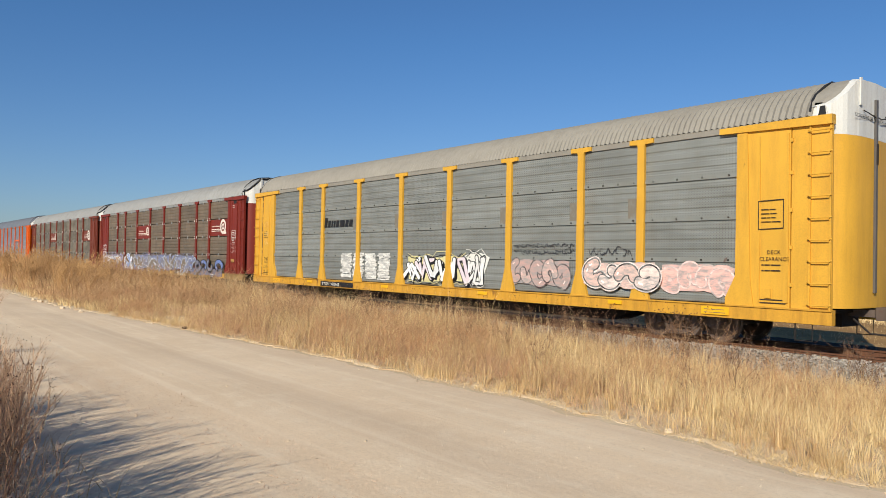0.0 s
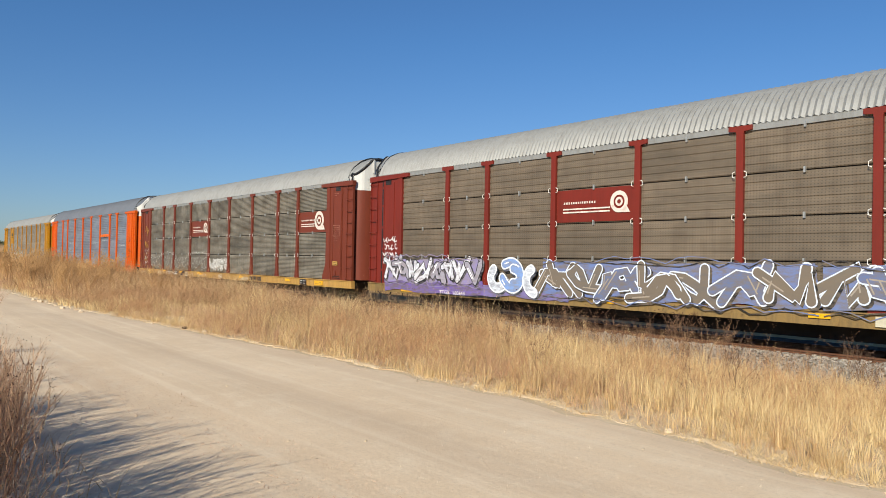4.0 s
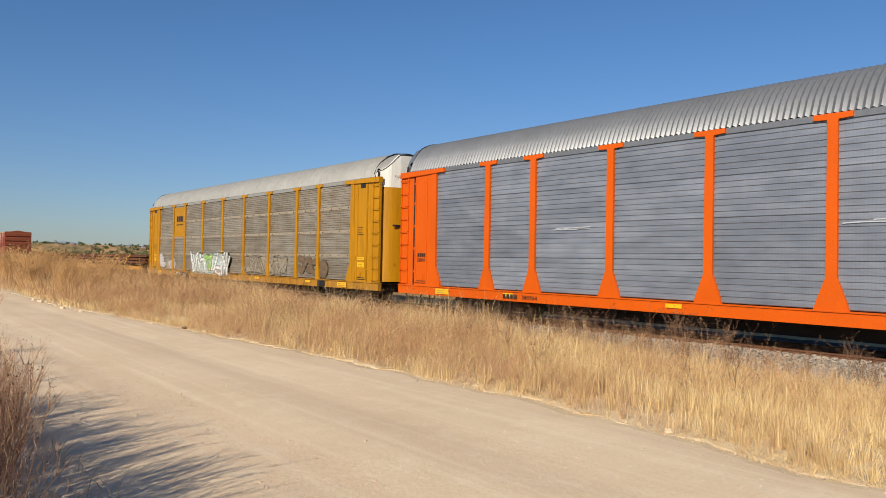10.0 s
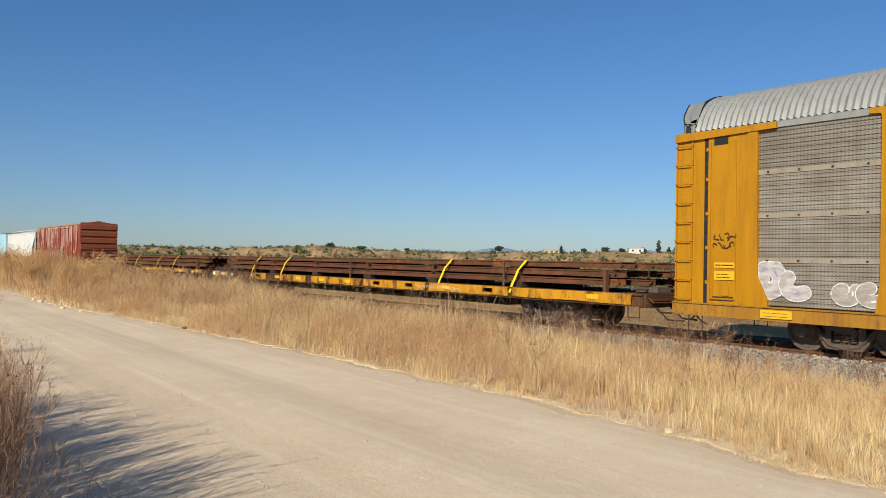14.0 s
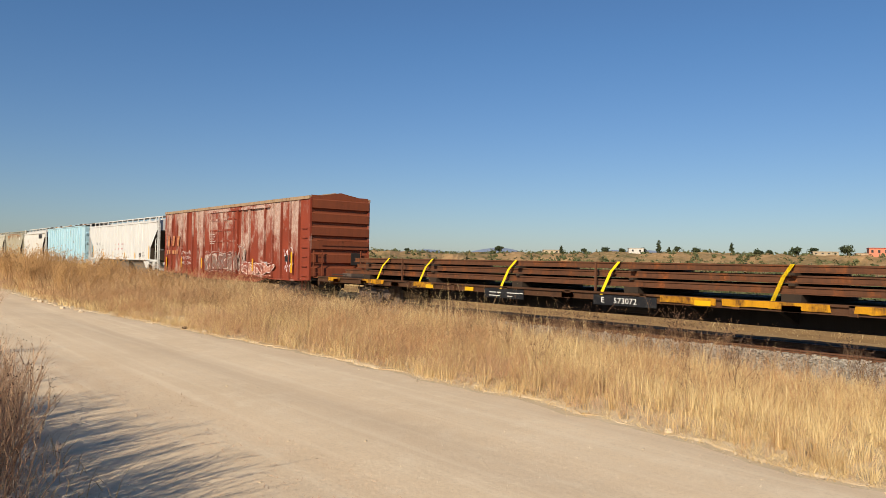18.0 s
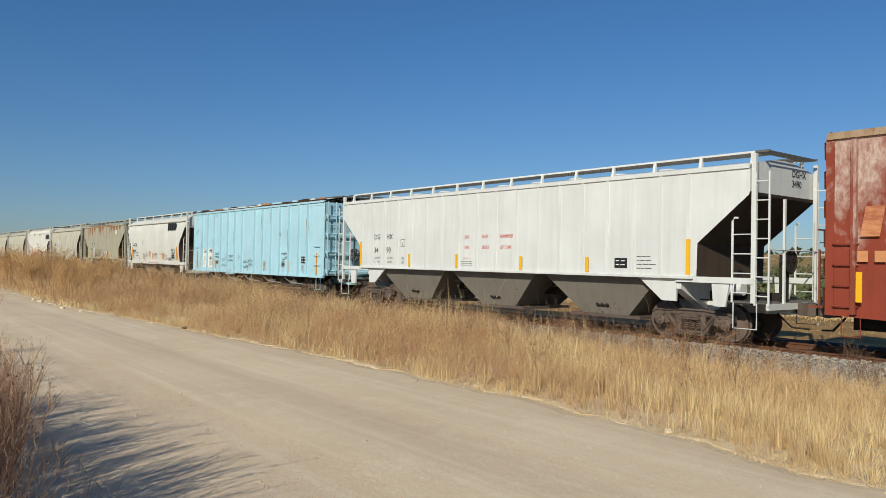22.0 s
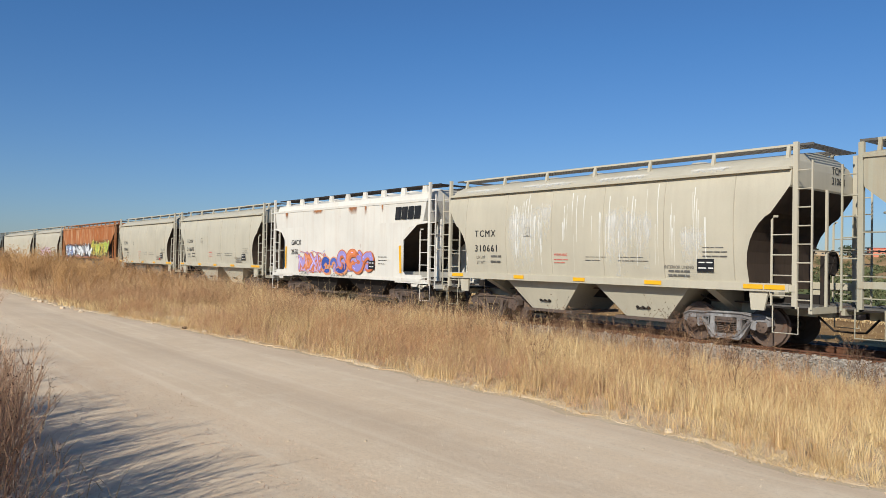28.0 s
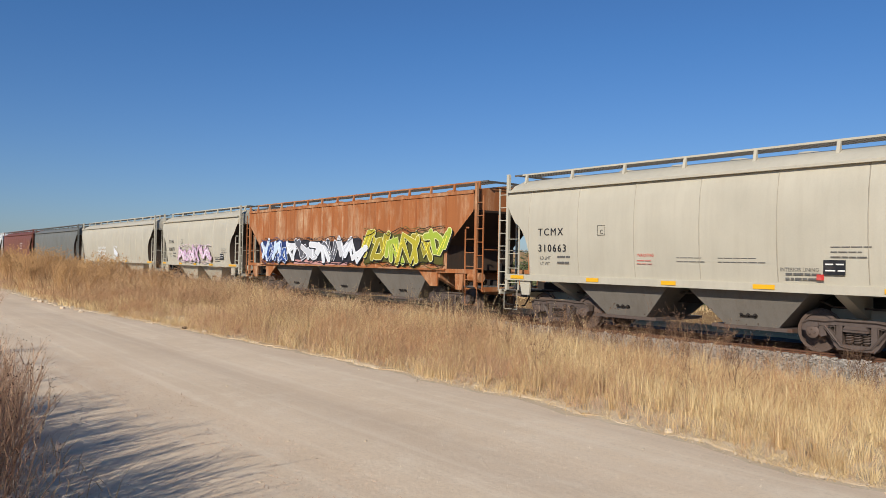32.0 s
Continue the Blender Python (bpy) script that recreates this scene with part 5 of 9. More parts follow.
def flat_car(label, xc, sill, seed, rails_from, rails_to, patches=(), low=0.88):
    c = thing("flat_car", label, "railway car", "train cars")
    CARS.append((c, xc))
    r = rng(seed)
    for s in (-1, 1):
        # thin side sill along the deck's edge
        g = Geo().box(-14.2, 14.2, s * 1.5 - 0.03, s * 1.5 + 0.03, low, 1.06)
        g.box(-14.2, 14.2, s * 1.5 - 0.09, s * 1.5 + 0.09, 1.03, 1.08)
        g.box(-14.2, 14.2, s * 1.5 - 0.07, s * 1.5 + 0.05, low - 0.02, low + 0.005)
        part("side_sill", g, sill, c)
        for i in range(11):
            x = -12.6 + i * 2.52
            part("stake_pocket", Geo().box(x - 0.09, x + 0.09, s * 1.53 - 0.06, s * 1.53 + 0.06, low - 0.03, 1.07), sill, c)
        for i in range(13):
            if r.random() < 0.6:
                x = -12.8 + i * 2.1
                sheet(c, "reflector", x, x + 0.42, 0.88, 1.0, -1.595, M["reflector"])
    for k, (x, w) in enumerate(patches):
        g = Geo()
        up = [(x + w * i / 7, 1.072 - r.uniform(0, 0.012)) for i in range(8)]
        lo = [(x + w * i / 7 + r.uniform(-0.05, 0.05), low + r.uniform(0.015, 0.05)) for i in range(7, -1, -1)]
        part("paint_patch", g.plate(up + lo, "y", -1.598, -1.592), flat_p, c, "flaking yellow paint patch")
    part("deck", Geo().box(-14.15, 14.15, -1.46, 1.46, 1.0, 1.06), M["tie"], c, "dark weathered timber deck")
    part("centre_sill", Geo().plate([(-14.1, 0.75), (-10, 0.70), (-8, 0.42), (8, 0.42), (10, 0.70), (14.1, 0.75), (14.1, 1.0), (-14.1, 1.0)], "y", -0.32, 0.32), M["dark"], c)
    for i in range(8):
        x = -8 + i * 2.3
        part("cross_bearer", Geo().plate([(-1.45, 0.98), (-0.3, 0.5), (0.3, 0.5), (1.45, 0.98)], "x", x - 0.06, x + 0.06), M["dark"], c)
    for e in (-1, 1):
        part("end_sill", Geo().box(*sorted((e * 14.1, e * 14.28)), -1.5, 1.5, 0.72, 1.08), sill, c)
        for s in (-1, 1):
            stirrup(c, e * 13.9, s * 1.5, 0.82, M["dark"], 0.36)
            if e > 0:
                g = Geo().box(12.9, 13.0, s * 1.45 - 0.07, s * 1.45 + 0.07, 1.06, 1.66)
                part("end_stanchion", g, M["railsteel"], c, "rusted corner stanchion")
        for k, (a, b, z) in enumerate(((14.2, -0.9, 0.7), (14.25, 0.55, 0.62), (14.2, -1.25, 0.9))):
            part("air_hose", Geo().tube([(e * a, b, z), (e * (a + 0.25), b + 0.06, z - 0.28), (e * (a + 0.55), b * 0.6, z - 0.30)], 0.022, 5), M["dark"], c)
        part("uncoupling_lever", Geo().tube([(e * 14.3, -1.45, 0.98), (e * 14.42, -1.4, 0.86), (e * 14.42, -0.4, 0.84), (e * 14.5, -0.1, 0.95)], 0.016, 5), M["railsteel"], c)
        part("end_step", Geo().box(*sorted((e * 14.26, e * 14.44)), -1.4, -0.5, 0.90, 0.94), sill, c)
        part("end_gear", Geo().box(*sorted((e * 13.2, e * 13.9)), -0.5, 0.1, 1.08, 1.22).tube([(e * 13.6, -1.2, 1.16), (e * 13.6, 1.2, 1.16)], 0.03, 6), M["steel"], c, "grimy brake gear on the deck end")
    part("brake_reservoir", Geo().tube([(1.2, -0.85, 0.72), (2.4, -0.85, 0.72)], 0.19, 12), M["dark"], c, smooth=True)
    for s in (-1, 1):
        truck(c, s * 10.5)
    couplers(c, 14.25)
    # the load: layers of rails on timber spacers, steel stakes and tie-down straps
    load = thing("rail_load", "stacked rusty brown railway rails on timber spacers", "cargo", "rail loads")
    LOADS.append((load, xc))
    prof = rail_profile()
    z = 1.08
    for layer in range(3):
        high = 0.16 if layer == 0 else 0.06
        for x in np.arange(rails_from + 1.5, rails_to - 1, 4.2):
            part("spacer", Geo().box(x - (0.22 if layer == 0 else 0.07), x + (0.22 if layer == 0 else 0.07), -1.38, 1.38, z, z + high), M["tie"], load)
        z += high
        n = 13 - layer
        for i in range(n):
            y = -1.28 + layer * 0.1 + i * 0.2
            a, b = rails_from + r.uniform(-0.35, 0.5), rails_to - r.uniform(-0.35, 0.5)
            cuts = [a, (a + b) / 2 + r.uniform(-3.0, 3.0), b] if r.random() < 0.6 else [a, b]
            flip = r.random() < 0.25
            for p, q in zip(cuts, cuts[1:]):
                pts = [(y + u, z + (0.172 - w if flip else w)) for u, w in prof]
                part("stacked_rail", Geo().plate(pts, "x", p + 0.04, q - 0.04), old_rail, load)
        z += 0.172
    for x in np.arange(rails_from + 4.0, rails_to - 1.0, 9.0):
        for s in (-1, 1):
            part("stake", Geo().box(x - 0.022, x + 0.022, s * 1.46 - 0.03, s * 1.46 + 0.03, 0.95, z - 0.02), M["railsteel"], load)
    return c, load, z


def straps(load, xs, z):
    for x in xs:
        g = Geo()
        path = [(-1.58, 0.90), (-1.56, 1.10), (-1.42, 1.60), (-1.18, z + 0.01), (1.18, z + 0.01), (1.42, 1.60), (1.56, 1.10), (1.58, 0.90)]
        k = len(g.v)
        for i, (yy, zz) in enumerate(path):
            lean = 0.30 * (zz - 0.8) if yy < 0 else 0.30 * (z - 0.8)
            g.v += [(x + lean, yy, zz), (x + lean + 0.10, yy, zz)]
        for i in range(len(path) - 1):
            a = k + 2 * i
            g.f.append((a, a + 1, a + 3, a + 2))
        part("tie_down_strap", g, M["strap"], load, "bright yellow webbing strap")


def build_flats():
    c, load, z = flat_car("flat car with rusty brown sills carrying rails", -5.05, flat_y, 71, -13.0, 13.4, ((-13.7, 0.4), (-9.0, 1.5), (-6.0, 2.5), (-3.0, 4.0), (1.2, 4.0), (5.4, 3.9), (9.5, 4.4)), 0.76)
    straps(load, (9.3, 5.75, -6.1, -9.3), z)
    sheet(c, "white_patch", -14.13, -13.75, 0.84, 1.02, -1.60, M["white"])
    letters(c, "T XE", -13.35, 0.84, 0.20, M["white"], -1.60, squeeze=1.3)
    letters(c, "57", -12.45, 0.84, 0.17, M["white"], -1.60, squeeze=1.3)
    letters(c, "38", -11.7, 0.82, 0.18, M["white"], -1.60, squeeze=1.3)
    scrawl(c, 4.6, 7.0, 0.85, 1.0, -1.60, (196, 186, 170), 72, 1, 0.02)
    c, load, z = flat_car("flat car with patched yellow sills carrying strapped rails", -34.9, flat_y, 73, -12.1, 13.8, ((-13.2, 0.9), (-10.6, 1.5), (-7.2, 1.0), (3.05, 1.5), (4.7, 2.4), (7.6, 1.2), (9.6, 2.2), (13.0, 1.0)))
    straps(load, (8.85, 5.75, 5.75, 1.07, -2.84, -7.04, -9.73), z)
    sheet(c, "number_board", -3.45, -1.7, 0.72, 1.0, -1.60, M["black"])
    sheet(c, "number_board", 0.95, 2.95, 0.74, 1.0, -1.60, M["black"])
    letters(c, "E", 1.2, 0.80, 0.15, M["white"], -1.612, squeeze=1.2)
    letters(c, "573072", 1.62, 0.80, 0.15, M["white"], -1.612, squeeze=1.2)
    plank_rows(c, [[0.16, 0.14, 0.18], [0.3, 0.16]], -3.2, -1.612, 0.86, M["white"], 0.1, 0.06)
    plank_rows(c, [[0.3, 0.2, 0.14], [0.24]], -2.4, -1.612, 0.86, M["white"], 0.1, 0.06)


build_flats()

# ---- boxcar ----
def chalked(name, col, dirt, chalk):
    """Old oxide paint, chalked to a pale bloom in patches that differ from panel to panel and hang from the roof edge."""
    n = Nodes(name, 0.65)
    n.b.inputs["Specular IOR Level"].default_value = 0.25
    c = rgb(*col)
    base = n.mix(n.ramp(n.noise(0.8), 0.3, 0.75), c, tuple(x * 0.8 for x in c[:3]) + (1,))
    bay = n.t.nodes.new("ShaderNodeTexWhiteNoise")
    bay.noise_dimensions = "1D"
    n.put(bay.inputs["W"], n.math("FLOOR", n.math("DIVIDE", n.math("ADD", n.axis(0), 8.98), 0.88)))
    lift = n.math("MULTIPLY", n.math("SUBTRACT", bay.outputs["Value"], 0.5), 0.20)
    hang = n.math("MULTIPLY", n.math("SUBTRACT", n.axis(2), 2.7), 0.055)
    cloud = n.math("ADD", n.math("ADD", n.noise(1.1, (1.0, 1.0, 0.55), 9, 0.68, 0.4), lift), hang)
    fine = n.ramp(n.noise(14.0, (1.0, 1.0, 0.4), 7, 0.72), 0.22, 0.62)
    base = n.mix(n.math("MULTIPLY", n.math("MULTIPLY", n.ramp(cloud, 0.50, 0.64), fine), 0.92), base, rgb(*chalk))
    run = n.ramp(n.noise(2.4, (2.2, 2.2, 0.2), 6, 0.62), 0.50, 0.82)
    base = n.mix(n.math("MULTIPLY", run, 0.4), base, rgb(*dirt))
    n.bump(n.noise(11.0, (1, 1, 1), 5), 0.12, 0.01)
    return n.done(base)


box_red = chalked("faded_oxide_red", (146, 66, 46), (98, 52, 38), (206, 184, 168))
box_rib = chalked("worn_rib_paint", (142, 70, 52), (96, 52, 40), (212, 190, 174))
box_end = paint("oxide_red_end", (140, 74, 48), (96, 52, 36), 0.45, 0.12, (104, 58, 36), 0.65)
box_roof = paint("rusty_roof_edge", (176, 148, 118), (120, 80, 52), 0.6, 0.4, (134, 82, 50), 0.7)


def boxcar():
    xc, L = -59.47, 9.5
    c = thing("boxcar", "faded red boxcar with white weathering and graffiti", "railway car", "train cars")
    CARS.append((c, xc))
    y = 1.525
    door = (-0.8, 3.0)
    for s in (-1, 1):
        ys = s * y
        part("side_wall", Geo().box(-L, L, min(ys, ys - s * 0.05), max(ys, ys - s * 0.05), 0.86, 4.46), box_red, c)
        ribs = [x for x in np.arange(-L + 0.52, L - 0.1, 0.88)]
        for x in ribs:
            if s < 0 and (-1.95 < x < 2.05 or 3.7 < x < 4.4):
                continue
            part("side_rib", Geo().plate([(x - 0.055, ys), (x - 0.05, ys + s * 0.10), (x + 0.05, ys + s * 0.10), (x + 0.055, ys)], "z", 0.90, 4.40), box_rib, c)
        # sliding doors with cross bars, on a rail and a sill
        for a, b in ((-1.85, 2.0),) if s < 0 else ((-1.8, 1.8),):
            d = part("door", Geo().box(a, b, min(ys, ys + s * 0.07), max(ys, ys + s * 0.07), 0.98, 4.22), box_red, c, "faded red sliding door")
            for k in range(5):
                z = 1.5 + k * 0.58
                part("door_bar", Geo().plate([(a + 0.05, z - 0.05), (b - 0.05, z - 0.05), (b - 0.05, z + 0.05), (a + 0.05, z + 0.05)], "y", min(ys + s * 0.07, ys + s * 0.10), max(ys + s * 0.07, ys + s * 0.10)), box_red, d)
            for x in (a + 0.45, a + 1.3, b - 1.3, b - 0.45):
                part("lock_rod", Geo().tube([(x, ys + s * 0.14, 1.0), (x, ys + s * 0.14, 4.15)], 0.018, 5), box_rib, d)
            for x in (a + 0.06, (a + b) / 2, b - 0.06):
                part("door_post", Geo().box(x - 0.05, x + 0.05, min(ys + s * 0.07, ys + s * 0.12), max(ys + s * 0.07, ys + s * 0.12), 1.0, 4.2), box_red, d)
        part("door_track", Geo().box(-2.0, 5.6, min(ys, ys + s * 0.14), max(ys, ys + s * 0.14), 0.86, 0.95), box_red, c)
        part("door_hood", Geo().box(-2.0, 5.6, min(ys, ys + s * 0.13), max(ys, ys + s * 0.13), 4.22, 4.32), box_red, c)
        part("side_sill", Geo().plate([(-L, 0.86), (-L + 1.6, 0.80), (-5.5, 0.80), (-4.6, 0.62), (4.2, 0.62), (5.2, 0.80), (L - 1.6, 0.80), (L, 0.86)], "y", ys - 0.03, ys + 0.03), box_red, c)
        part("roof_edge", Geo().box(-L - 0.02, L + 0.02, ys - 0.06, ys + 0.06, 4.44, 4.58), box_roof, c, "pale rusty roof edge")
        for k in range(6):
            z = 1.05 + k * 0.42
            for e in (-1, 1):
                if k < 4 or e > 0:
                    x = e * (L - 0.36)
                    grab(c, [(x - 0.24, ys, z), (x - 0.24, ys + s * 0.07, z), (x + 0.24, ys + s * 0.07, z), (x + 0.24, ys, z)], box_red, 0.016)
        for e in (-1, 1):
            stirrup(c, e * (L - 0.45), s * 1.5, 0.86, box_red, 0.42)
    # roof: shallow peak with cross ribs
    n = 200
    rows = []
    for j in range(9):
        k = -1 + j / 4
        z = 4.78 - 0.26 * abs(k)
        rows.append([(-L + 2 * L * i / n, k * 1.55, z + (0.035 if (i % 10) in (4, 5) else 0)) for i in range(n + 1)])
    part("roof", Geo().grid(rows), box_roof, c, "weathered peaked roof")
    part("floor", Geo().box(-L, L, -1.47, 1.47, 0.86, 0.96), M["dark"], c)
    # pressed ends: a stack of horizontal ridges
    for e in (-1, 1):
        rows = []
        for k in range(6):
            z0 = 1.0 + k * 0.60
            for a, d in ((0.0, 0.0), (0.05, 0.11), (0.40, 0.12), (0.46, 0.01), (0.60, 0.0)):
                rows.append([(e * (L + d), -1.47, z0 + a), (e * (L + d), 1.47, z0 + a)])
        rows.append([(e * L, -1.47, 4.62), (e * L, 1.47, 4.62)])
        part("end_wall", Geo().grid(rows), box_end, c, "pressed steel end with deep horizontal ridges")
        part("end_gable", Geo().plate([(-1.5, 4.4), (1.5, 4.4), (1.5, 4.52), (0, 4.78), (-1.5, 4.52)], "x", min(e * L, e * (L + 0.04)), max(e * L, e * (L + 0.04))), box_end, c)
        for s in (-1, 1):
            part("corner_post", Geo().box(*sorted((e * (L - 0.12), e * (L + 0.05))), s * 1.49 - 0.05, s * 1.49 + 0.05, 0.86, 4.5), box_red, c)
        part("cross_over_bar", Geo().tube([(e * (L + 0.3), -1.3, 2.62), (e * (L + 0.3), 1.3, 2.62)], 0.02, 6), box_end, c)
        ladder(c, e * (L + 0.22), -1.2, 1.0, 2.2, box_end, 0.42, "y")
        ladder(c, e * (L + 0.22), 1.2, 1.0, 2.2, box_end, 0.42, "y")
        part("end_platform", Geo().box(*sorted((e * (L + 0.04), e * (L + 0.5))), -1.3, 1.3, 0.98, 1.02), box_end, c)
    part("route_board", Geo().box(L + 0.17, L + 0.2, 0.5, 1.05, 1.55, 2.1), M["dark"], c)
    part("underframe", Geo().box(-L, L, -0.3, 0.3, 0.5, 0.86), M["dark"], c)
    for i in range(6):
        x = -5 + i * 2.0
        part("cross_bearer", Geo().plate([(-1.4, 0.84), (-0.3, 0.5), (0.3, 0.5), (1.4, 0.84)], "x", x - 0.06, x + 0.06), M["dark"], c)
    ys = -1.60
    # railway letters as plain faded shapes
    for i in range(3):
        x = -8.85 + i * 0.85
        g = Geo().add([(x, ys, 2.45), (x + 0.36, ys, 2.45), (x + 0.46, ys, 3.05), (x + 0.1, ys, 3.05)], [(0, 1, 2, 3)])
        part("railway_mark", g, spray((206, 140, 92), (160, 84, 58)), c, "faded orange slanted block")
    plank_rows(c, [[0.2, 0.2, 0.2, 0.3, 0.2, 0.2]], -8.9, ys, 1.95, spray((206, 140, 92)), 0.1, 0.22, 0.12, "number_bars")
    for x in (-8.9, -6.2, -2.9, 3.9, 8.05):
        sheet(c, "reflector", x, x + 0.12, 1.15, 1.75 if x < 8 else 2.1, -1.66, M["reflector"])
    sheet(c, "dark_plate", 7.35, 7.95, 1.65, 1.95, -1.60, M["black"])
    sheet(c, "door_label", 5.0, 5.5, 1.35, 1.62, -1.60, M["scuff"])
    plank_rows(c, random_rows(81, 5, 0.7), -1.6, -1.66, 3.0, M["white"], 0.12, 0.05)
    graffiti(c, -2.3, 1.9, 1.0, 2.1, -1.645, [(112, 104, 96), (128, 118, 106)], (60, 52, 48), 4, 82, glow=(206, 196, 184), worn=(150, 74, 52))
    graffiti(c, 1.8, 2.9, 1.1, 2.5, -1.60, [(150, 136, 124)], (206, 200, 190), 2, 83, worn=(150, 74, 52))
    graffiti(c, 2.5, 6.0, 0.92, 1.62, -1.61, [(150, 74, 56), (206, 156, 134)], (238, 224, 214), 4, 84, worn=(158, 72, 48))
    scrawl(c, -6.4, -4.6, 1.3, 2.2, -1.61, (226, 220, 214), 85, 2, 0.04)
    scrawl(c, 7.3, 8.1, 1.1, 2.4, -1.606, (240, 226, 226), 86, 1, 0.05)
    for s in (-1, 1):
        truck(c, s * 6.9)
    couplers(c, L + 0.1)


boxcar()


# ---- covered hoppers ----
def shell(c, prof, inset, L, material, slope=None, smooth=True):
    """Body lofted over a half profile of (half width, z) from the sill to the ridge; inset shortens it level by level, which makes the sloped ends."""
    half = [(-w, z) for w, z in prof]
    full = half + [(-a, b) for a, b in reversed(half) if a != 0]
    zz, dd = [p[0] for p in inset], [p[1] for p in inset]
    ends = [L - float(np.interp(z, zz, dd)) for _, z in full]
    rows = []
    for (y, z), xe in zip(full, ends):
        rows.append([(-xe + 2 * xe * i / 12, y, z) for i in range(13)])
    part("body", Geo().grid(rows), material, c, smooth=smooth)
    n = len(full)
    for e in (-1, 1):
        g = Geo()
        g.v = [(e * xe, y, z) for (y, z), xe in zip(full, ends)]
        m = n // 2
        for i in range(m):
            j = n - 1 - i
            if i + 1 < j - 1:
                g.f.append((i, i + 1, j - 1, j))
            elif i + 1 == j - 1:
                g.f.append((i, i + 1, j))
        for name, mat, want, lab in (("slope_sheet", slope or material, True, "grimy sloped end sheet, darkened for shade"), ("end_sheet", material, False, "")):
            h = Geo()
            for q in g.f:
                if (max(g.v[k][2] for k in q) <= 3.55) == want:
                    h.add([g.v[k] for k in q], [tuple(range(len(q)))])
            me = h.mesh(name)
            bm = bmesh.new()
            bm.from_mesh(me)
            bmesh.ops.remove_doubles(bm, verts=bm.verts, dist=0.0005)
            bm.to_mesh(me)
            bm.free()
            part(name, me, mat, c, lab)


def bay(c, x, w, z0, z1, material, depth=1.35):
    """A discharge hopper: a funnel, its outlet gate and the gate's crank."""
    g = Geo()
    top = [(x - w / 2, -depth, z1), (x + w / 2, -depth, z1), (x + w / 2, depth, z1), (x - w / 2, depth, z1)]
    bot = [(x - w * 0.2, -1.0, z0), (x + w * 0.2, -1.0, z0), (x + w * 0.2, 1.0, z0), (x - w * 0.2, 1.0, z0)]
    g.add(top + bot, [(0, 1, 5, 4), (1, 2, 6, 5), (2, 3, 7, 6), (3, 0, 4, 7), (4, 5, 6, 7)])
    b = part("discharge_bay", g, material, c)
    part("outlet_gate", Geo().box(x - w * 0.3, x + w * 0.3, -1.05, 1.05, z0 - 0.08, z0), M["steel"], b)
    g = Geo().tube([(x - 0.20, -1.13, z0 + 0.24), (x + 0.20, -1.13, z0 + 0.24)], 0.016, 6)
    for k in (-0.17, 0.0, 0.17):
        g.tube([(x + k, -1.04, z0 + 0.22), (x + k, -1.17, z0 + 0.27)], 0.032, 6)
    part("gate_crank", g, M["dark"], b)


def running_boards(c, L, z, y0, y1, material, posts, foot, ends=True, rail_material=None):
    """Grated walkways along the roof on brackets, joined across the ends."""
    for s in (-1, 1):
        g = Geo()
        for k in range(6):
            y = s * (y0 + (y1 - y0) * k / 5)
            g.box(-L, L, y - 0.008, y + 0.008, z - 0.035, z)
        x = -L
        while x <= L:
            g.box(x - 0.008, x + 0.008, *sorted((s * y0, s * y1)), z - 0.03, z - 0.006)
            x += 0.11
        part("running_board", g, material, c, "steel grating walkway")
        part("walk_edge", Geo().box(-L, L, s * y1 - 0.015, s * y1 + 0.02, z - 0.035, z + 0.012), rail_material or material, c)
        for x in posts:
            part("walk_bracket", Geo().plate([(s * y1, z), (s * (y1 + 0.03), z), (s * (y1 + 0.10), foot), (s * (y1 - 0.02), foot)], "x", x - 0.036, x + 0.036), rail_material or material, c)
    if ends:
        for e in (-1, 1):
            g = Geo()
            for k in range(5):
                x = e * (L - 0.0 + 0.02 + k * 0.07)
                g.box(*sorted((x, x + 0.014)), -y1, y1, z - 0.03, z)
            g.box(*sorted((e * L, e * (L + 0.34))), -y1 - 0.02, -y1 + 0.02, z - 0.04, z + 0.01)
            g.box(*sorted((e * L, e * (L + 0.34))), y1 - 0.02, y1 + 0.02, z - 0.04, z + 0.01)
            part("end_walkway", g, material, c)


def hatches(c, xs, z, material):
    for x in xs:
        g = Geo().lathe([(0.30, 0.0), (0.30, 0.05), (0.22, 0.11), (0.05, 0.13)], 14)
        part("roof_hatch", Geo().add([(a + x, d, b + z) for a, b, d in g.v], g.f), material, c)


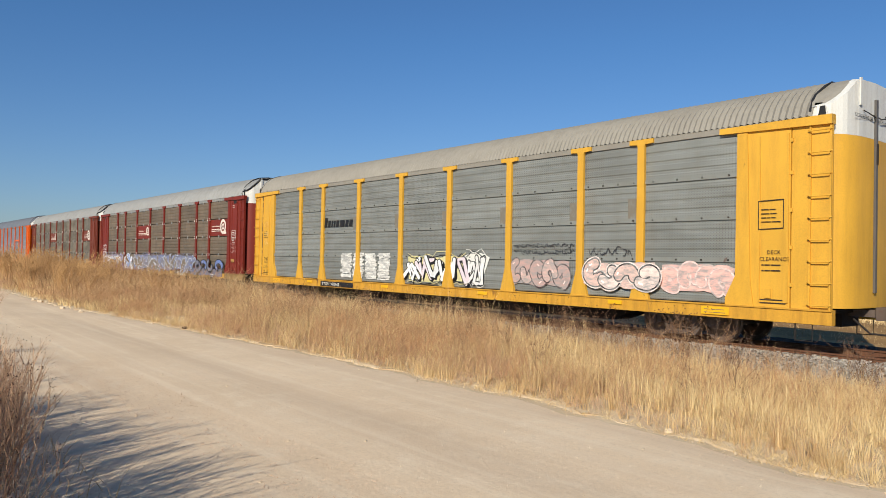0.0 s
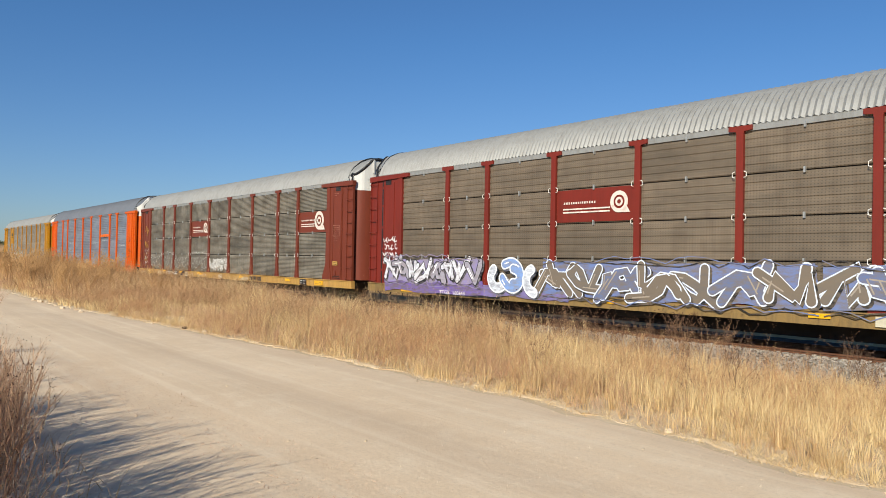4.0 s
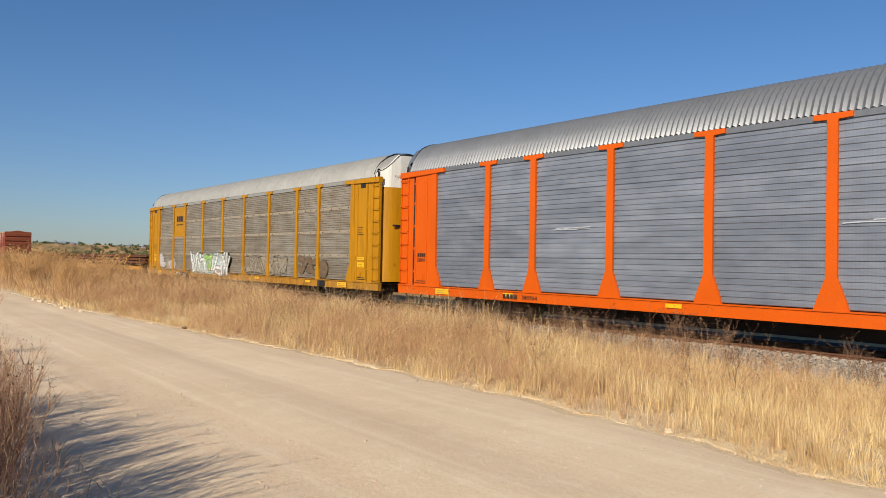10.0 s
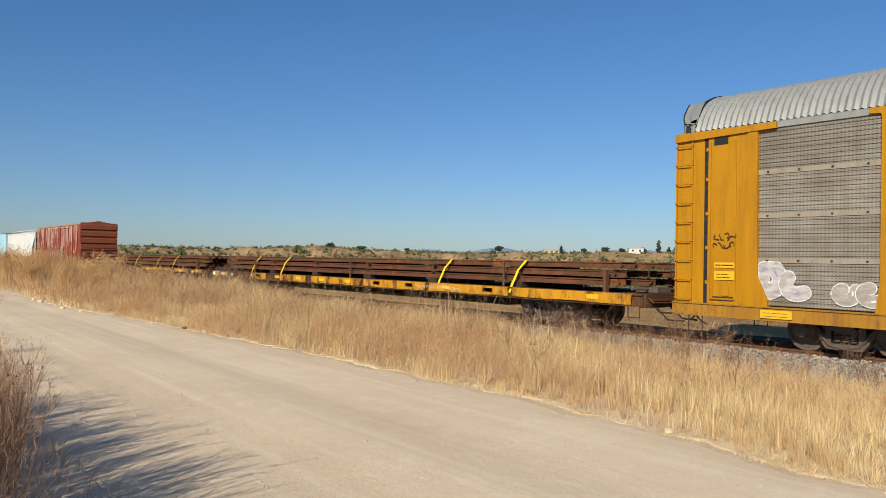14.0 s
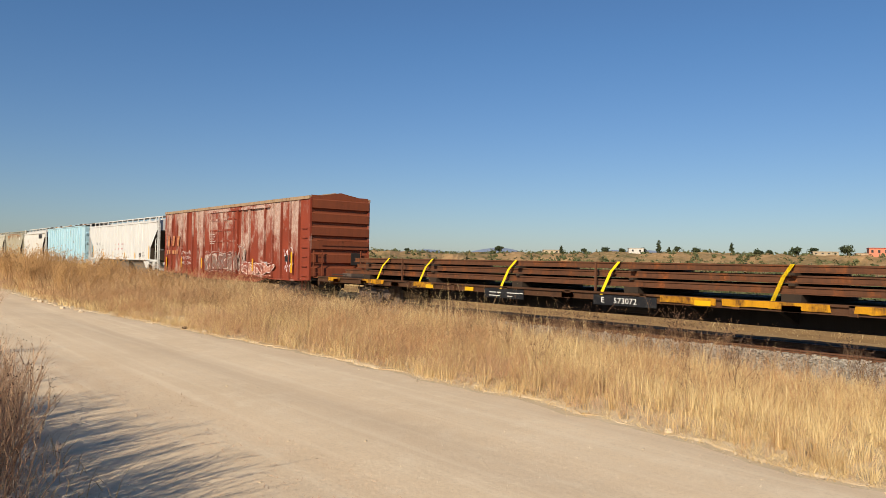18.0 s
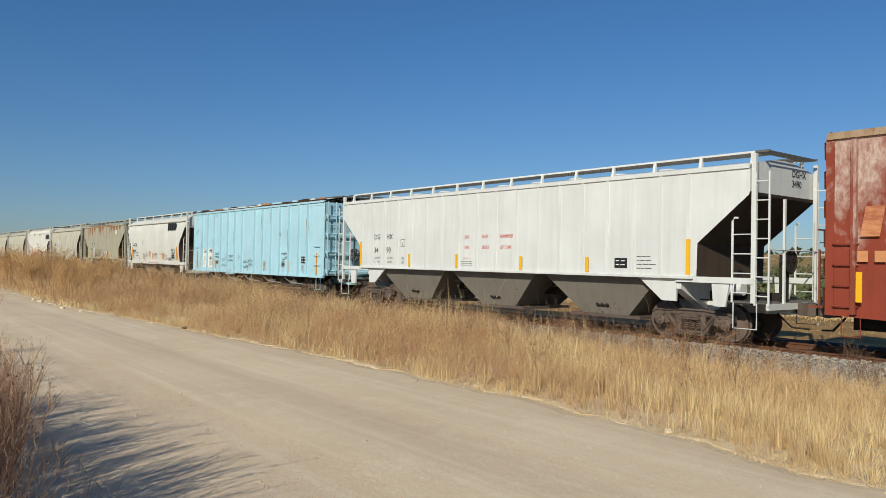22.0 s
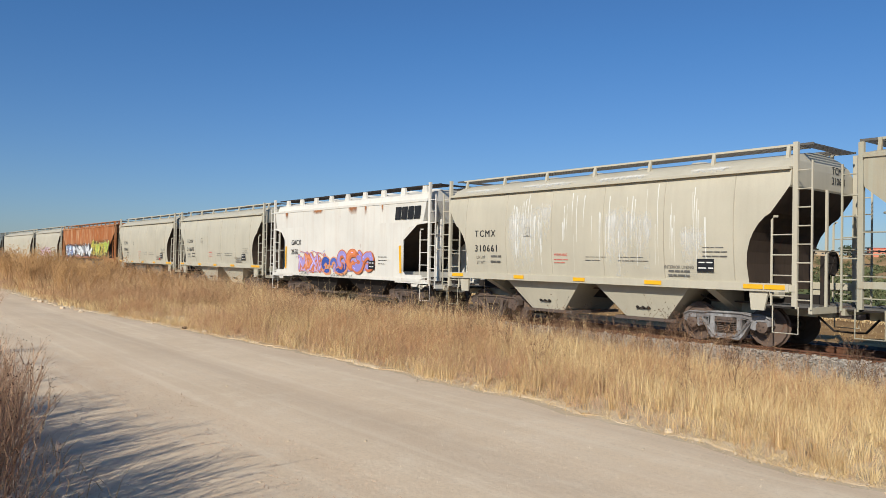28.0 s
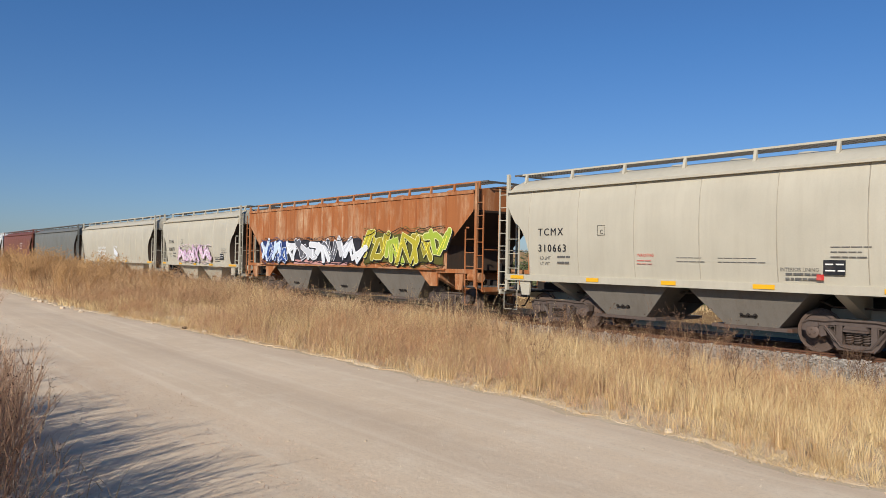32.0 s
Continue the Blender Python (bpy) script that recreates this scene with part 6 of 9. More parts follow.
def end_frame(c, L, material, top, deck, wheel_end, posts=(1.45, 0.75), sill=1.0):
    """Corner posts with ladders outboard of them, short handrail stanchions, platform and hand brake at both ends."""
    for e in (-1, 1):
        for s in (-1, 1):
            y = s * posts[0]
            part("corner_post", Geo().box(*sorted((e * (L + 0.02), e * (L + 0.12))), y - 0.045, y + 0.045, deck, top), material, c)
            ladder(c, e * (L + 0.27), y + s * 0.02, deck - 0.05, top - 0.42, material, 0.32, "x", "side_ladder", 0.42, 0.015)
            part("inner_post", Geo().box(*sorted((e * (L + 0.38), e * (L + 0.43))), s * posts[1] - 0.03, s * posts[1] + 0.03, deck, top - 1.0), material, c)
            grab(c, [(e * (L - 0.44), y + s * 0.02, deck), (e * (L - 0.44), y + s * 0.02, 2.85), (e * (L - 0.40), y + s * 0.02, 2.92), (e * (L - 0.34), y - s * 0.04, 2.92)], material, 0.026, "side_stanchion")
            for k in range(4):
                z = deck + 0.22 + k * 0.44
                grab(c, [(e * (L - 0.44), y + s * 0.02, z), (e * (L + 0.06), y + s * 0.02, z)], material, 0.014)
            stirrup(c, e * (L - 0.12), y + s * 0.03, deck, material, 0.58, 0.56)
            part("end_sill_side", Geo().box(*sorted((e * (L - 1.9), e * (L + 0.10))), y - 0.07, y + 0.03, sill, sill + 0.14), material, c)
            part("post_foot", Geo().plate([(e * (L - 0.95), sill), (e * (L - 0.50), sill), (e * (L - 0.60), deck - 0.12), (e * (L - 0.90), deck - 0.12)], "y", y - 0.03, y + 0.03), material, c)
        grab(c, [(e * (L + 0.43), -posts[0], deck + 1.2), (e * (L + 0.43), posts[0], deck + 1.2)], material, 0.016, "end_rail")
        part("end_beam", Geo().box(*sorted((e * (L + 0.36), e * (L + 0.44))), -posts[0], posts[0], deck - 0.14, deck), material, c)
        plat = part("end_platform", Geo().box(*sorted((e * (L - 0.78), e * (L + 0.42))), -posts[0] + 0.05, posts[0] - 0.05, deck - 0.05, deck - 0.02), M["dark"], c)
        for k in range(9):
            yy = -posts[0] + 0.14 + k * (2 * (posts[0] - 0.14) / 8)
            part("platform_slat", Geo().box(*sorted((e * (L - 0.75), e * (L + 0.40))), yy - 0.07, yy + 0.07, deck - 0.015, deck + 0.02), M["grating"], plat)
        part("draft_sill", Geo().box(*sorted((e * (L - 2.6), e * (L + 0.35))), -0.3, 0.3, 0.72, deck - 0.051), material, c)
        part("bolster", Geo().plate([(-1.45, 1.25), (-0.4, 0.75), (0.4, 0.75), (1.45, 1.25), (1.45, 1.4), (-1.45, 1.4)], "x", e * (L - 1.9) - 0.12, e * (L - 1.9) + 0.12), material, c)
    x = wheel_end * (L + 0.36)
    h = Geo().lathe([(0.26, -0.025), (0.29, 0.0), (0.26, 0.025), (0.23, 0.0)], 20)
    g = Geo().add([(x + b, a - 0.35, d + deck + 0.95) for a, b, d in h.v], h.f)
    for k in range(3):
        w = math.pi * k / 3
        g.tube([(x, -0.35 + 0.25 * math.cos(w), deck + 0.95 + 0.25 * math.sin(w)), (x, -0.35 - 0.25 * math.cos(w), deck + 0.95 - 0.25 * math.sin(w))], 0.015, 5)
    part("hand_brake_wheel", g, M["dark"], c)
    part("brake_rigging", Geo().box(x - wheel_end * 0.16 - 0.06, x - wheel_end * 0.16 + 0.06, -0.46, -0.24, deck, deck + 1.1), M["dark"], c)
    part("brake_cylinder", Geo().tube([(wheel_end * (L - 1.3), -0.5, deck + 0.28), (wheel_end * (L - 0.7), -0.5, deck + 0.28)], 0.16, 12), material, c, smooth=True)


def hopper_base(c, L, n_bays, material, body_z, spacing=None, dirty=None, w=None, splashed=False, capacity=False):
    spacing = spacing or (2 * L - 4.6) / n_bays
    for i in range(n_bays):
        x = (i - (n_bays - 1) / 2) * spacing
        bay(c, x, w or spacing * 0.92, 0.46, body_z, dirty or material)
    if capacity:
        for i in range(n_bays):
            x = (i - (n_bays - 1) / 2) * spacing
            for k, text in enumerate(("1540", "CU FT")):
                z = 1.18 - 0.13 * k
                lettering = letters(c, text, x + 0.22, z, 0.085, M["smalltext"], -1.0 - 0.35 * (z - 0.46) / (body_z - 0.46) - 0.006, spread=1.2)
                lettering.matrix_local = lettering.matrix_local @ Matrix.Rotation(math.atan2(0.35, body_z - 0.46), 4, "X")
    part("centre_sill", Geo().box(-L, L, -0.2, 0.2, 0.85, 1.2), M["dark"], c)
    part("train_pipe", Geo().tube([(-L + 0.3, -0.62, 0.98), (-L + 2.4, -0.62, 0.98), (-L + 2.8, -0.5, 1.12), (L - 2.8, -0.5, 1.12), (L - 2.4, -0.62, 0.98), (L - 0.3, -0.62, 0.98)], 0.022, 5), M["steel"], c)
    for s in (-1, 1):
        truck(c, s * (L - 1.75), splashed=splashed and s > 0)
    couplers(c, L + 0.1)


# weld seams, a tone darker than the hopper body
M["weld"] = paint("darker_weld_seam", (176, 166, 146), (138, 124, 104), 0.4, 0.0, grain=0.06)
CURVED = [(1.47, 1.30), (1.50, 1.48), (1.53, 1.70), (1.555, 1.88), (1.58, 2.14), (1.60, 2.40), (1.605, 2.58), (1.61, 2.76), (1.61, 2.92), (1.608, 2.99), (1.60, 3.20), (1.585, 3.38), (1.57, 3.54), (1.56, 3.58), (1.50, 3.92), (1.44, 3.98), (1.28, 4.14), (0.95, 4.30), (0.5, 4.39), (0.0, 4.42)]
CUT = [(1.2, 0.88), (1.5, 0.94), (1.88, 0.97), (2.14, 0.95), (2.40, 0.88), (2.58, 0.80), (2.76, 0.68), (2.92, 0.53), (2.99, 0.41), (3.27, 0.20), (3.54, 0.02), (3.58, 0.0), (4.1, 0.0), (4.42, 0.12)]
FLAT = [(1.50, 1.52), (1.53, 1.56), (1.53, 2.35), (1.53, 3.43), (1.53, 3.5), (1.53, 4.02), (1.50, 4.12), (1.0, 4.22), (0.5, 4.30), (0.0, 4.32)]
STRAIGHT = [(1.5, 1.32), (2.35, 1.30), (3.43, 0.02), (3.5, 0.0), (4.4, 0.0)]


def curved_hopper(label, xc, L, material, mark, number, seed, wheel_end=1, bays=2, dirty=None, group="train cars", letter=True, splashed=False, drop=0.0, tape=True, seam=None, lining=True):
    c = thing("covered_hopper_car", label, "railway car", group)
    CARS.append((c, xc))
    shell(c, CURVED, CUT, L, material, M["shade_grime"])
    part("eave_lip", Geo().box(-L, L, -1.60, -1.44, 3.92, 3.98).box(-L, L, 1.44, 1.60, 3.92, 3.98), material, c)
    for s in (-1, 1):
        part("side_sill", Geo().box(-L + 0.02, L - 0.02, s * 1.5 - 0.05, s * 1.5 + 0.06, 1.28, 1.46), material, c)
        for x in (-4.86, -2.98, -1.1, 0.77, 2.65, 4.5) if L < 7 else (-7.5, -6, -4.5, -3, -1.5, 0, 1.5, 3, 4.5, 6, 7.5):
            part("weld_seam", Geo().tube([(x, s * 1.496, 1.5), (x, s * 1.552, 1.88), (x, s * 1.598, 2.4), (x, s * 1.609, 2.9), (x, s * 1.582, 3.4), (x, s * 1.50, 3.9)], 0.018, 4), seam or M["weld"], c)
    n = round(2 * L / 1.9)
    running_boards(c, L - 0.1, 4.52, 0.45, 1.02, M["grating"], [-L + 0.3 + i * (2 * L - 0.6) / n for i in range(n + 1)], 4.22, rail_material=material)
    hatches(c, [-L + 1.6 + i * 1.7 for i in range(int((2 * L - 2) / 1.7))], 4.36, material)
    end_frame(c, L, material, 4.5, 0.98, wheel_end, sill=1.30)
    hopper_base(c, L, bays, material, 1.42, dirty=dirty, splashed=splashed, capacity=letter and mark == "TCMX")
    for x, w in ((-L + 0.2, 0.55), (-2.67 * L / 5.83, 0.42), (-0.29, 0.42), (2.1 * L / 5.83, 0.5), (L - 1.04, 0.46), (L - 0.55, 0.46)) if tape else ():
        sheet(c, "reflector", x, x + w, 1.33, 1.43, -1.566, M["reflector"])
    if letter:
        end_letters(c, L + 0.012, mark, number)
        letters(c, mark, -L + 1.37 - drop * 0.27, 2.60 - drop, 0.215, M["black"], -1.616, squeeze=0.98, bold=0.007, spread=1.34)
        letters(c, number, -L + 1.37 - drop * 0.27, 2.14 - drop * 0.8, 0.215, M["black"], -1.606, squeeze=1.02, bold=0.007, spread=1.24)
        letters(c, "LD LMT", -L + 1.43, 1.92, 0.09, M["smalltext"], -1.582)
        letters(c, "LT WT", -L + 1.43, 1.76, 0.09, M["smalltext"], -1.565)
        plank_rows(c, [[0.3, 0.16], [0.26, 0.16]], -L + 2.1, -1.582, 1.93, M["black"], 0.16, 0.13)
        sheet(c, "consolidated_stencil", L - 2.20, L - 1.76, 1.68, 1.98, -1.578, M["black"])
        plank_rows(c, [[0.16, 0.16], [0.2, 0.14]], L - 2.16, -1.584, 1.86, M["white"], 0.13, 0.07, 0.05)
        plank_rows(c, random_rows(seed, 3, 0.7), L - 2.05, -1.60, 2.22, M["black"], 0.1, 0.05)
        plank_rows(c, random_rows(seed + 1, 2, 1.1), 1.25, -1.575, 1.98, M["black"], 0.09, 0.04)
        plank_rows(c, random_rows(seed + 2, 2, 0.7), 0.15, -1.575, 1.98, M["black"], 0.09, 0.04)
        if lining:
            letters(c, "INTERIOR LINING", L - 3.12, 1.74, 0.075, M["smalltext"], -1.560)
        plank_rows(c, random_rows(seed + 4, 2, 0.8), L - 3.0, -1.552, 1.63, M["black"], 0.10, 0.10)
        letters(c, "WARNING", -1.0, 2.02, 0.075, M["redink"], -1.585)
        plank_rows(c, random_rows(seed + 3, 2, 0.5), -1.0, -1.578, 1.9, M["redink"], 0.08, 0.035)
        g = Geo()
        for a, b in (((-L + 3.56, 2.58), (-L + 3.81, 2.58)), ((-L + 3.81, 2.58), (-L + 3.81, 2.84)), ((-L + 3.81, 2.84), (-L + 3.56, 2.84)), ((-L + 3.56, 2.84), (-L + 3.56, 2.58))):
            stroke(g, [a, b], 0.012, -1.614)
        part("plate_frame", g, M["black"], c)
        letters(c, "C", -L + 3.64, 2.61, 0.12, M["black"], -1.616)
    return c


def wash(c, x0, x1, z0, z1, prof, material, name, label="", lift=0.006):
    """A stain that lies on the near side and follows its profile."""
    side = sorted((z, w) for w, z in prof if w > 1.2)
    zz, ww = [p[0] for p in side], [p[1] for p in side]
    rows = []
    for i in range(9):
        z = z0 + (z1 - z0) * i / 8
        y = -float(np.interp(z, zz, ww)) - lift
        rows.append([(x0, y, z), ((x0 + x1) / 2, y, z), (x1, y, z)])
    part(name, Geo().grid(rows), material, c, label)


def ribbed_hopper(label, xc, L, material, bays, ribs, seed, roof_z=4.45, dirty=None, walk=None, rib=0.04):
    c = thing("covered_hopper_car", label, "railway car", "train cars")
    CARS.append((c, xc))
    shell(c, FLAT, STRAIGHT, L, material, M["shade_grime"], smooth=False)
    for s in (-1, 1):
        for x in ribs:
            part("side_rib", Geo().plate([(x - rib - 0.01, s * 1.53), (x - rib, s * 1.556), (x + rib, s * 1.556), (x + rib + 0.01, s * 1.53)], "z", 1.55 if abs(x) < L - 1.3 else 2.42 + (abs(x) - L + 1.3) * 0.82, 4.06), material, c)
        part("side_sill", Geo().box(-L + 1.4, L - 1.4, s * 1.54 - 0.05, s * 1.54 + 0.05, 1.50, 1.56), material, c)
        part("top_chord", Geo().box(-L, L, s * 1.53 - 0.04, s * 1.53 + 0.05, 4.02, 4.12), material, c)
        for e in (-1, 1):
            part("gusset_plate", Geo().plate([(e * (L - 1.9), 1.5), (e * (L - 3.0), 1.5), (e * (L - 2.3), 0.95), (e * (L - 1.9), 0.95)], "y", s * 1.45 - 0.03, s * 1.45 + 0.03), material, c)
    n = max(6, round(2 * L / 1.35))
    running_boards(c, L - 0.1, roof_z, 0.5, 1.12, walk or M["grating"], [-L + 0.15 + i * (2 * L - 0.3) / n for i in range(n + 1)], 4.10, rail_material=material)
    hatches(c, [-L + 1.5 + i * 1.6 for i in range(int((2 * L - 2) / 1.6))], 4.28, material)
    end_frame(c, L, material, 4.35, 1.0, 1, sill=1.42)
    hopper_base(c, L, bays, material, 1.52, dirty=dirty)
    return c


h_white = paint("clean_white_hopper_paint", (224, 222, 216), (168, 158, 142), 0.25, 0.0, rough=0.45, streak=0.12, grain=0.04)
h_grey = paint("dusty_grey_bay", (130, 122, 110), (108, 96, 82), 0.6, 0.0, rough=0.8)
h_blue = paint("pale_blue_car_paint", (182, 217, 227), (146, 172, 172), 0.25, 0.05, (150, 92, 52), grain=0.06)
h_gatx = paint("cream_white_hopper_paint", (223, 218, 206), (166, 152, 132), 0.25, 0.0, streak=0.12, grain=0.05)
h_tan = paint("tan_hopper_paint", (198, 189, 167), (158, 144, 122), 0.22, 0.0, streak=0.14, grain=0.05)
h_tan2 = paint("light_tan_hopper_paint", (198, 190, 169), (158, 145, 124), 0.22, 0.0, streak=0.14, grain=0.05)
h_rustgrey = paint("grey_rust_streaked_paint", (178, 172, 150), (156, 122, 84), 0.5, 0.03, (162, 104, 60), streak=0.08, grain=0.06)
h_bay = paint("taupe_dusty_bay", (112, 104, 92), (78, 68, 58), 0.6, 0.04, rough=0.8)
h_dirtywhite = paint("rust_stained_white_paint", (228, 222, 209), (182, 148, 110), 0.22, 0.04, (160, 100, 54), streak=0.14, grain=0.06)
h_rust = paint("rust_brown_hopper_paint", (178, 110, 62), (124, 72, 42), 0.55, 0.16, (196, 150, 108), 0.75, streak=0.05, fade=(218, 186, 146), fade_amount=0.85)
h_far = paint("grey_hopper_paint", (122, 122, 114), (98, 90, 78), 0.4, 0.02)
h_red = paint("dull_red_hopper_paint", (128, 76, 58), (96, 62, 48), 0.4, 0.05)


def end_letters(c, x, mark, number):
    """Mark and number on the forward end sheet."""
    for k, text in enumerate((mark, number)):
        part("lettering", word(text, 0.17, bold=0.003), M["black"], c, at=pose(x, 0.35, 3.98 - 0.24 * k, 0, 0, 90))


def build_hoppers():
    L = 8.75
    c = ribbed_hopper("clean white three-bay covered hopper with flat ribbed sides", -79.43, L, h_white, 3, [-7.35, -6.55, -5.75, -4.9, -4.05, -3.2, -2.3, -1.4, -0.5, 0.4, 1.3, 2.2, 3.05, 3.9, 4.75, 5.6, 6.4, 7.2], 91, dirty=h_grey)
    y = -1.5355
    for x, a, b in ((-6.45, "DG", "34"), (-5.62, "HX", "90")):
        letters(c, a, x, 2.59, 0.20, M["black"], y, bold=0.003)
        letters(c, b, x, 2.09, 0.21, M["black"], y, bold=0.003)
    for x, a, b in ((-6.40, "LD LMT", "LT  WT"), (-5.56, "221900", "64100"), (-4.66, "LBS", "LBS")):
        letters(c, a, x, 1.85, 0.085, M["smalltext"], y)
        letters(c, b, x, 1.70, 0.085, M["smalltext"], y)
    g = Geo()
    stroke(g, [(-4.70, 2.32), (-4.44, 2.32), (-4.44, 2.57), (-4.70, 2.57), (-4.70, 2.32)], 0.012, y)
    part("plate_frame", g, M["black"], c)
    letters(c, "C", -4.61, 2.36, 0.10, M["black"], y)
    for i, (a, b) in enumerate((("DO", "ON"), ("NOT", "SIDES"), ("HAMMER", "OF CAR"))):
        x = (-1.09, -0.24, 0.60)[i]
        letters(c, a, x, 2.56, 0.115, M["redink"], y, bold=0.002, squeeze=0.9)
        letters(c, b, x, 2.22, 0.115, M["redink"], y, bold=0.002, squeeze=0.9)
    letters(c, "CAUTION", -1.14, 1.89, 0.05, M["redink"], y)
    plank_rows(c, random_rows(92, 3, 0.6), -1.25, y, 1.80, M["black"], 0.06, 0.03)
    for x, z1 in ((-7.36, 2.5), (-4.12, 2.05), (-1.46, 2.05), (1.55, 2.0), (4.1, 2.0), (7.22, 2.45)):
        sheet(c, "reflector", x - 0.06, x + 0.06, 1.6, z1, -1.562, M["reflector"])
    sheet(c, "consolidated_stencil", 5.02, 5.42, 1.72, 1.98, y, M["black"])
    plank_rows(c, [[0.12, 0.12], [0.1, 0.14]], 5.06, y - 0.006, 1.88, M["white"], 0.1, 0.06, 0.05)
    plank_rows(c, random_rows(93, 4, 0.5), 5.72, y, 2.0, M["black"], 0.1, 0.05)

    end_letters(c, L + 0.012, "DGHX", "3490")

    # pale blue covered hopper with full-height sides and flat ends
    L = 7.65
    c = thing("covered_hopper_car", "pale blue box-sided covered hopper with rust streaks", "railway car", "train cars")
    CARS.append((c, -97.4))
    for s in (-1, 1):
        part("side_wall", Geo().box(-L, L, s * 1.5 - 0.03, s * 1.5 + 0.03, 1.04, 4.26), h_blue, c)
        for x in [e * d for e in (-1, 1) for d in (0.75, 1.66, 2.6, 3.53, 4.46, 5.4, 6.22)]:
            part("side_rib", Geo().plate([(x - 0.035, s * 1.53), (x - 0.03, s * 1.62), (x + 0.03, s * 1.62), (x + 0.035, s * 1.53)], "z", 1.0, 4.2), h_blue, c)
        part("top_chord", Geo().box(-L, L, s * 1.53 - 0.05, s * 1.53 + 0.06, 4.22, 4.30), h_blue, c)
        part("bottom_chord", Geo().box(-L, L, s * 1.53 - 0.05, s * 1.53 + 0.05, 1.0, 1.09), h_blue, c)
        for e in (-1, 1):
            for z in (1.55, 1.95, 2.35):
                x = e * (L - 0.55)
                grab(c, [(x - 0.22, s * 1.53, z), (x - 0.22, s * 1.62, z), (x + 0.22, s * 1.62, z), (x + 0.22, s * 1.53, z)], h_blue, 0.015)
            stirrup(c, e * (L - 0.5), s * 1.5, 1.0, h_blue, 0.5)
            for xa, xb, za, zb in ((6.34, 6.37, 1.14, 4.1), (7.50, 7.53, 1.14, 4.1), (6.34, 7.53, 4.1, 4.13)):
                part("door_frame", Geo().box(*sorted((e * xa, e * xb)), *sorted((s * 1.53, s * 1.545)), za, zb), h_blue, c)
    rows = []
    for k, z in ((-1.55, 4.32), (-0.9, 4.44), (0, 4.5), (0.9, 4.44), (1.55, 4.32)):
        rows.append([(-L + i * L / 20, k, z + (0.03 if i % 4 == 2 else 0)) for i in range(41)])
    part("roof", Geo().grid(rows), h_dirtywhite, c, "pale stained roof with open hatch covers")
    running_boards(c, L - 0.1, 4.52, 0.3, 0.8, M["grating"], [], 4.42)
    # rust-coloured strip added for the dark line of shade under the roof edge
    part("roof_gap", Geo().box(-L + 0.02, L - 0.02, -1.53, -1.40, 4.30, 4.365).box(-L + 0.02, L - 0.02, 1.40, 1.53, 4.30, 4.365), M["rust_shade"], c, "rust-dark strip painted as shade under the roof edge")
    r, x, k = rng(109), -L + 0.1, 0
    while x < L - 0.5:
        w = r.uniform(0.35, 1.1)
        for s in (-1, 1):
            lo, hi = 4.37 + r.uniform(0, 0.02), 4.42 + r.uniform(0.0, 0.05)
            yy = s * (1.46 - r.uniform(0.0, 0.06))
            part("roof_edge_plate", Geo().plate([(x, lo), (x + w, lo), (x + w - r.uniform(0, 0.12), hi), (x + r.uniform(0.05, 0.2), hi + r.uniform(-0.02, 0.02))], "y", yy - 0.02, yy + 0.02), (h_blue, M["rust_shade"], h_dirtywhite, M["rustrun"], h_blue, M["rust_shade"])[k % 6], c, "bent strip along the roof edge")
        x, k = x + w + r.uniform(0.04, 0.3), k + 1
    hatches(c, [-6, -4.2, -2.4, -0.6, 1.2, 3.0, 4.8, 6.3], 4.46, h_dirtywhite)
    for e in (-1, 1):
        rows = []
        for k in range(4):
            z0 = 1.1 + k * 0.78
            for a, d in ((0.0, 0.0), (0.08, 0.10), (0.18, 0.10), (0.26, 0.0), (0.78, 0.0)):
                rows.append([(e * (L + d), -1.5, z0 + a), (e * (L + d), 1.5, z0 + a)])
        part("end_wall", Geo().grid(rows), h_blue, c, "ridged pale blue end sheet")
        for s in (-1, 1):
            ladder(c, e * (L + 0.12), s * 1.22, 1.1, 4.25, h_blue, 0.40, "y", "end_ladder")
        part("end_rail", Geo().tube([(e * (L + 0.22), -1.45, 2.1), (e * (L + 0.22), 1.45, 2.1)], 0.018, 6), h_blue, c)
        part("draft_sill", Geo().box(*sorted((e * (L - 1.5), e * (L + 0.2))), -0.3, 0.3, 0.72, 1.02), h_blue, c)
    g = Geo().tube([(L + 0.3, -0.2 + 0.27 * math.cos(6.2832 * i / 20), 2.0 + 0.27 * math.sin(6.2832 * i / 20)) for i in range(21)], 0.02, 5)
    for k in range(3):
        w = math.pi * k / 3
        g.tube([(L + 0.3, -0.2 + 0.26 * math.cos(w), 2.0 + 0.26 * math.sin(w)), (L + 0.3, -0.2 - 0.26 * math.cos(w), 2.0 - 0.26 * math.sin(w))], 0.014, 4)
    part("hand_brake_wheel", g, M["dark"], c, "dark hand brake wheel")
    part("brake_housing", Geo().box(L + 0.1, L + 0.28, -0.36, -0.04, 1.78, 2.22), M["galv"], c)
    sheet(c, "roof_patch", -3.0, 1.5, 4.335, 4.37, -1.60, h_dirtywhite, "pale torn roof edging")
    end_letters(c, L + 0.125, "GAMX", "506")
    for x in (-3.4, 0.0, 3.4):
        bay(c, x, 2.2, 0.55, 1.05, M["dark"])
    for x in (-4.6, -2.3, 0.0, 2.3, 4.6):
        part("gate_bracket", Geo().box(x - 0.28, x + 0.28, -1.36, -1.30, 0.62, 0.80).box(x - 0.03, x + 0.03, -1.36, -1.30, 0.78, 1.02), h_bay, c)
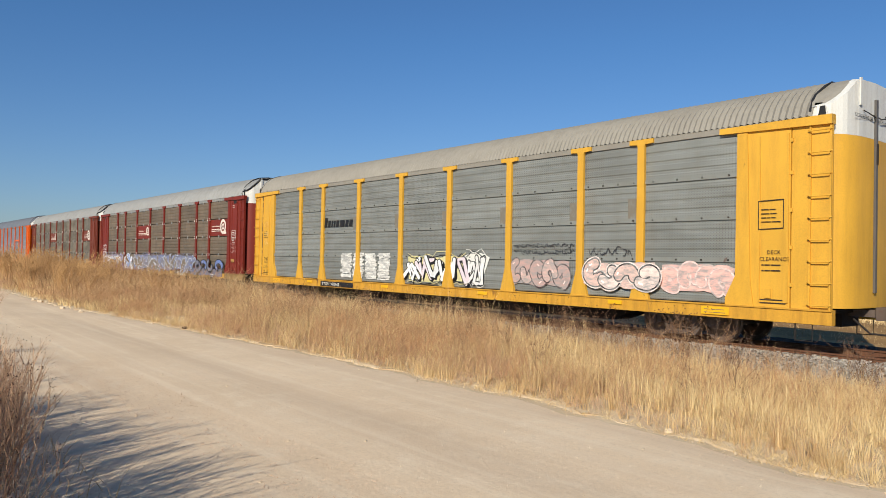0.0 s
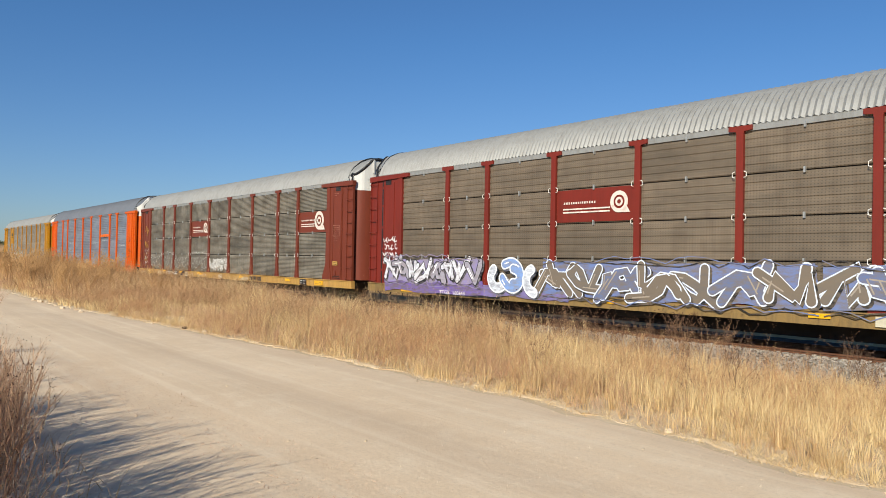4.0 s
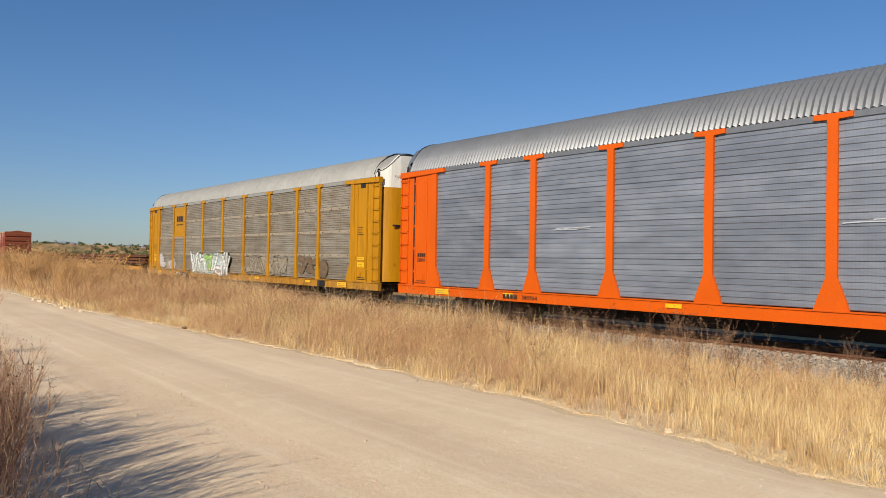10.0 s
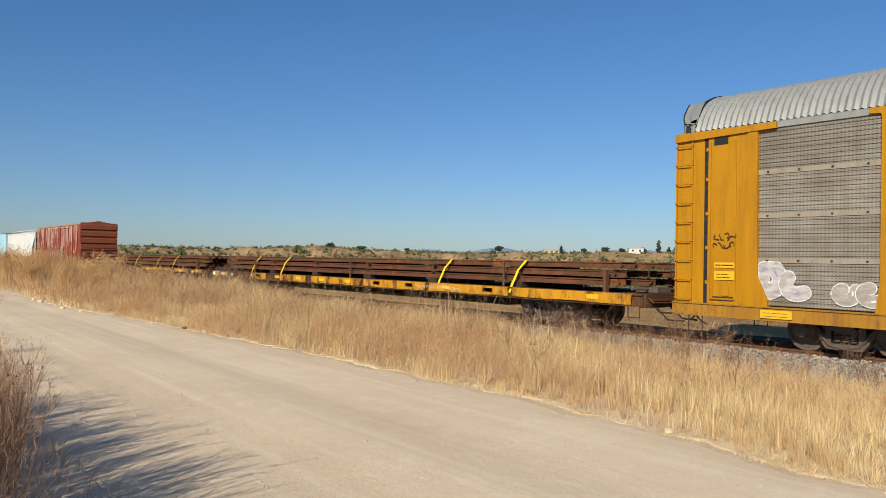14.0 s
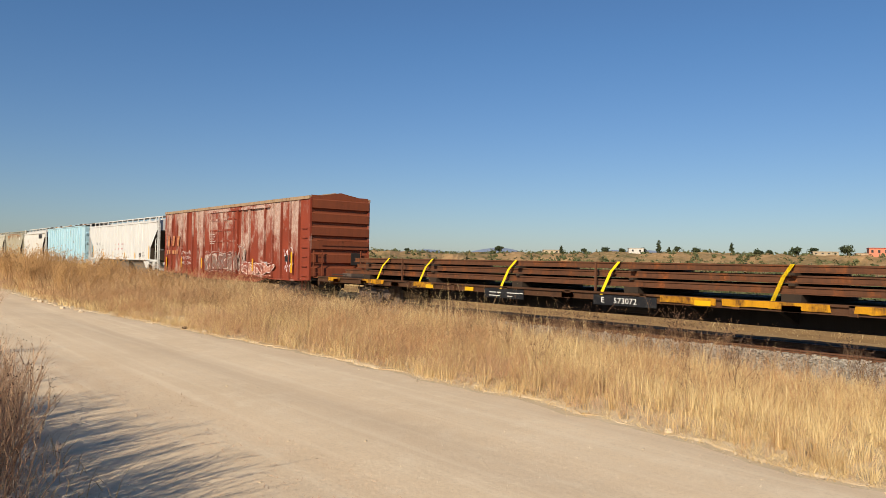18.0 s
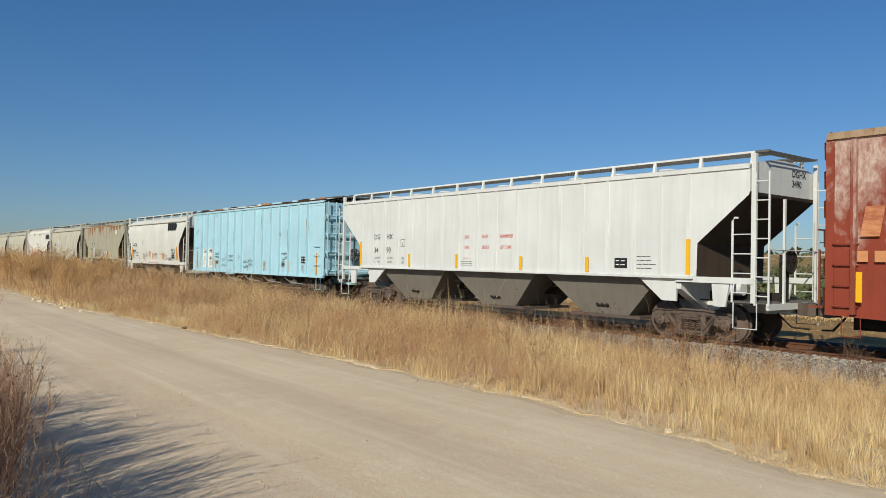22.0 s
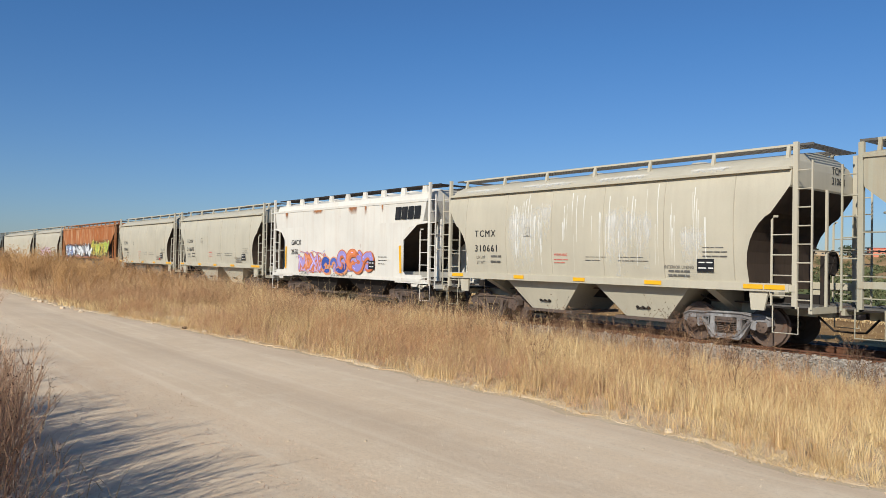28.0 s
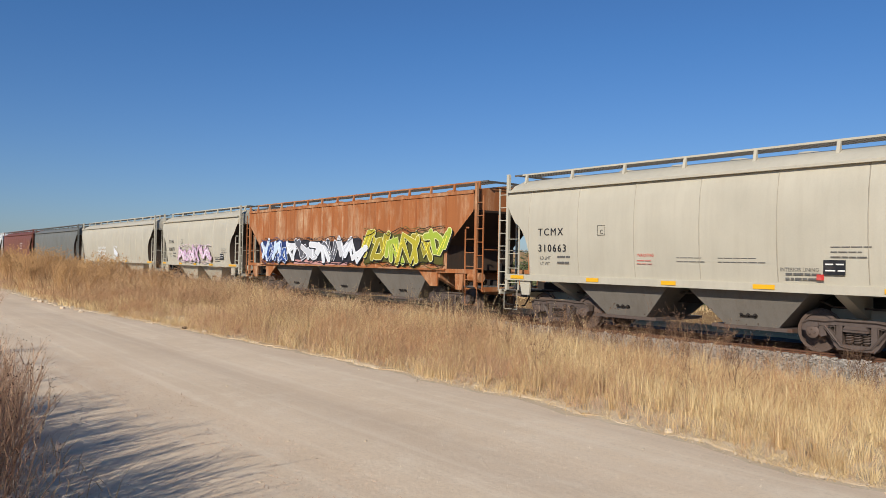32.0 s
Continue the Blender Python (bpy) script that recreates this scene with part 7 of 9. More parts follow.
        part("gate_rod", Geo().tube([(x - 0.95, -1.33, 0.92), (x - 0.3, -1.36, 0.72), (x + 0.5, -1.36, 0.68), (x + 0.95, -1.30, 0.66)], 0.022, 5), M["galv"], c)
    part("operating_pipe", Geo().tube([(-5.4, -1.24, 0.60), (5.4, -1.24, 0.60)], 0.025, 5), M["steel"], c)
    part("drop_step", Geo().box(-2.75, -1.75, -1.58, -1.40, 0.93, 0.99), h_blue, c)
    part("centre_sill", Geo().box(-L, L, -0.25, 0.25, 0.7, 1.0), M["dark"], c)
    for s in (-1, 1):
        truck(c, s * (L - 1.75))
    couplers(c, L + 0.1)
    for x0, x1, a, b, xa, xb in ((-6.15, -5.49, "GA", "5", -6.02, -5.89), (-5.32, -4.55, "MX", "06", -5.15, -5.11)):
        sheet(c, "white_number_panel", x0, x1, 1.22, 2.27, -1.536, M["white"])
        letters(c, a, xa, 2.03, 0.215, M["black"], -1.545, bold=0.009)
        letters(c, b, xb, 1.65, 0.215, M["black"], -1.545, bold=0.009)
    for x, a, b in ((-6.13, "LD LMT", "LT WT"), (-5.12, "86 950 KGS", "32 350 KGS")):
        letters(c, a, x, 1.52, 0.07, M["smalltext"], -1.545)
        letters(c, b, x, 1.37, 0.07, M["smalltext"], -1.545)
    sheet(c, "consolidated_stencil", 5.66, 6.14, 1.6, 1.9, -1.54, M["black"])
    plank_rows(c, [[0.14, 0.14], [0.12, 0.16]], 5.71, -1.546, 1.78, M["white"], 0.13, 0.09, 0.08)
    for x, z0, z1 in ((-7.0, 1.2, 2.13), (-4.28, 1.21, 1.66), (-1.78, 1.21, 1.66), (1.86, 1.2, 1.65), (4.46, 1.2, 1.65), (7.04, 1.12, 2.05)):
        sheet(c, "reflector", x - 0.055, x + 0.055, z0, z1, -1.548, M["amber_tape"])
    for x in (-4.0, 3.9):
        part("inspection_cover", Geo().box(x - 0.17, x + 0.17, -1.55, -1.53, 1.42, 1.64), M["galv"], c, "scratched square inspection cover")
        part("cover_slot", Geo().box(x - 0.09, x - 0.02, -1.556, -1.548, 1.46, 1.6).box(x + 0.02, x + 0.08, -1.556, -1.548, 1.46, 1.6), M["dark"], c)
    for k, (x, w, z, h) in enumerate(((-4.34, 0.65, 1.72, 0.34), (-3.38, 0.62, 1.25, 0.57), (-2.47, 0.62, 1.55, 0.39), (-0.62, 0.66, 1.28, 0.40), (0.0, 0.62, 1.34, 0.42), (3.75, 0.5, 1.72, 0.4))):
        scrawl(c, x, x + w, z, z + h, -1.54, (28, 26, 30), 101 + k, 1, 0.03)
    for x0, x1, z0, z1 in ((-7.35, -7.0, 2.95, 3.45), (-7.12, -6.85, 3.1, 3.5), (-7.3, -6.8, 3.85, 4.08), (-4.4, -4.0, 3.9, 4.2), (1.7, 2.2, 1.1, 1.9), (3.6, 4.2, 1.1, 2.0), (5.5, 6.1, 1.1, 1.7), (-0.6, 0.3, 1.1, 1.5)):
        wash(c, x0, x1, z0, z1, [(1.53, 1.0), (1.53, 4.3)], M["rustfleck"], "rust_stain", "flecked rust stain")
    r = rng(108)
    for x in (-4.46, -1.66, 0.75, 1.66, 2.6, 4.46, 6.22, -6.22):
        z, w = r.uniform(2.6, 4.1), r.uniform(0.02, 0.045)
        lo = z - r.uniform(0.5, 1.6)
        part("rust_run", Geo().plate([(x - w * 0.5, z), (x + w * 0.45, z - 0.04), (x + w * 0.25, z * 0.7 + lo * 0.3), (x + w * 0.38, z * 0.4 + lo * 0.6), (x + w * 0.15, lo + 0.2), (x, lo), (x - w * 0.2, lo + 0.3), (x - w * 0.12, z * 0.6 + lo * 0.4)], "y", -1.630, -1.622), M["rustrun"], c, "rust run down a rib")

    c = curved_hopper("cream white curved-side covered hopper with dark mark", -112.3, 5.8, h_gatx, "GACX", "9898", 111, dirty=h_grey, drop=0.15, tape=False, seam=h_gatx, lining=False)
    plain_mark(c, 2.84, 3.41, 0.45, -1.612)
    for x, z1 in ((-4.48, 2.4), (-1.93, 1.98), (0.01, 1.98), (2.0, 1.98), (4.57, 2.4)):
        part("reflector", Geo().plate([(x, 1.6), (x + 0.1, 1.6), (x + 0.02, z1), (x - 0.08, z1)], "y", -1.625, -1.612), M["amber_tape"], c)
    sheet(c, "blue_plate", 3.6, 3.77, 2.1, 2.26, -1.618, spray((60, 120, 190)))
    letters(c, "DO NOT HAMMER ON SIDES OF CAR", -1.09, 1.34, 0.075, M["redink"], -1.566, squeeze=1.15)
    for k, (x, z) in enumerate(((-1.6, 1.95), (-0.9, 2.0), (0.3, 1.95), (2.3, 1.82))):
        plank_rows(c, random_rows(112 + k, 4, 0.4), x, -1.592, z, M["black"], 0.075, 0.04)

    c = ribbed_hopper("grey rust-streaked covered hopper with ribbed sides", -125.23, 5.9, h_rustgrey, 2, [e * d for e in (-1, 1) for d in (0.41, 1.23, 2.06, 2.87, 3.63, 4.37)], 121, dirty=h_bay, rib=0.07)
    y = -1.5355
    for x0, x1, z0, z1 in ((-3.46, -3.0, 2.60, 2.87), (-2.68, -2.2, 2.60, 2.87), (-2.76, -2.15, 1.6, 2.4)):
        sheet(c, "number_patch", x0, x1, z0, z1, y + 0.002, M["pale_patch"], "pale patch of fresh paint", 0.002)
    letters(c, "GA", -3.41, 2.64, 0.20, M["black"], y - 0.003, bold=0.011)
    letters(c, "MX", -2.62, 2.64, 0.20, M["black"], y - 0.003, bold=0.011)
    letters(c, "787", -3.43, 2.15, 0.20, M["black"], y - 0.003, bold=0.011)
    letters(c, "LD LMT", -3.38, 1.86, 0.09, M["smalltext"], y - 0.003)
    letters(c, "LT WT", -3.38, 1.71, 0.09, M["smalltext"], y - 0.003)
    letters(c, "5220", -2.52, 1.66, 0.09, M["smalltext"], y - 0.006)
    g = Geo()
    stroke(g, [(-1.74, 2.35), (-1.45, 2.35), (-1.45, 2.61), (-1.74, 2.61), (-1.74, 2.35)], 0.012, y)
    part("plate_frame", g, M["black"], c)
    letters(c, "C", -1.64, 2.39, 0.11, M["black"], y)
    plank_rows(c, random_rows(126, 2, 0.2), -1.70, y, 2.54, M["black"], 0.05, 0.03)
    for x, z1 in ((-4.35, 2.58), (-1.98, 2.1), (1.98, 2.1), (4.35, 2.58)):
        sheet(c, "reflector", x - 0.055, x + 0.055, 1.6, z1, -1.562, M["reflector"])
    scrawl(c, -2.72, -2.2, 2.0, 2.3, y - 0.004, (30, 30, 30), 122, 2, 0.018)
    scrawl(c, -1.75, -1.35, 1.62, 1.9, y - 0.004, (30, 30, 30), 125, 1, 0.018)
    scrawl(c, -1.95, -0.3, 1.62, 2.27, -1.575, (44, 66, 66), 123, 3, 0.035)
    graffiti(c, -0.2, 1.5, 1.62, 2.2, -1.57, [(198, 196, 180)], (40, 52, 54), 2, 127, style="bubble", ground=False)
    sheet(c, "white_placard", 3.6, 4.0, 3.4, 3.7, y, M["white"])
    r = rng(124)
    edges = [-5.2, -4.37, -3.63, -2.87, -2.06, -1.23, -0.41, 0.41, 1.23, 2.06, 2.87, 3.63, 4.37, 5.2]
    for k, (a, b) in enumerate(zip(edges, edges[1:])):
        if k in (1, 2) or r.random() < 0.6:
            wash(c, a + 0.08, b - 0.08, 4.01 - (0.9 if k in (1, 2) else r.uniform(0.25, 0.9)), 4.01, FLAT, M["rustwash"], "rust_stain", "rust-orange stain running down a panel")
    for x in edges[1:-1]:
        wash(c, x - 0.07, x + 0.07, 3.98 - r.uniform(0.3, 1.3), 4.01, [(1.556, 1.5), (1.556, 4.1)], M["rustwash"], "rust_stain", "rust-orange stain down a rib", 0.003)
    wash(c, -5.7, 5.7, 4.03, 4.12, [(1.58, 1.5), (1.58, 4.2)], M["rustwash"], "rust_stain", "rusted top chord", 0.003)

    c = curved_hopper("tan curved-side covered hopper with white splashes", -138.36, 5.77, h_tan, "TCMX", "310661", 131, dirty=h_tan, splashed=True)
    splashes(c, 132)
    for x0, x1, z0, z1 in ((-3.3, -1.2, 1.5, 3.9), (-1.9, -0.9, 2.4, 3.85), (0.6, 1.9, 1.5, 3.85), (1.4, 2.5, 1.7, 3.6), (2.9, 4.0, 1.5, 3.1)):
        wash(c, x0, x1, z0, z1, CURVED, M["whitewash"], "white_wash", "white paint that ran down the side", 0.008)
    for x0, x1 in ((-5.6, -3.0), (-3.2, 0.2), (-0.2, 2.6), (2.9, 4.6)):
        part("white_wash", Geo().grid([[(x0, -1.50 + 0.06 * k, 3.99 + 0.062 * k), (x1, -1.50 + 0.06 * k, 3.99 + 0.062 * k)] for k in range(4)]), M["whitewash"], c, "white paint splashed on the roof edge")
    flat_side_hopper()
    c = curved_hopper("tan curved-side covered hopper, clean and plain", -164.42, 5.68, h_tan2, "TCMX", "310675", 141, dirty=h_tan2)
    c = curved_hopper("tan curved-side covered hopper with red warning marks", -177.35, 5.83, h_tan, "TCMX", "310663", 151, dirty=h_grey)
    sheet(c, "red_label", 3.5, 3.65, 1.56, 1.68, -1.585, M["redink"])

    c = ribbed_hopper("rust-brown covered hopper with large outlined graffiti", -193.4, 8.6, h_rust, 3, [-7.1 + i * 0.84 for i in range(18)], 161, dirty=h_grey)
    graffiti(c, -7.0, -4.4, 1.55, 2.75, -1.60, [(206, 222, 236), (52, 84, 150)], (20, 22, 30), 4, 162, glow=(44, 60, 110), rim=(232, 236, 240))
    graffiti(c, -4.3, 1.95, 1.6, 2.75, -1.605, [(226, 226, 224), (96, 96, 100), (206, 206, 206)], (18, 18, 20), 7, 163, glow=(48, 46, 50), rim=(236, 236, 236))
    graffiti(c, 2.2, 7.2, 1.55, 3.0, -1.61, [(186, 172, 44), (168, 152, 40), (168, 184, 60)], (18, 18, 16), 6, 164, glow=(92, 88, 34), rim=(226, 222, 150))
    sheet(c, "pink_underspray", -3.6, 1.0, 1.57, 1.8, -1.598, spray((206, 150, 140)))

    c = curved_hopper("pale cream covered hopper with pink graffiti", -209.3, 5.9, h_tan, "TCMX", "310671", 171, dirty=h_tan, seam=h_tan)
    graffiti(c, -2.6, 2.6, 1.45, 2.5, -1.64, [(226, 178, 204), (206, 150, 190)], (110, 60, 96), 6, 172, worn=(226, 220, 208))
    c = curved_hopper("light grey long curved-side covered hopper with white tags", -226.8, 9.6, h_tan, "", "", 181, bays=3, dirty=h_tan, letter=False, seam=h_tan)
    scrawl(c, -4, -1.6, 1.7, 2.5, -1.64, (236, 236, 234), 182, 2, 0.05)
    graffiti(c, 0.6, 1.6, 1.6, 2.5, -1.64, [(230, 230, 230)], (240, 240, 240), 1, 183)
    curved_hopper("dark grey long curved-side covered hopper", -248.0, 9.6, h_far, "", "", 191, bays=3, letter=False, dirty=h_far, seam=h_far)
    c = curved_hopper("dull red long curved-side covered hopper", -269.0, 9.5, h_red, "", "", 195, bays=3, letter=False, dirty=h_red, seam=h_red)
    plank_rows(c, random_rows(196, 3, 1.6), 3.0, -1.63, 2.9, M["white"], 0.3, 0.14)
    curved_hopper("white-roofed long covered hopper at the back", -290.0, 9.5, h_white, "", "", 197, bays=3, letter=False, dirty=h_grey)


def plain_mark(c, x, z, h, y):
    """A company mark of four heavy slanted strokes, not lettered."""
    g = Geo()
    for i in range(4):
        a, w = x + i * h * 0.86, h * 0.76
        g.add([(a, y, z), (a + w, y, z), (a + w + h * 0.16, y, z + h), (a + h * 0.16, y, z + h)], [(0, 1, 2, 3)])
    part("company_mark", g, M["black"], c, "heavy black mark of four slanted blocks")


def splashes(c, seed):
    """Thin runs of white paint that follow the curved side."""
    r = rng(seed)
    side = sorted((z, w) for w, z in CURVED if w > 1.4)
    zz, ww = [p[0] for p in side], [p[1] for p in side]
    for _ in range(64):
        x, z = r.choice((r.uniform(-2.7, -1.4), r.uniform(-1.0, 3.9))), r.uniform(2.4, 3.85)
        z0, w = max(1.55, z - r.uniform(0.4, 1.5)), r.uniform(0.006, 0.022)
        lean = r.uniform(-0.03, 0.03)
        rows = []
        for k in range(6):
            q = z0 + (z - z0) * k / 5
            y = -float(np.interp(q, zz, ww)) - 0.010
            half = w * (0.35 + 0.65 * k / 5) * r.uniform(0.7, 1.2)
            rows.append([(x + lean * k / 5 - half, y, q), (x + lean * k / 5 + half, y, q)])
        part("paint_splash", Geo().grid(rows), M["splash"], c)


def flat_side_hopper():
    """White hopper with smooth flat sides, cut away over the trucks, and roof troughs."""
    L = 5.97
    c = thing("covered_hopper_car", "rust-stained white covered hopper with purple and orange graffiti", "railway car", "train cars")
    CARS.append((c, -151.4))
    prof = [(1.50, 1.16), (1.50, 1.3), (1.50, 1.9), (1.50, 3.15), (1.50, 3.2), (1.50, 3.93), (1.36, 3.98), (1.30, 4.2), (0.9, 4.34), (0.0, 4.40)]
    inset = [(1.1, 2.9), (1.3, 2.8), (1.9, 2.4), (2.6, 1.55), (3.0, 1.15), (3.15, 0.5), (3.2, 0.25), (3.9, 0.05), (4.4, 0.1)]
    shell(c, prof, inset, L, h_dirtywhite, M["shade_grime"], smooth=False)
    for s in (-1, 1):
        for e in (-1, 1):
            # side sheet runs on to the end above and below the cut-out
            d = 0.31 if e > 0 else 0.0
            g = Geo().plate([(e * (L - 3.0), 1.16), (e * (L - 3.0), 3.2), (e * L, 3.2), (e * L, 3.13), (e * (L - 0.30 - 0.65 * d), 3.10), (e * (L - 0.73 - d), 3.0), (e * (L - 1.12 - d), 2.6), (e * (L - 1.14 - d), 1.42), (e * (L - 1.0 - d), 1.3), (e * (L - 0.3), 1.3), (e * (L - 0.25), 1.16)], "y", *sorted((s * 1.46, s * 1.504)))
            part("side_wing", g, h_dirtywhite, c)
            part("end_column", Geo().plate([(e * (L - 0.5), 1.1), (e * (L - 0.35), 3.3), (e * (L - 0.1), 3.3), (e * (L - 0.2), 1.1)], "y", s * 0.75 - 0.04, s * 0.75 + 0.04), h_dirtywhite, c)
        part("eave_trough", Geo().box(-L, L, s * 1.42 - 0.1, s * 1.42 + 0.1, 3.90, 3.99), h_dirtywhite, c)
        part("side_sill", Geo().box(-L + 0.3, L - 0.3, s * 1.5 - 0.04, s * 1.5 + 0.05, 1.06, 1.18), h_dirtywhite, c)
    running_boards(c, L - 0.1, 4.52, 0.45, 1.1, M["dark"], [], 4.2)
    for i in range(9):
        x = -L + 0.7 + i * 1.33
        for s in (-1, 1):
            part("walk_bracket", Geo().plate([(x - 0.16, 4.22), (x + 0.16, 4.22), (x + 0.1, 4.5), (x - 0.1, 4.5)], "y", s * 1.15 - 0.05, s * 1.15 + 0.05), h_dirtywhite, c)
    hatches(c, [-4.4, -2.9, -1.4, 0.1, 1.6, 3.1, 4.5], 4.40, h_dirtywhite)
    end_frame(c, L, h_dirtywhite, 4.55, 1.0, -1)
    hopper_base(c, L, 2, h_grey, 1.2, dirty=M["dark"])
    y = -1.526
    for x0, x1, h in ((0.6, 1.5, 0.30), (1.9, 2.1, 0.45), (-2.4, -1.2, 0.18), (-4.9, -4.5, 0.3), (3.1, 3.25, 0.3)):
        wash(c, x0, x1, 3.9 - h, 3.9, prof, M["rustwash"], "rust_stain", "rust stain below the eave", 0.03)
    plain_mark(c, 4.02, 3.30, 0.46, y - 0.006)
    letters(c, "GACX", -4.18, 2.42, 0.235, M["black"], y, bold=0.004)
    letters(c, "2576", -4.18, 2.00, 0.235, M["black"], y, bold=0.004)
    letters(c, "LT WT", -3.7, 1.82, 0.09, M["black"], y)
    sheet(c, "reflector", -4.77, -4.65, 1.35, 2.35, y, M["reflector"])
    part("reflector", Geo().plate([(4.38, 1.35), (4.50, 1.35), (4.42, 2.35), (4.3, 2.35)], "y", y - 0.004, y), M["reflector"], c)
    for a, b, tone in ((-3.2, -1.1, (196, 170, 206)), (-0.4, 2.3, (166, 152, 208))):
        g, r = Geo(), rng(int(a * 10) + 900)
        ribbon(g, [(a + (b - a) * k / 6, 1.58 + r.uniform(-0.08, 0.08)) for k in range(7)], 0.52, y + 0.001, False, 1)
        part("graffiti_ground", g, spray(tone), c, "lilac sprayed cloud")
    graffiti(c, -3.3, -1.1, 1.20, 2.15, y, [(168, 150, 204), (222, 142, 96), (178, 160, 210)], (206, 122, 78), 4, 201, rim=(204, 112, 66))
    graffiti(c, -1.3, 0.5, 1.18, 2.0, y - 0.016, [(58, 84, 160), (80, 106, 182), (52, 74, 148)], (214, 150, 106), 3, 202, style="curl", rim=(216, 144, 98))
    graffiti(c, 0.0, 2.6, 1.22, 2.25, y - 0.03, [(156, 144, 204), (222, 134, 84), (146, 136, 200)], (204, 116, 70), 4, 203, style="curl", rim=(206, 116, 70))
    scrawl(c, -3.3, -2.4, 1.06, 1.25, -1.56, (40, 36, 40), 204, 2, 0.02)
    scrawl(c, -0.6, 1.2, 1.06, 1.25, -1.56, (40, 36, 40), 205, 2, 0.02)
    sheet(c, "consolidated_stencil", 2.36, 2.76, 1.45, 1.78, y - 0.045, M["black"])
    plank_rows(c, [[0.13, 0.13], [0.13, 0.13]], 2.4, y - 0.052, 1.65, M["white"], 0.14, 0.08, 0.06)
    plank_rows(c, random_rows(206, 3, 0.6), 2.95, y, 1.9, M["black"], 0.13, 0.06)


M["rustrun"] = paint("rust_run", (180, 132, 92), (158, 102, 62), 0.6, 0.4, (188, 168, 142), 0.8)
M["rustwash"] = stain_paint("rust_orange_wash", (182, 118, 62), (130, 74, 38))
# scaled rust on the edge plates, painted shade on the strip below them
M["rust_shade"] = paint("dark_rust_and_shade", (70, 48, 36), (44, 34, 28), 0.5, 0.2, (112, 66, 40), 0.85)
M["rustfleck"] = stain_paint("rust_flecks", (176, 120, 70), (120, 66, 36), 0.26, 12.0, True)
M["whitewash"] = stain_paint("white_paint_wash", (236, 234, 228), (226, 222, 212), 0.42, 9.0, True)
M["amber_tape"] = flat_paint("amber_reflective_tape", (226, 150, 22), 0.45, 0.2)
M["pale_patch"] = flat_paint("pale_number_patch", (190, 188, 174), 0.6, 0.6, (180, 175, 156))
M["splash"] = flat_paint("white_paint_run", (226, 223, 213), 0.5, 0.5, (200, 193, 172))
build_hoppers()


# ---- plants ----
def blades(name, label, category, material, seed, n, area, tall, wide, lean):
    """Upright dry blades, three triangles each, with a bend."""
    r = np.random.RandomState(seed)
    xy = area(r, n)
    n = len(xy)
    z = np.array([land(x, y) for x, y in xy])
    h = tall(xy, r) * r.uniform(0.55, 1.15, n)
    a = r.uniform(0, 2 * np.pi, n)
    w = wide * r.uniform(0.6, 1.3, n)
    side = np.stack([np.cos(a), np.sin(a), np.zeros(n)], 1) * w[:, None] / 2
    b = r.uniform(0, 2 * np.pi, n)
    bend = np.stack([np.cos(b), np.sin(b), np.zeros(n)], 1) * (h * lean * r.uniform(0.2, 1.2, n))[:, None]
    p = np.stack([xy[:, 0], xy[:, 1], z - 0.02], 1)
    up = np.zeros((n, 3))
    up[:, 2] = h
    mid = p + up * 0.55 + bend * 0.35
    tip = p + up * 0.97 + bend
    V = np.stack([p - side, p + side, mid - side * 0.8, mid + side * 0.8, tip], 1).reshape(-1, 3)
    k = np.arange(n)[:, None] * 5
    F = np.concatenate([k + np.array([[0, 1, 3]]), k + np.array([[0, 3, 2]]), k + np.array([[2, 3, 4]])], 1).reshape(-1, 3)
    return tagged(new(name, soup(name, V, F, material)), label, category, kind="stuff")


def strip(x0, x1, power, y_in, y_out):
    def area(r, n):
        x = x1 - (x1 - x0) * r.rand(n) ** power
        e = np.array([far_edge(v) + 0.05 for v in x])
        y = e + y_in + (y_out - e - y_in) * r.rand(n)
        c = np.array([noise.noise((u * 0.8, v * 0.8, 2)) for u, v in zip(x, y)])
        keep = r.rand(n) < np.clip(0.75 + 0.9 * c, 0.12, 1)
        return np.stack([x, y], 1)[keep]
    return area


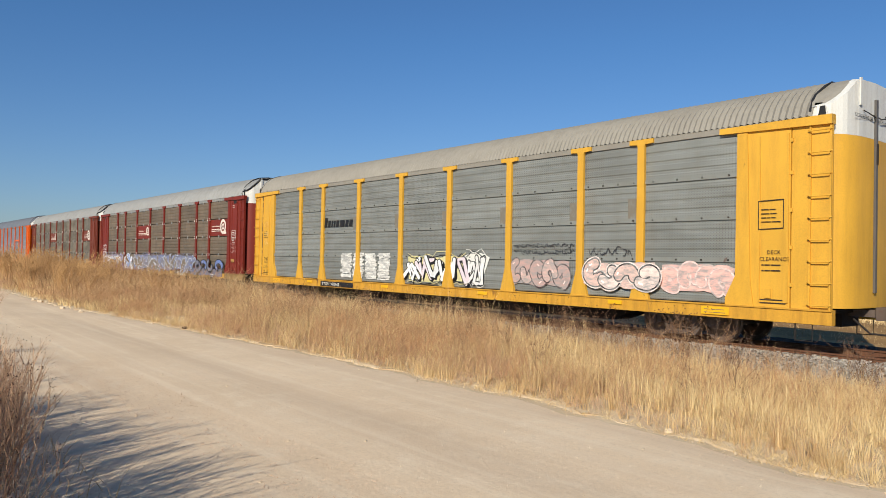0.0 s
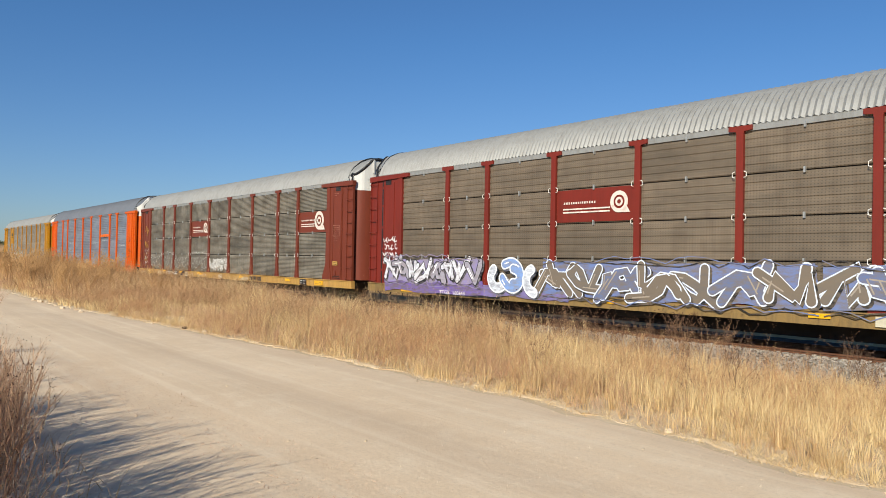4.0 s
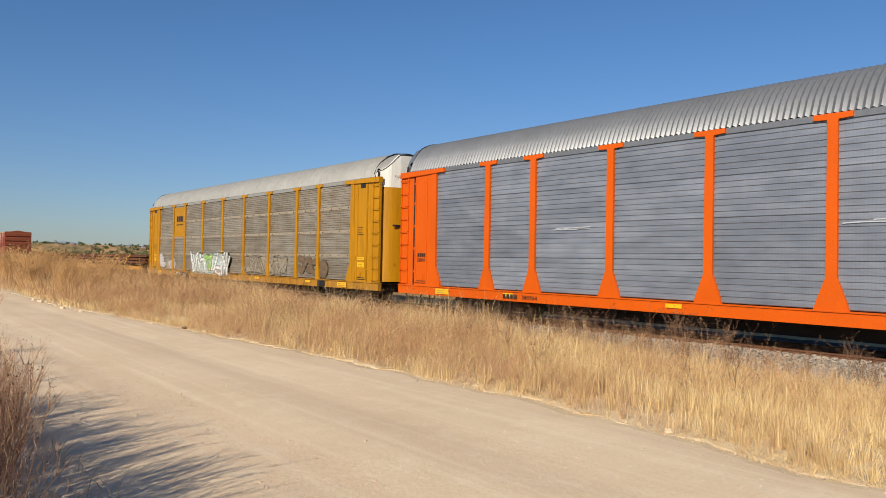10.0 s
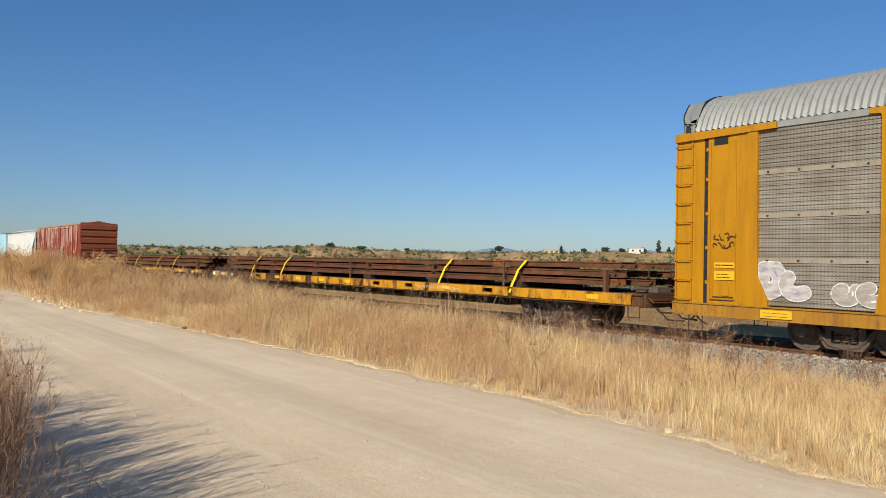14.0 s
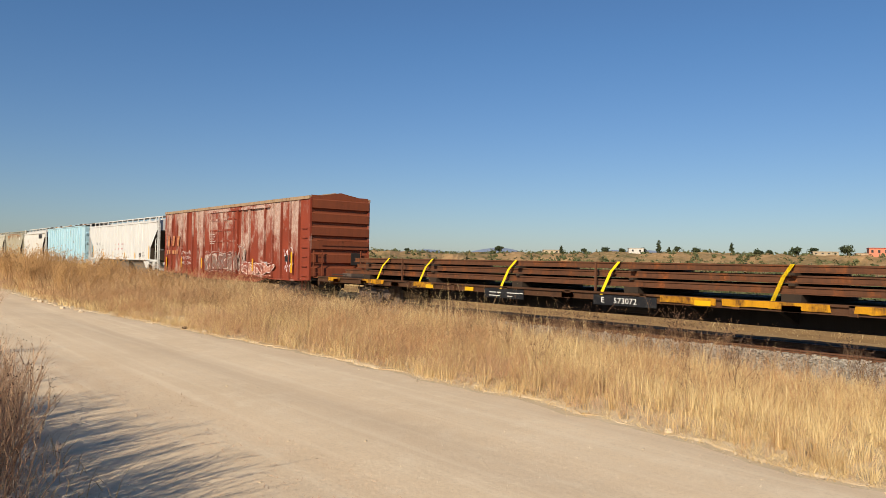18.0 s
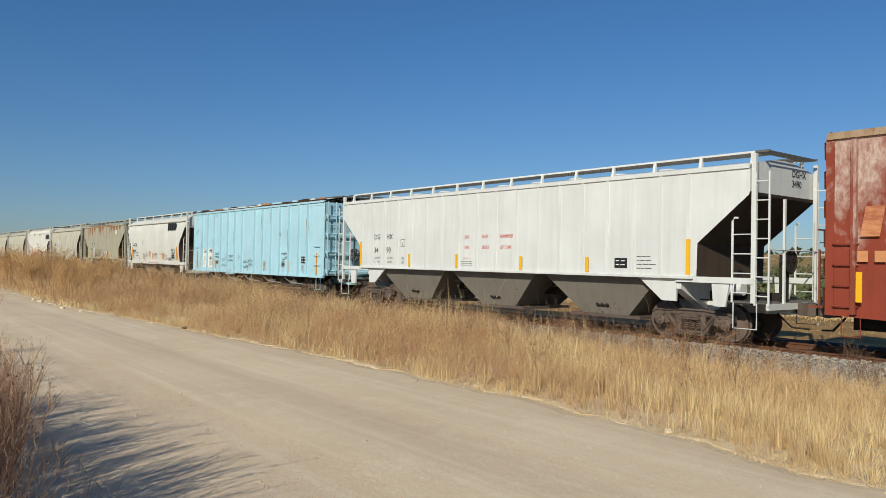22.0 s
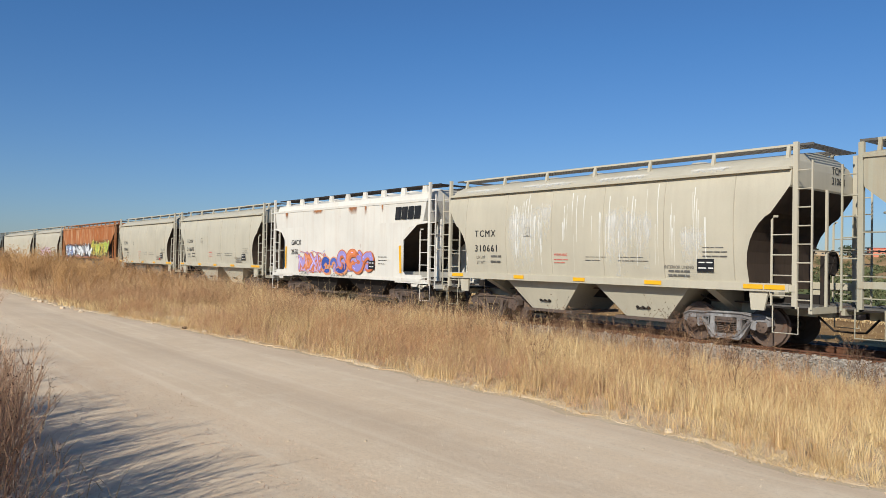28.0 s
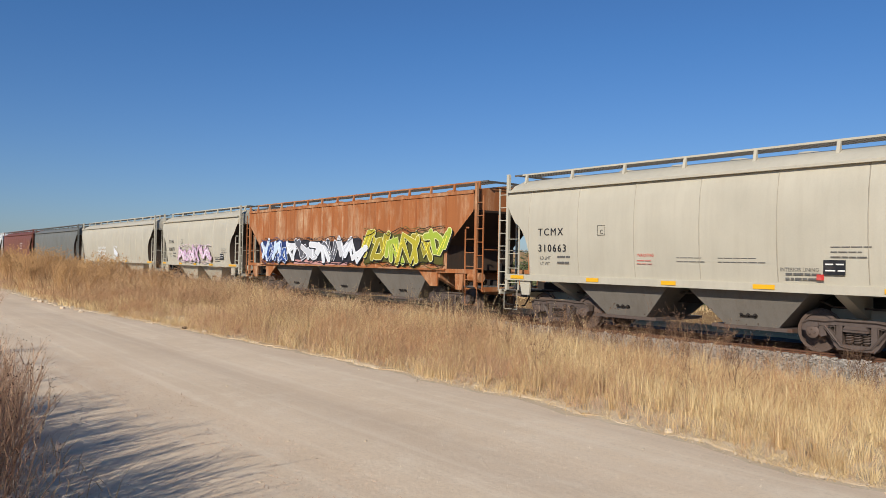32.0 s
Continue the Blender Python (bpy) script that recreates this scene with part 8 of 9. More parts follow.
def tufts(name, label, category, material, seed, n, per, area, tall, wide, splay):
    """Dry grass in tufts: blades that spring from one foot, splay outwards and droop at the tip."""
    r = np.random.RandomState(seed)
    c = area(r, n)
    h0 = tall(c, r) * r.uniform(0.65, 1.2, len(c))
    c, h0 = np.repeat(c, per, 0), np.repeat(h0, per)
    m = len(c)
    a = r.uniform(0, 2 * np.pi, m)
    out = np.stack([np.cos(a), np.sin(a)], 1)
    xy = c + out * (0.07 * r.rand(m) ** 0.5)[:, None]
    z = np.array([land(x, y) for x, y in c]) - 0.02
    h = h0 * r.uniform(0.45, 1.1, m)
    w = wide * r.uniform(0.6, 1.3, m)
    b = a + r.normal(0, 0.5, m)
    away = np.stack([np.cos(b), np.sin(b)], 1) * (h * splay * r.uniform(0.1, 1.0, m) ** 1.3)[:, None]
    k = r.uniform(0, 2 * np.pi, m)
    side = np.stack([np.cos(k) * w / 2, np.sin(k) * w / 2, np.zeros(m)], 1)
    p = np.column_stack([xy, z])
    mid = np.column_stack([xy + away * 0.32, z + h * 0.58])
    tip = np.column_stack([xy + away, z + h * (1.0 - 0.25 * r.rand(m) * splay)])
    V = np.stack([p - side, p + side, mid - side * 0.85, mid + side * 0.85, tip], 1).reshape(-1, 3)
    q = np.arange(m)[:, None] * 5
    F = np.concatenate([q + np.array([[0, 1, 3]]), q + np.array([[0, 3, 2]]), q + np.array([[2, 3, 4]])], 1).reshape(-1, 3)
    return tagged(new(name, soup(name, V, F, material)), label, category, kind="stuff")


def forb(seed, tall, stems, fork, twigs, wide, spread=0.55):
    """One dried forb as arrays of thin flat twigs, two triangles each, with small seed heads; stems fork twice."""
    r = np.random.RandomState(seed)
    V, F = [], []

    def twig(p, q, w):
        d = q - p
        s = np.cross(d, r.normal(0, 1, 3))
        s = s / (np.linalg.norm(s) + 1e-9) * w / 2
        k = len(V)
        V.extend((p - s, p + s, q + s * 0.6, q - s * 0.6))
        F.extend(((k, k + 1, k + 2), (k, k + 2, k + 3)))

    def head(p, w):
        k = len(V)
        V.extend((p + r.normal(0, w, 3), p + r.normal(0, w, 3), p + r.normal(0, w, 3)))
        F.append((k, k + 1, k + 2))

    def step(d, amount):
        d = d + r.normal(0, amount, 3)
        return d / np.linalg.norm(d)

    for _ in range(stems):
        d = np.array((r.normal(0, 0.28), r.normal(0, 0.28), 1.0))
        d /= np.linalg.norm(d)
        p, length = np.array((r.normal(0, 0.04), r.normal(0, 0.04), 0.0)), tall * r.uniform(0.6, 1.05)
        n = 4
        for i in range(n):
            q = p + d * length / n
            twig(p, q, wide * (1.25 - 0.2 * i))
            if i:
                for _ in range(fork):
                    e = step(d, spread)
                    e[2] = abs(e[2])
                    u = p + (q - p) * r.rand()
                    v = u + e * length * r.uniform(0.14, 0.30)
                    twig(u, v, wide * 0.75)
                    for _ in range(twigs):
                        g = step(e, spread)
                        o = u + (v - u) * r.uniform(0.3, 1.0)
                        t = o + g * length * r.uniform(0.05, 0.13)
                        twig(o, t, wide * 0.6)
                        if r.rand() < 0.45:
                            head(t, wide * 1.1)
            p, d = q, step(d, 0.12)
    return np.array(V), np.array(F)


def scatter(name, label, category, material, kinds, seed, n, area, scale):
    """Many copies of a few plants, each turned and sized, in one mesh."""
    r = np.random.RandomState(seed)
    V, F, k = [], [], 0
    for i, (x, y) in enumerate(area(r, n)):
        v, f = kinds[i % len(kinds)]
        a, sc = r.uniform(0, 6.28), scale(x, y) * r.uniform(0.65, 1.2)
        rot = np.array(((math.cos(a), -math.sin(a), 0), (math.sin(a), math.cos(a), 0), (0, 0, 1)))
        V.append(v @ rot.T * sc + (x, y, land(x, y) - 0.02))
        F.append(f + k)
        k += len(v)
    return tagged(new(name, soup(name, np.concatenate(V), np.concatenate(F), material)), label, category, kind="stuff")


def drifts(x0, x1, bias, lo=0.1, hi=13.0, power=1.0, seed=12):
    """Where the brown forbs grow: in drifts, more of them further from the camera."""
    def area(r, n):
        x = x1 - (x1 - x0) * r.rand(n) ** power
        e = np.array([far_edge(v) for v in x])
        y = e + lo + (hi - e - lo) * r.rand(n)
        c = np.array([noise.noise((u * 0.33, v * 0.45, seed)) for u, v in zip(x, y)])
        more = np.interp(x, (-26, -14, -8, -4), (1.0, 0.95, 0.85, 0.8))
        keep = r.rand(n) < np.clip((bias + 1.7 * c) * more + 0.08, 0.03, 1)
        return np.stack([x, y], 1)[keep]
    return area


def tall_grass(xy, r):
    c = np.array([noise.noise((u * 0.5, v * 0.6, 9)) for u, v in xy])
    edge = np.clip((xy[:, 1] - 6.2) / 1.0, 0.5, 1.0)
    far = np.interp(xy[:, 0], (-45, -25, -15, -10, -8, -6, -4), (1.25, 0.95, 0.92, 0.74, 0.58, 0.44, 0.40))
    rise = np.clip((xy[:, 1] - 8.0) / 3.0, 0, 1)
    return (0.48 + (far - 0.48) * rise) * (1 + 0.5 * c) * edge


def low_grass(xy, r):
    return np.full(len(xy), 0.26)


def forb_size(x, y):
    return float(np.interp(x, (-30, -14, -8, -5, -3), (1.15, 1.0, 0.85, 0.72, 0.62))) * float(np.interp(y, (6.4, 7.4, 10), (0.6, 0.85, 1.0)))


tufts("verge_grass", "golden dry grass in tufts between road and track", "dry grass", M["straw"], 21, 6200, 22, strip(-26, -0.8, 1.15, 0.0, 12.9), tall_grass, 0.0052, 0.8)
tufts("verge_stalks", "tall pale seed stalks standing over the grass", "dry grass", M["straw"], 28, 1500, 5, strip(-24, -0.8, 1.1, 0.8, 13.4), lambda xy, r: tall_grass(xy, r) * 1.5, 0.0048, 0.45)
blades("verge_litter", "bent straw lying at the foot of the grass", "straw", M["straw"], 27, 60000, strip(-24, -1.0, 1.2, -0.14, 8.6), lambda xy, r: np.full(len(xy), 0.10), 0.005, 2.0)
_forbs = [forb(700 + i, 0.72, 5, 2, 2, 0.0052) for i in range(8)]
_low = [forb(740 + i, 0.62, 4, 2, 2, 0.0054, 0.7) for i in range(5)]
_airy = [forb(720 + i, 0.95, 3, 2, 3, 0.0052, 0.7) for i in range(6)]
scatter("verge_weeds", "grey-brown dried forbs of fine tangled twigs", "dry weeds", M["brownweed"], _forbs, 22, 4500, drifts(-30, -1.4, 0.62), forb_size)
scatter("edge_weeds", "low twiggy forbs along the road edge", "dry weeds", M["twig"], _low, 29, 1250, drifts(-22, -1.6, 0.95, -0.03, 8.0, 0.85, 17), lambda x, y: 0.75 * forb_size(x, y))
scatter("airy_weeds", "tall airy brown weeds standing above the grass", "dry weeds", M["weedstalk"], _airy, 35, 760, drifts(-27, -4.5, 0.35, 1.2, 13.8, 0.9, 31), forb_size)
blades("far_verge_grass", "golden grass along the road further off", "dry grass", M["straw"], 23, 46000, strip(-120, -25, 1.6, 0.0, 13.6), lambda xy, r: tall_grass(xy, r) * 1.05, 0.014, 0.5)
blades("far_verge_weeds", "brown weeds along the road further off", "dry weeds", M["brownweed"], 24, 48000, strip(-120, -24, 1.5, 0.2, 13.0), lambda xy, r: tall_grass(xy, r) * 1.25 + 0.12 * (xy[:, 0] < -30), 0.013, 0.9)


def beyond(r, n):
    x = -1 - 110 * r.rand(n) ** 1.3
    return np.stack([x, 33.5 + 9.0 * r.rand(n) ** 1.2], 1)


blades("bank_grass", "short golden grass beyond the bare earth", "dry grass", M["straw"], 25, 18000, beyond, lambda xy, r: np.full(len(xy), 0.34), 0.02, 0.5)


def behind_road(r, n):
    x = -3 - 60 * r.rand(n) ** 1.4
    return np.stack([x, 1.5 - 3.2 * r.rand(n)], 1)


blades("roadside_grass", "thin straw on the near road edge", "dry grass", M["straw"], 26, 9000, behind_road, low_grass, 0.006, 0.9)


def weed_mesh(seed, tall, spread, forks, heads, head_size, twig_r, levels=3):
    """A dried branching weed: stems that fork three times, with seed heads. Returns stem and head geometry."""
    r = rng(seed)
    g, s = Geo(), Geo()

    def grow(p, d, length, rad, level):
        q = p
        pts = [p]
        parts = 3 if level >= 2 else 1 + level
        for _ in range(parts):
            d = (d + Vector((r.uniform(-0.2, 0.2), r.uniform(-0.2, 0.2), r.uniform(-0.02, 0.10)))).normalized()
            q = q + d * length / parts
            pts.append(q)
        g.tube(pts, [rad * (1 - 0.45 * i / parts) for i in range(parts + 1)], 3)
        if level == 0:
            if r.random() < heads:
                for _ in range(r.randint(1, 2)):
                    c = q + Vector((r.uniform(-1, 1), r.uniform(-1, 1), r.uniform(-0.5, 1))) * 0.02
                    k = head_size * r.uniform(0.6, 1.3)
                    s.add([(c.x - k, c.y - k * 0.6, c.z - k * 0.5), (c.x + k, c.y - k * 0.6, c.z - k * 0.5), (c.x, c.y + k, c.z - k * 0.5), (c.x, c.y, c.z + k)], [(0, 1, 3), (1, 2, 3), (2, 0, 3), (0, 2, 1)])
            return
        for _ in range(forks):
            k = r.randint(1, parts)
            a = r.uniform(0, 6.28)
            nd = (d + Vector((math.cos(a), math.sin(a), r.uniform(-0.1, 0.4))) * spread).normalized()
            grow(pts[k], nd, length * r.uniform(0.5, 0.75), rad * 0.62, level - 1)

    for _ in range(r.randint(2, 4)):
        a = r.uniform(0, 6.28)
        grow(Vector((r.uniform(-0.05, 0.05), r.uniform(-0.05, 0.05), -0.03)), Vector((math.cos(a) * 0.28, math.sin(a) * 0.28, 1)).normalized(), tall * 0.55, twig_r, levels)
    return g, s


def weeds():
    kinds = []
    for i in range(6):
        g, s = weed_mesh(300 + i, 0.95, 0.62, 3, 0.75, 0.011, 0.0055)
        w = thing("dry_weed", "dead brown branching weed with seed heads", "dry weed", "weeds beside the track")
        part("stem", g, M["weedstalk"], w)
        tagged(part("seed_tuft", s, M["seed"], w), kind="stuff")
        kinds.append(w)
    r = rng(31)
    for i in range(210):
        if i < 6:
            w = kinds[i]
        x = -4.5 - 40 * r.random() ** 1.15
        y = r.choice((r.uniform(11.6, 14.3), r.uniform(8.0, 13.0), r.uniform(12.4, 14.2), r.uniform(13.2, 14.4)))
        if i >= 130:
            x, y = -7.5 - 15 * r.random(), r.uniform(12.9, 14.5)
        k = (r.uniform(0.7, 1.25) if y > 11 else r.uniform(0.5, 0.8)) * (1.0 if x < -8 else 0.7)
        m = Matrix.Translation((x, y, land(x, y) - 0.02)) @ Euler((r.uniform(-0.12, 0.12), r.uniform(-0.12, 0.12), r.uniform(0, 6.28))).to_matrix().to_4x4()
        if i < 6:
            w.scale = (1, 1, 1)
            w.matrix_basis = m
        else:
            ob = copy_thing(kinds[i % 6], m)
            ob.scale = (k, k, k)


def trackside(r, n):
    return np.stack([r.uniform(-62, 12, n), 20.6 + 24 * r.rand(n) ** 1.3], 1)


def ballast_foot(r, n):
    return np.stack([-30 + 22.5 * r.rand(n), 13.2 + 1.4 * r.rand(n)], 1)


def stalk_mesh(seed, tall, stems, rad, sway=0.5):
    """A shrub of long wiry stems from one root, each with a few side twigs and dots of seed at the tips."""
    r = rng(seed)
    g, s = Geo(), Geo()

    def dot(c, k):
        s.add([(c.x - k, c.y - k, c.z - k), (c.x + k, c.y - k, c.z - k), (c.x, c.y + k, c.z - k), (c.x, c.y, c.z + k)], [(0, 1, 3), (1, 2, 3), (2, 0, 3), (0, 2, 1)])

    def shoot(p, d, length, rd, level):
        pts, n = [p], (2, 3, 5)[level]
        for _ in range(n):
            d = (d + Vector((r.uniform(-0.16, 0.16), r.uniform(-0.16, 0.16), r.uniform(-0.05, 0.08)))).normalized()
            p = p + d * length / n
            pts.append(p)
        g.tube(pts, [rd * (1 - 0.6 * i / n) for i in range(n + 1)], 3)
        if r.random() < 0.55:
            dot(p, r.uniform(0.004, 0.0075))
        if level:
            for _ in range(r.randint(3, 4)):
                a, k = r.uniform(0, 6.28), r.randint(1, n - 1)
                e = (d * 0.9 + Vector((math.cos(a), math.sin(a), r.uniform(0.0, 0.6))) * 0.6).normalized()
                shoot(pts[k], e, length * r.uniform(0.22, 0.42), rd * 0.55, level - 1)

    for _ in range(stems):
        a, lean = r.uniform(0, 6.28), r.uniform(0.05, sway)
        shoot(Vector((r.uniform(-0.08, 0.08), r.uniform(-0.08, 0.08), -0.03)), Vector((math.cos(a) * lean, math.sin(a) * lean, 1)).normalized(), tall * r.uniform(0.6, 1.0), rad * r.uniform(0.7, 1.2), 2)
    return g, s


def shrubs():
    """Leafless shrubs crowd the near side of the road and throw streaks of twig shadow over the dust."""
    r = rng(41)
    kinds, wiry, upright = [], [], []
    for i in range(4):
        g, s = weed_mesh(400 + i, 1.35, 0.80, 3, 0.14, 0.0045, 0.007)
        w = thing("bare_shrub", "leafless reddish-tan shrub of tangled twigs", "shrub", "shrubs by the road", at=pose(-40 - 3 * i, -1.5, 0.1))
        part("stem", g, M["twig"], w)
        tagged(part("seed_tuft", s, M["seed"], w), kind="stuff")
        kinds.append(w)
    for i in range(6):
        g, s = stalk_mesh(430 + i, 1.25, 7, 0.0072)
        w = thing("wiry_shrub", "wiry bare shrub with dark dots of seed", "shrub", "wiry shrubs by the road", at=pose(-52 - 3 * i, -1.5, 0.1))
        part("stem", g, M["twig"], w)
        tagged(part("seed_tuft", s, M["seed"], w), kind="stuff")
        wiry.append(w)
    for i in range(4):
        g, s = stalk_mesh(440 + i, 1.95, 9, 0.0105, 0.16)
        w = thing("tall_wiry_shrub", "tall upright bare shrub of wiry stems", "shrub", "tall wiry shrubs by the road", at=pose(-72 - 3 * i, -1.5, 0.1))
        part("stem", g, M["twig"], w)
        tagged(part("seed_tuft", s, M["seed"], w), kind="stuff")
        upright.append(w)

    def plant_one(kind, x, y, k):
        ob = copy_thing(kind, pose(x, y, land(x, y) - 0.02, 0, 0, r.uniform(0, 360)))
        ob.scale = (k, k, k)

    for n in range(96):
        # tall wiry ones set back from the dust, which their shadows cross
        x = -2.7 - 7.0 * (n + r.random()) / 96
        plant_one(upright[n % 4], x, 0.070 * abs(x) - 0.06 - 0.75 * r.random() - (0.35 if x > -4.4 else 0.0), r.uniform(0.72, 1.06) * float(np.interp(x, (-9, -6, -4, -2.7), (0.64, 0.88, 1.04, 0.92))))
    for n in range(48):
        # low ones at the edge of the dust
        x = -3.3 - 6.4 * (n + r.random()) / 48
        plant_one(wiry[(n + 1) % 6], x, 0.154 * abs(x) + 0.03 - 0.35 * r.random(), r.uniform(0.34, 0.60) + (0.22 if x < -4.8 else 0.0))
    for n in range(22):
        x = -8.8 - 6.0 * (n + r.random()) / 22
        plant_one(wiry[(n + 2) % 6], x, 0.125 * abs(x) - 0.05 - 0.55 * r.random(), r.uniform(0.6, 0.85))
    for n in range(16):
        # low tangle at their feet
        x = -3.2 - 4.6 * r.random()
        plant_one(kinds[n % 4], x, 0.150 * abs(x) - 0.02 - 0.30 * r.random(), r.uniform(0.30, 0.52))
    for n in range(18):
        # thicker growth behind them, away from the road
        x = -3.0 - 9.0 * r.random()
        plant_one(kinds[n % 4], x, 0.10 * abs(x) - 0.9 - 1.4 * r.random(), r.uniform(0.7, 1.1))
    for n in range(26):
        x = -14.0 - n * 1.7
        plant_one(kinds[n % 4], x, 0.175 * abs(x) - 1.0 - 0.7 * r.random(), r.uniform(0.4, 0.6))


def dust_litter(r, n):
    """Fallen twigs and straw where the shrubs meet the dust."""
    x = -3.2 - 10 * r.rand(n) ** 1.1
    return np.stack([x, 0.10 * abs(x) + 0.2 + (3.1 - 0.10 * abs(x)) * r.rand(n) ** 1.5], 1)


def tall_bushes():
    """Reddish-brown dry bushes where the road runs off to the distance."""
    r = rng(51)
    kinds = []
    for i in range(3):
        g, s = weed_mesh(500 + i, 1.5, 0.6, 3, 1.0, 0.022, 0.014)
        w = thing("dry_bush", "tall rust-brown dry bush beside the road", "bush", "bushes down the road")
        part("stem", g, M["plume"], w)
        tagged(part("seed_tuft", s, M["plume"], w), kind="stuff")
        kinds.append(w)
    for i in range(105):
        x = -25 - 42 * r.random() ** 0.9
        y = far_edge(x) + 0.3 + r.random() * 6.5
        k = r.uniform(0.75, 1.1) * float(np.interp(x, (-50, -36, -30, -25), (1.3, 1.1, 0.75, 0.55)))
        m = pose(x, y, land(x, y) - 0.03, 0, 0, r.uniform(0, 360))
        ob = kinds[i] if i < 3 else copy_thing(kinds[i % 3], m)
        ob.matrix_basis = m
        ob.scale = (k, k, k)


weeds()
shrubs()
scatter("ballast_weeds", "tall twiggy brown weeds along the foot of the ballast", "dry weeds", M["brownweed"], _airy, 36, 230, ballast_foot, lambda x, y: 1.0)
blades("trackside_grass", "low pale dried grass on the far side of the track", "dry grass", M["straw"], 37, 16000, trackside, lambda xy, r: np.full(len(xy), 0.13), 0.016, 1.2)
blades("shrub_litter", "fallen straw and twigs on the dust under the shrubs", "straw", M["twig"], 38, 15000, dust_litter, lambda xy, r: np.full(len(xy), 0.045), 0.010, 3.0)
pebbles("shrub_clods", 1500, lambda r: (lambda p: (p[0], p[1], land(p[0], p[1]) + 0.006))(dust_litter(r, 1)[0]), 0.005, M["pebble"], "dusty clods under the roadside shrubs", "clods", 39)
tall_bushes()


def stones():
    r = rng(61)
    for i, (x, y, s) in enumerate([(a, b, c * 0.62) for a, b, c in [(-4.65, 6.75, 0.07), (-17.9, 6.35, 0.12), (-17.0, 6.5, 0.10), (-26.2, 5.35, 0.13), (-24.4, 5.5, 0.14), (-12.6, 6.9, 0.08), (-19.6, 6.1, 0.07), (-30.0, 5.4, 0.16), (-31.0, 5.35, 0.14), (-8.6, 7.0, 0.06), (-14.5, 6.75, 0.09)]]):
        bm = bmesh.new()
        bmesh.ops.create_icosphere(bm, subdivisions=2, radius=s)
        for v in bm.verts:
            v.co *= 1 + 0.5 * noise.noise(v.co * (3 / s) * 0.5 + Vector((i, 0, 0)))
            v.co.z *= 0.65
        me = bpy.data.meshes.new("stone")
        bm.to_mesh(me)
        bm.free()
        thing("stone", "pale rough stone lying at the road edge" if i != 1 else "dark rough stone lying at the road edge", "stone", "stones by the road", g=me, material=M["pebble"] if i != 1 else M["bark"], at=pose(x, y, land(x, y) + s * 0.3, 0, 0, r.uniform(0, 360)))


stones()


# ---- distance: scrub plain, dry hills, trees and houses ----
def polar(az, d):
    return d * math.sin(radians(az)), d * math.cos(radians(az))


def mesa(az):
    """Height of the mesa's edge in each direction."""
    k = min(1.0, max(0.0, (az + 56) / 24))
    return 6.4 + 3.0 * k * k * (3 - 2 * k) + 2.4 * math.exp(-((az + 60.5) / 6.5) ** 2) + 0.8 * math.exp(-((az + 82) / 9) ** 2) + 0.9 * noise.noise((az * 0.22, 1.7, 2))


def hills():
    """A low dry mesa all along the horizon and mountains, coloured for haze, far behind."""
    g, rows = Geo(), []
    azs = [-100 + i * 0.4 for i in range(340)]
    for k, (d, f) in enumerate(((230, 0.0), (300, 0.16), (360, 0.32), (400, 0.55), (425, 0.9), (440, 1.0), (470, 1.0), (560, 1.0), (700, 1.0), (900, 0.9), (1500, 0.3))):
        row = []
        for az in azs:
            rise = mesa(az) + 0.7 * noise.noise((az * 1.1, d * 0.01, 5))
            x, y = polar(az, d * (1 + 0.05 * noise.noise((az * 0.6, k, 1))))
            row.append((x, y, -3.2 + f * (rise + 3.2) + 1.0 * noise.noise((az * 2.3, k * 1.7, 8)) * f))
        rows.append(row)
    thing("hillside", "low dry tan mesa with pale rock and scrub", "hill", kind="structure", g=Geo().grid(rows), material=M["hill"])
    rows = []
    for d, f in ((3300, 0.0), (3700, 1.0), (4200, 0.6)):
        row = []
        for i in range(180):
            az = -110 + i * 0.85
            h = 44 + 20 * noise.noise((az * 0.10, 1, 4)) + 26 * noise.noise((az * 0.35, 2, 4)) + 34 * math.exp(-((az + 47) / 3) ** 2) + 20 * math.exp(-((az + 38) / 3) ** 2)
            x, y = polar(az, d)
            row.append((x, y, -20 + f * (h + 20)))
        rows.append(row)
    thing("mountain_range", "far mountain range in painted haze blue", "mountains", kind="structure", g=Geo().grid(rows), material=M["far"], smooth=True)


def clump_arrays(r, centre, size, count, leaf, squash=0.7):
    """Loose leaf triangles spread over a few lobes."""
    lobes = [(r.normal(0, 0.35, 3) * size * (1, 1, squash), size * r.uniform(0.35, 0.6)) for _ in range(5)]
    V, F = [], []
    for i in range(count):
        c, s = lobes[r.randint(5)]
        d = r.normal(0, 1, 3)
        d /= np.linalg.norm(d)
        p = np.array(centre) + c + d * s * r.uniform(0.6, 1.05) * (1, 1, squash)
        q = r.normal(0, leaf, (3, 3))
        V.append(p + q)
        F.append(np.arange(3) + 3 * i)
    return np.concatenate(V), np.array(F)


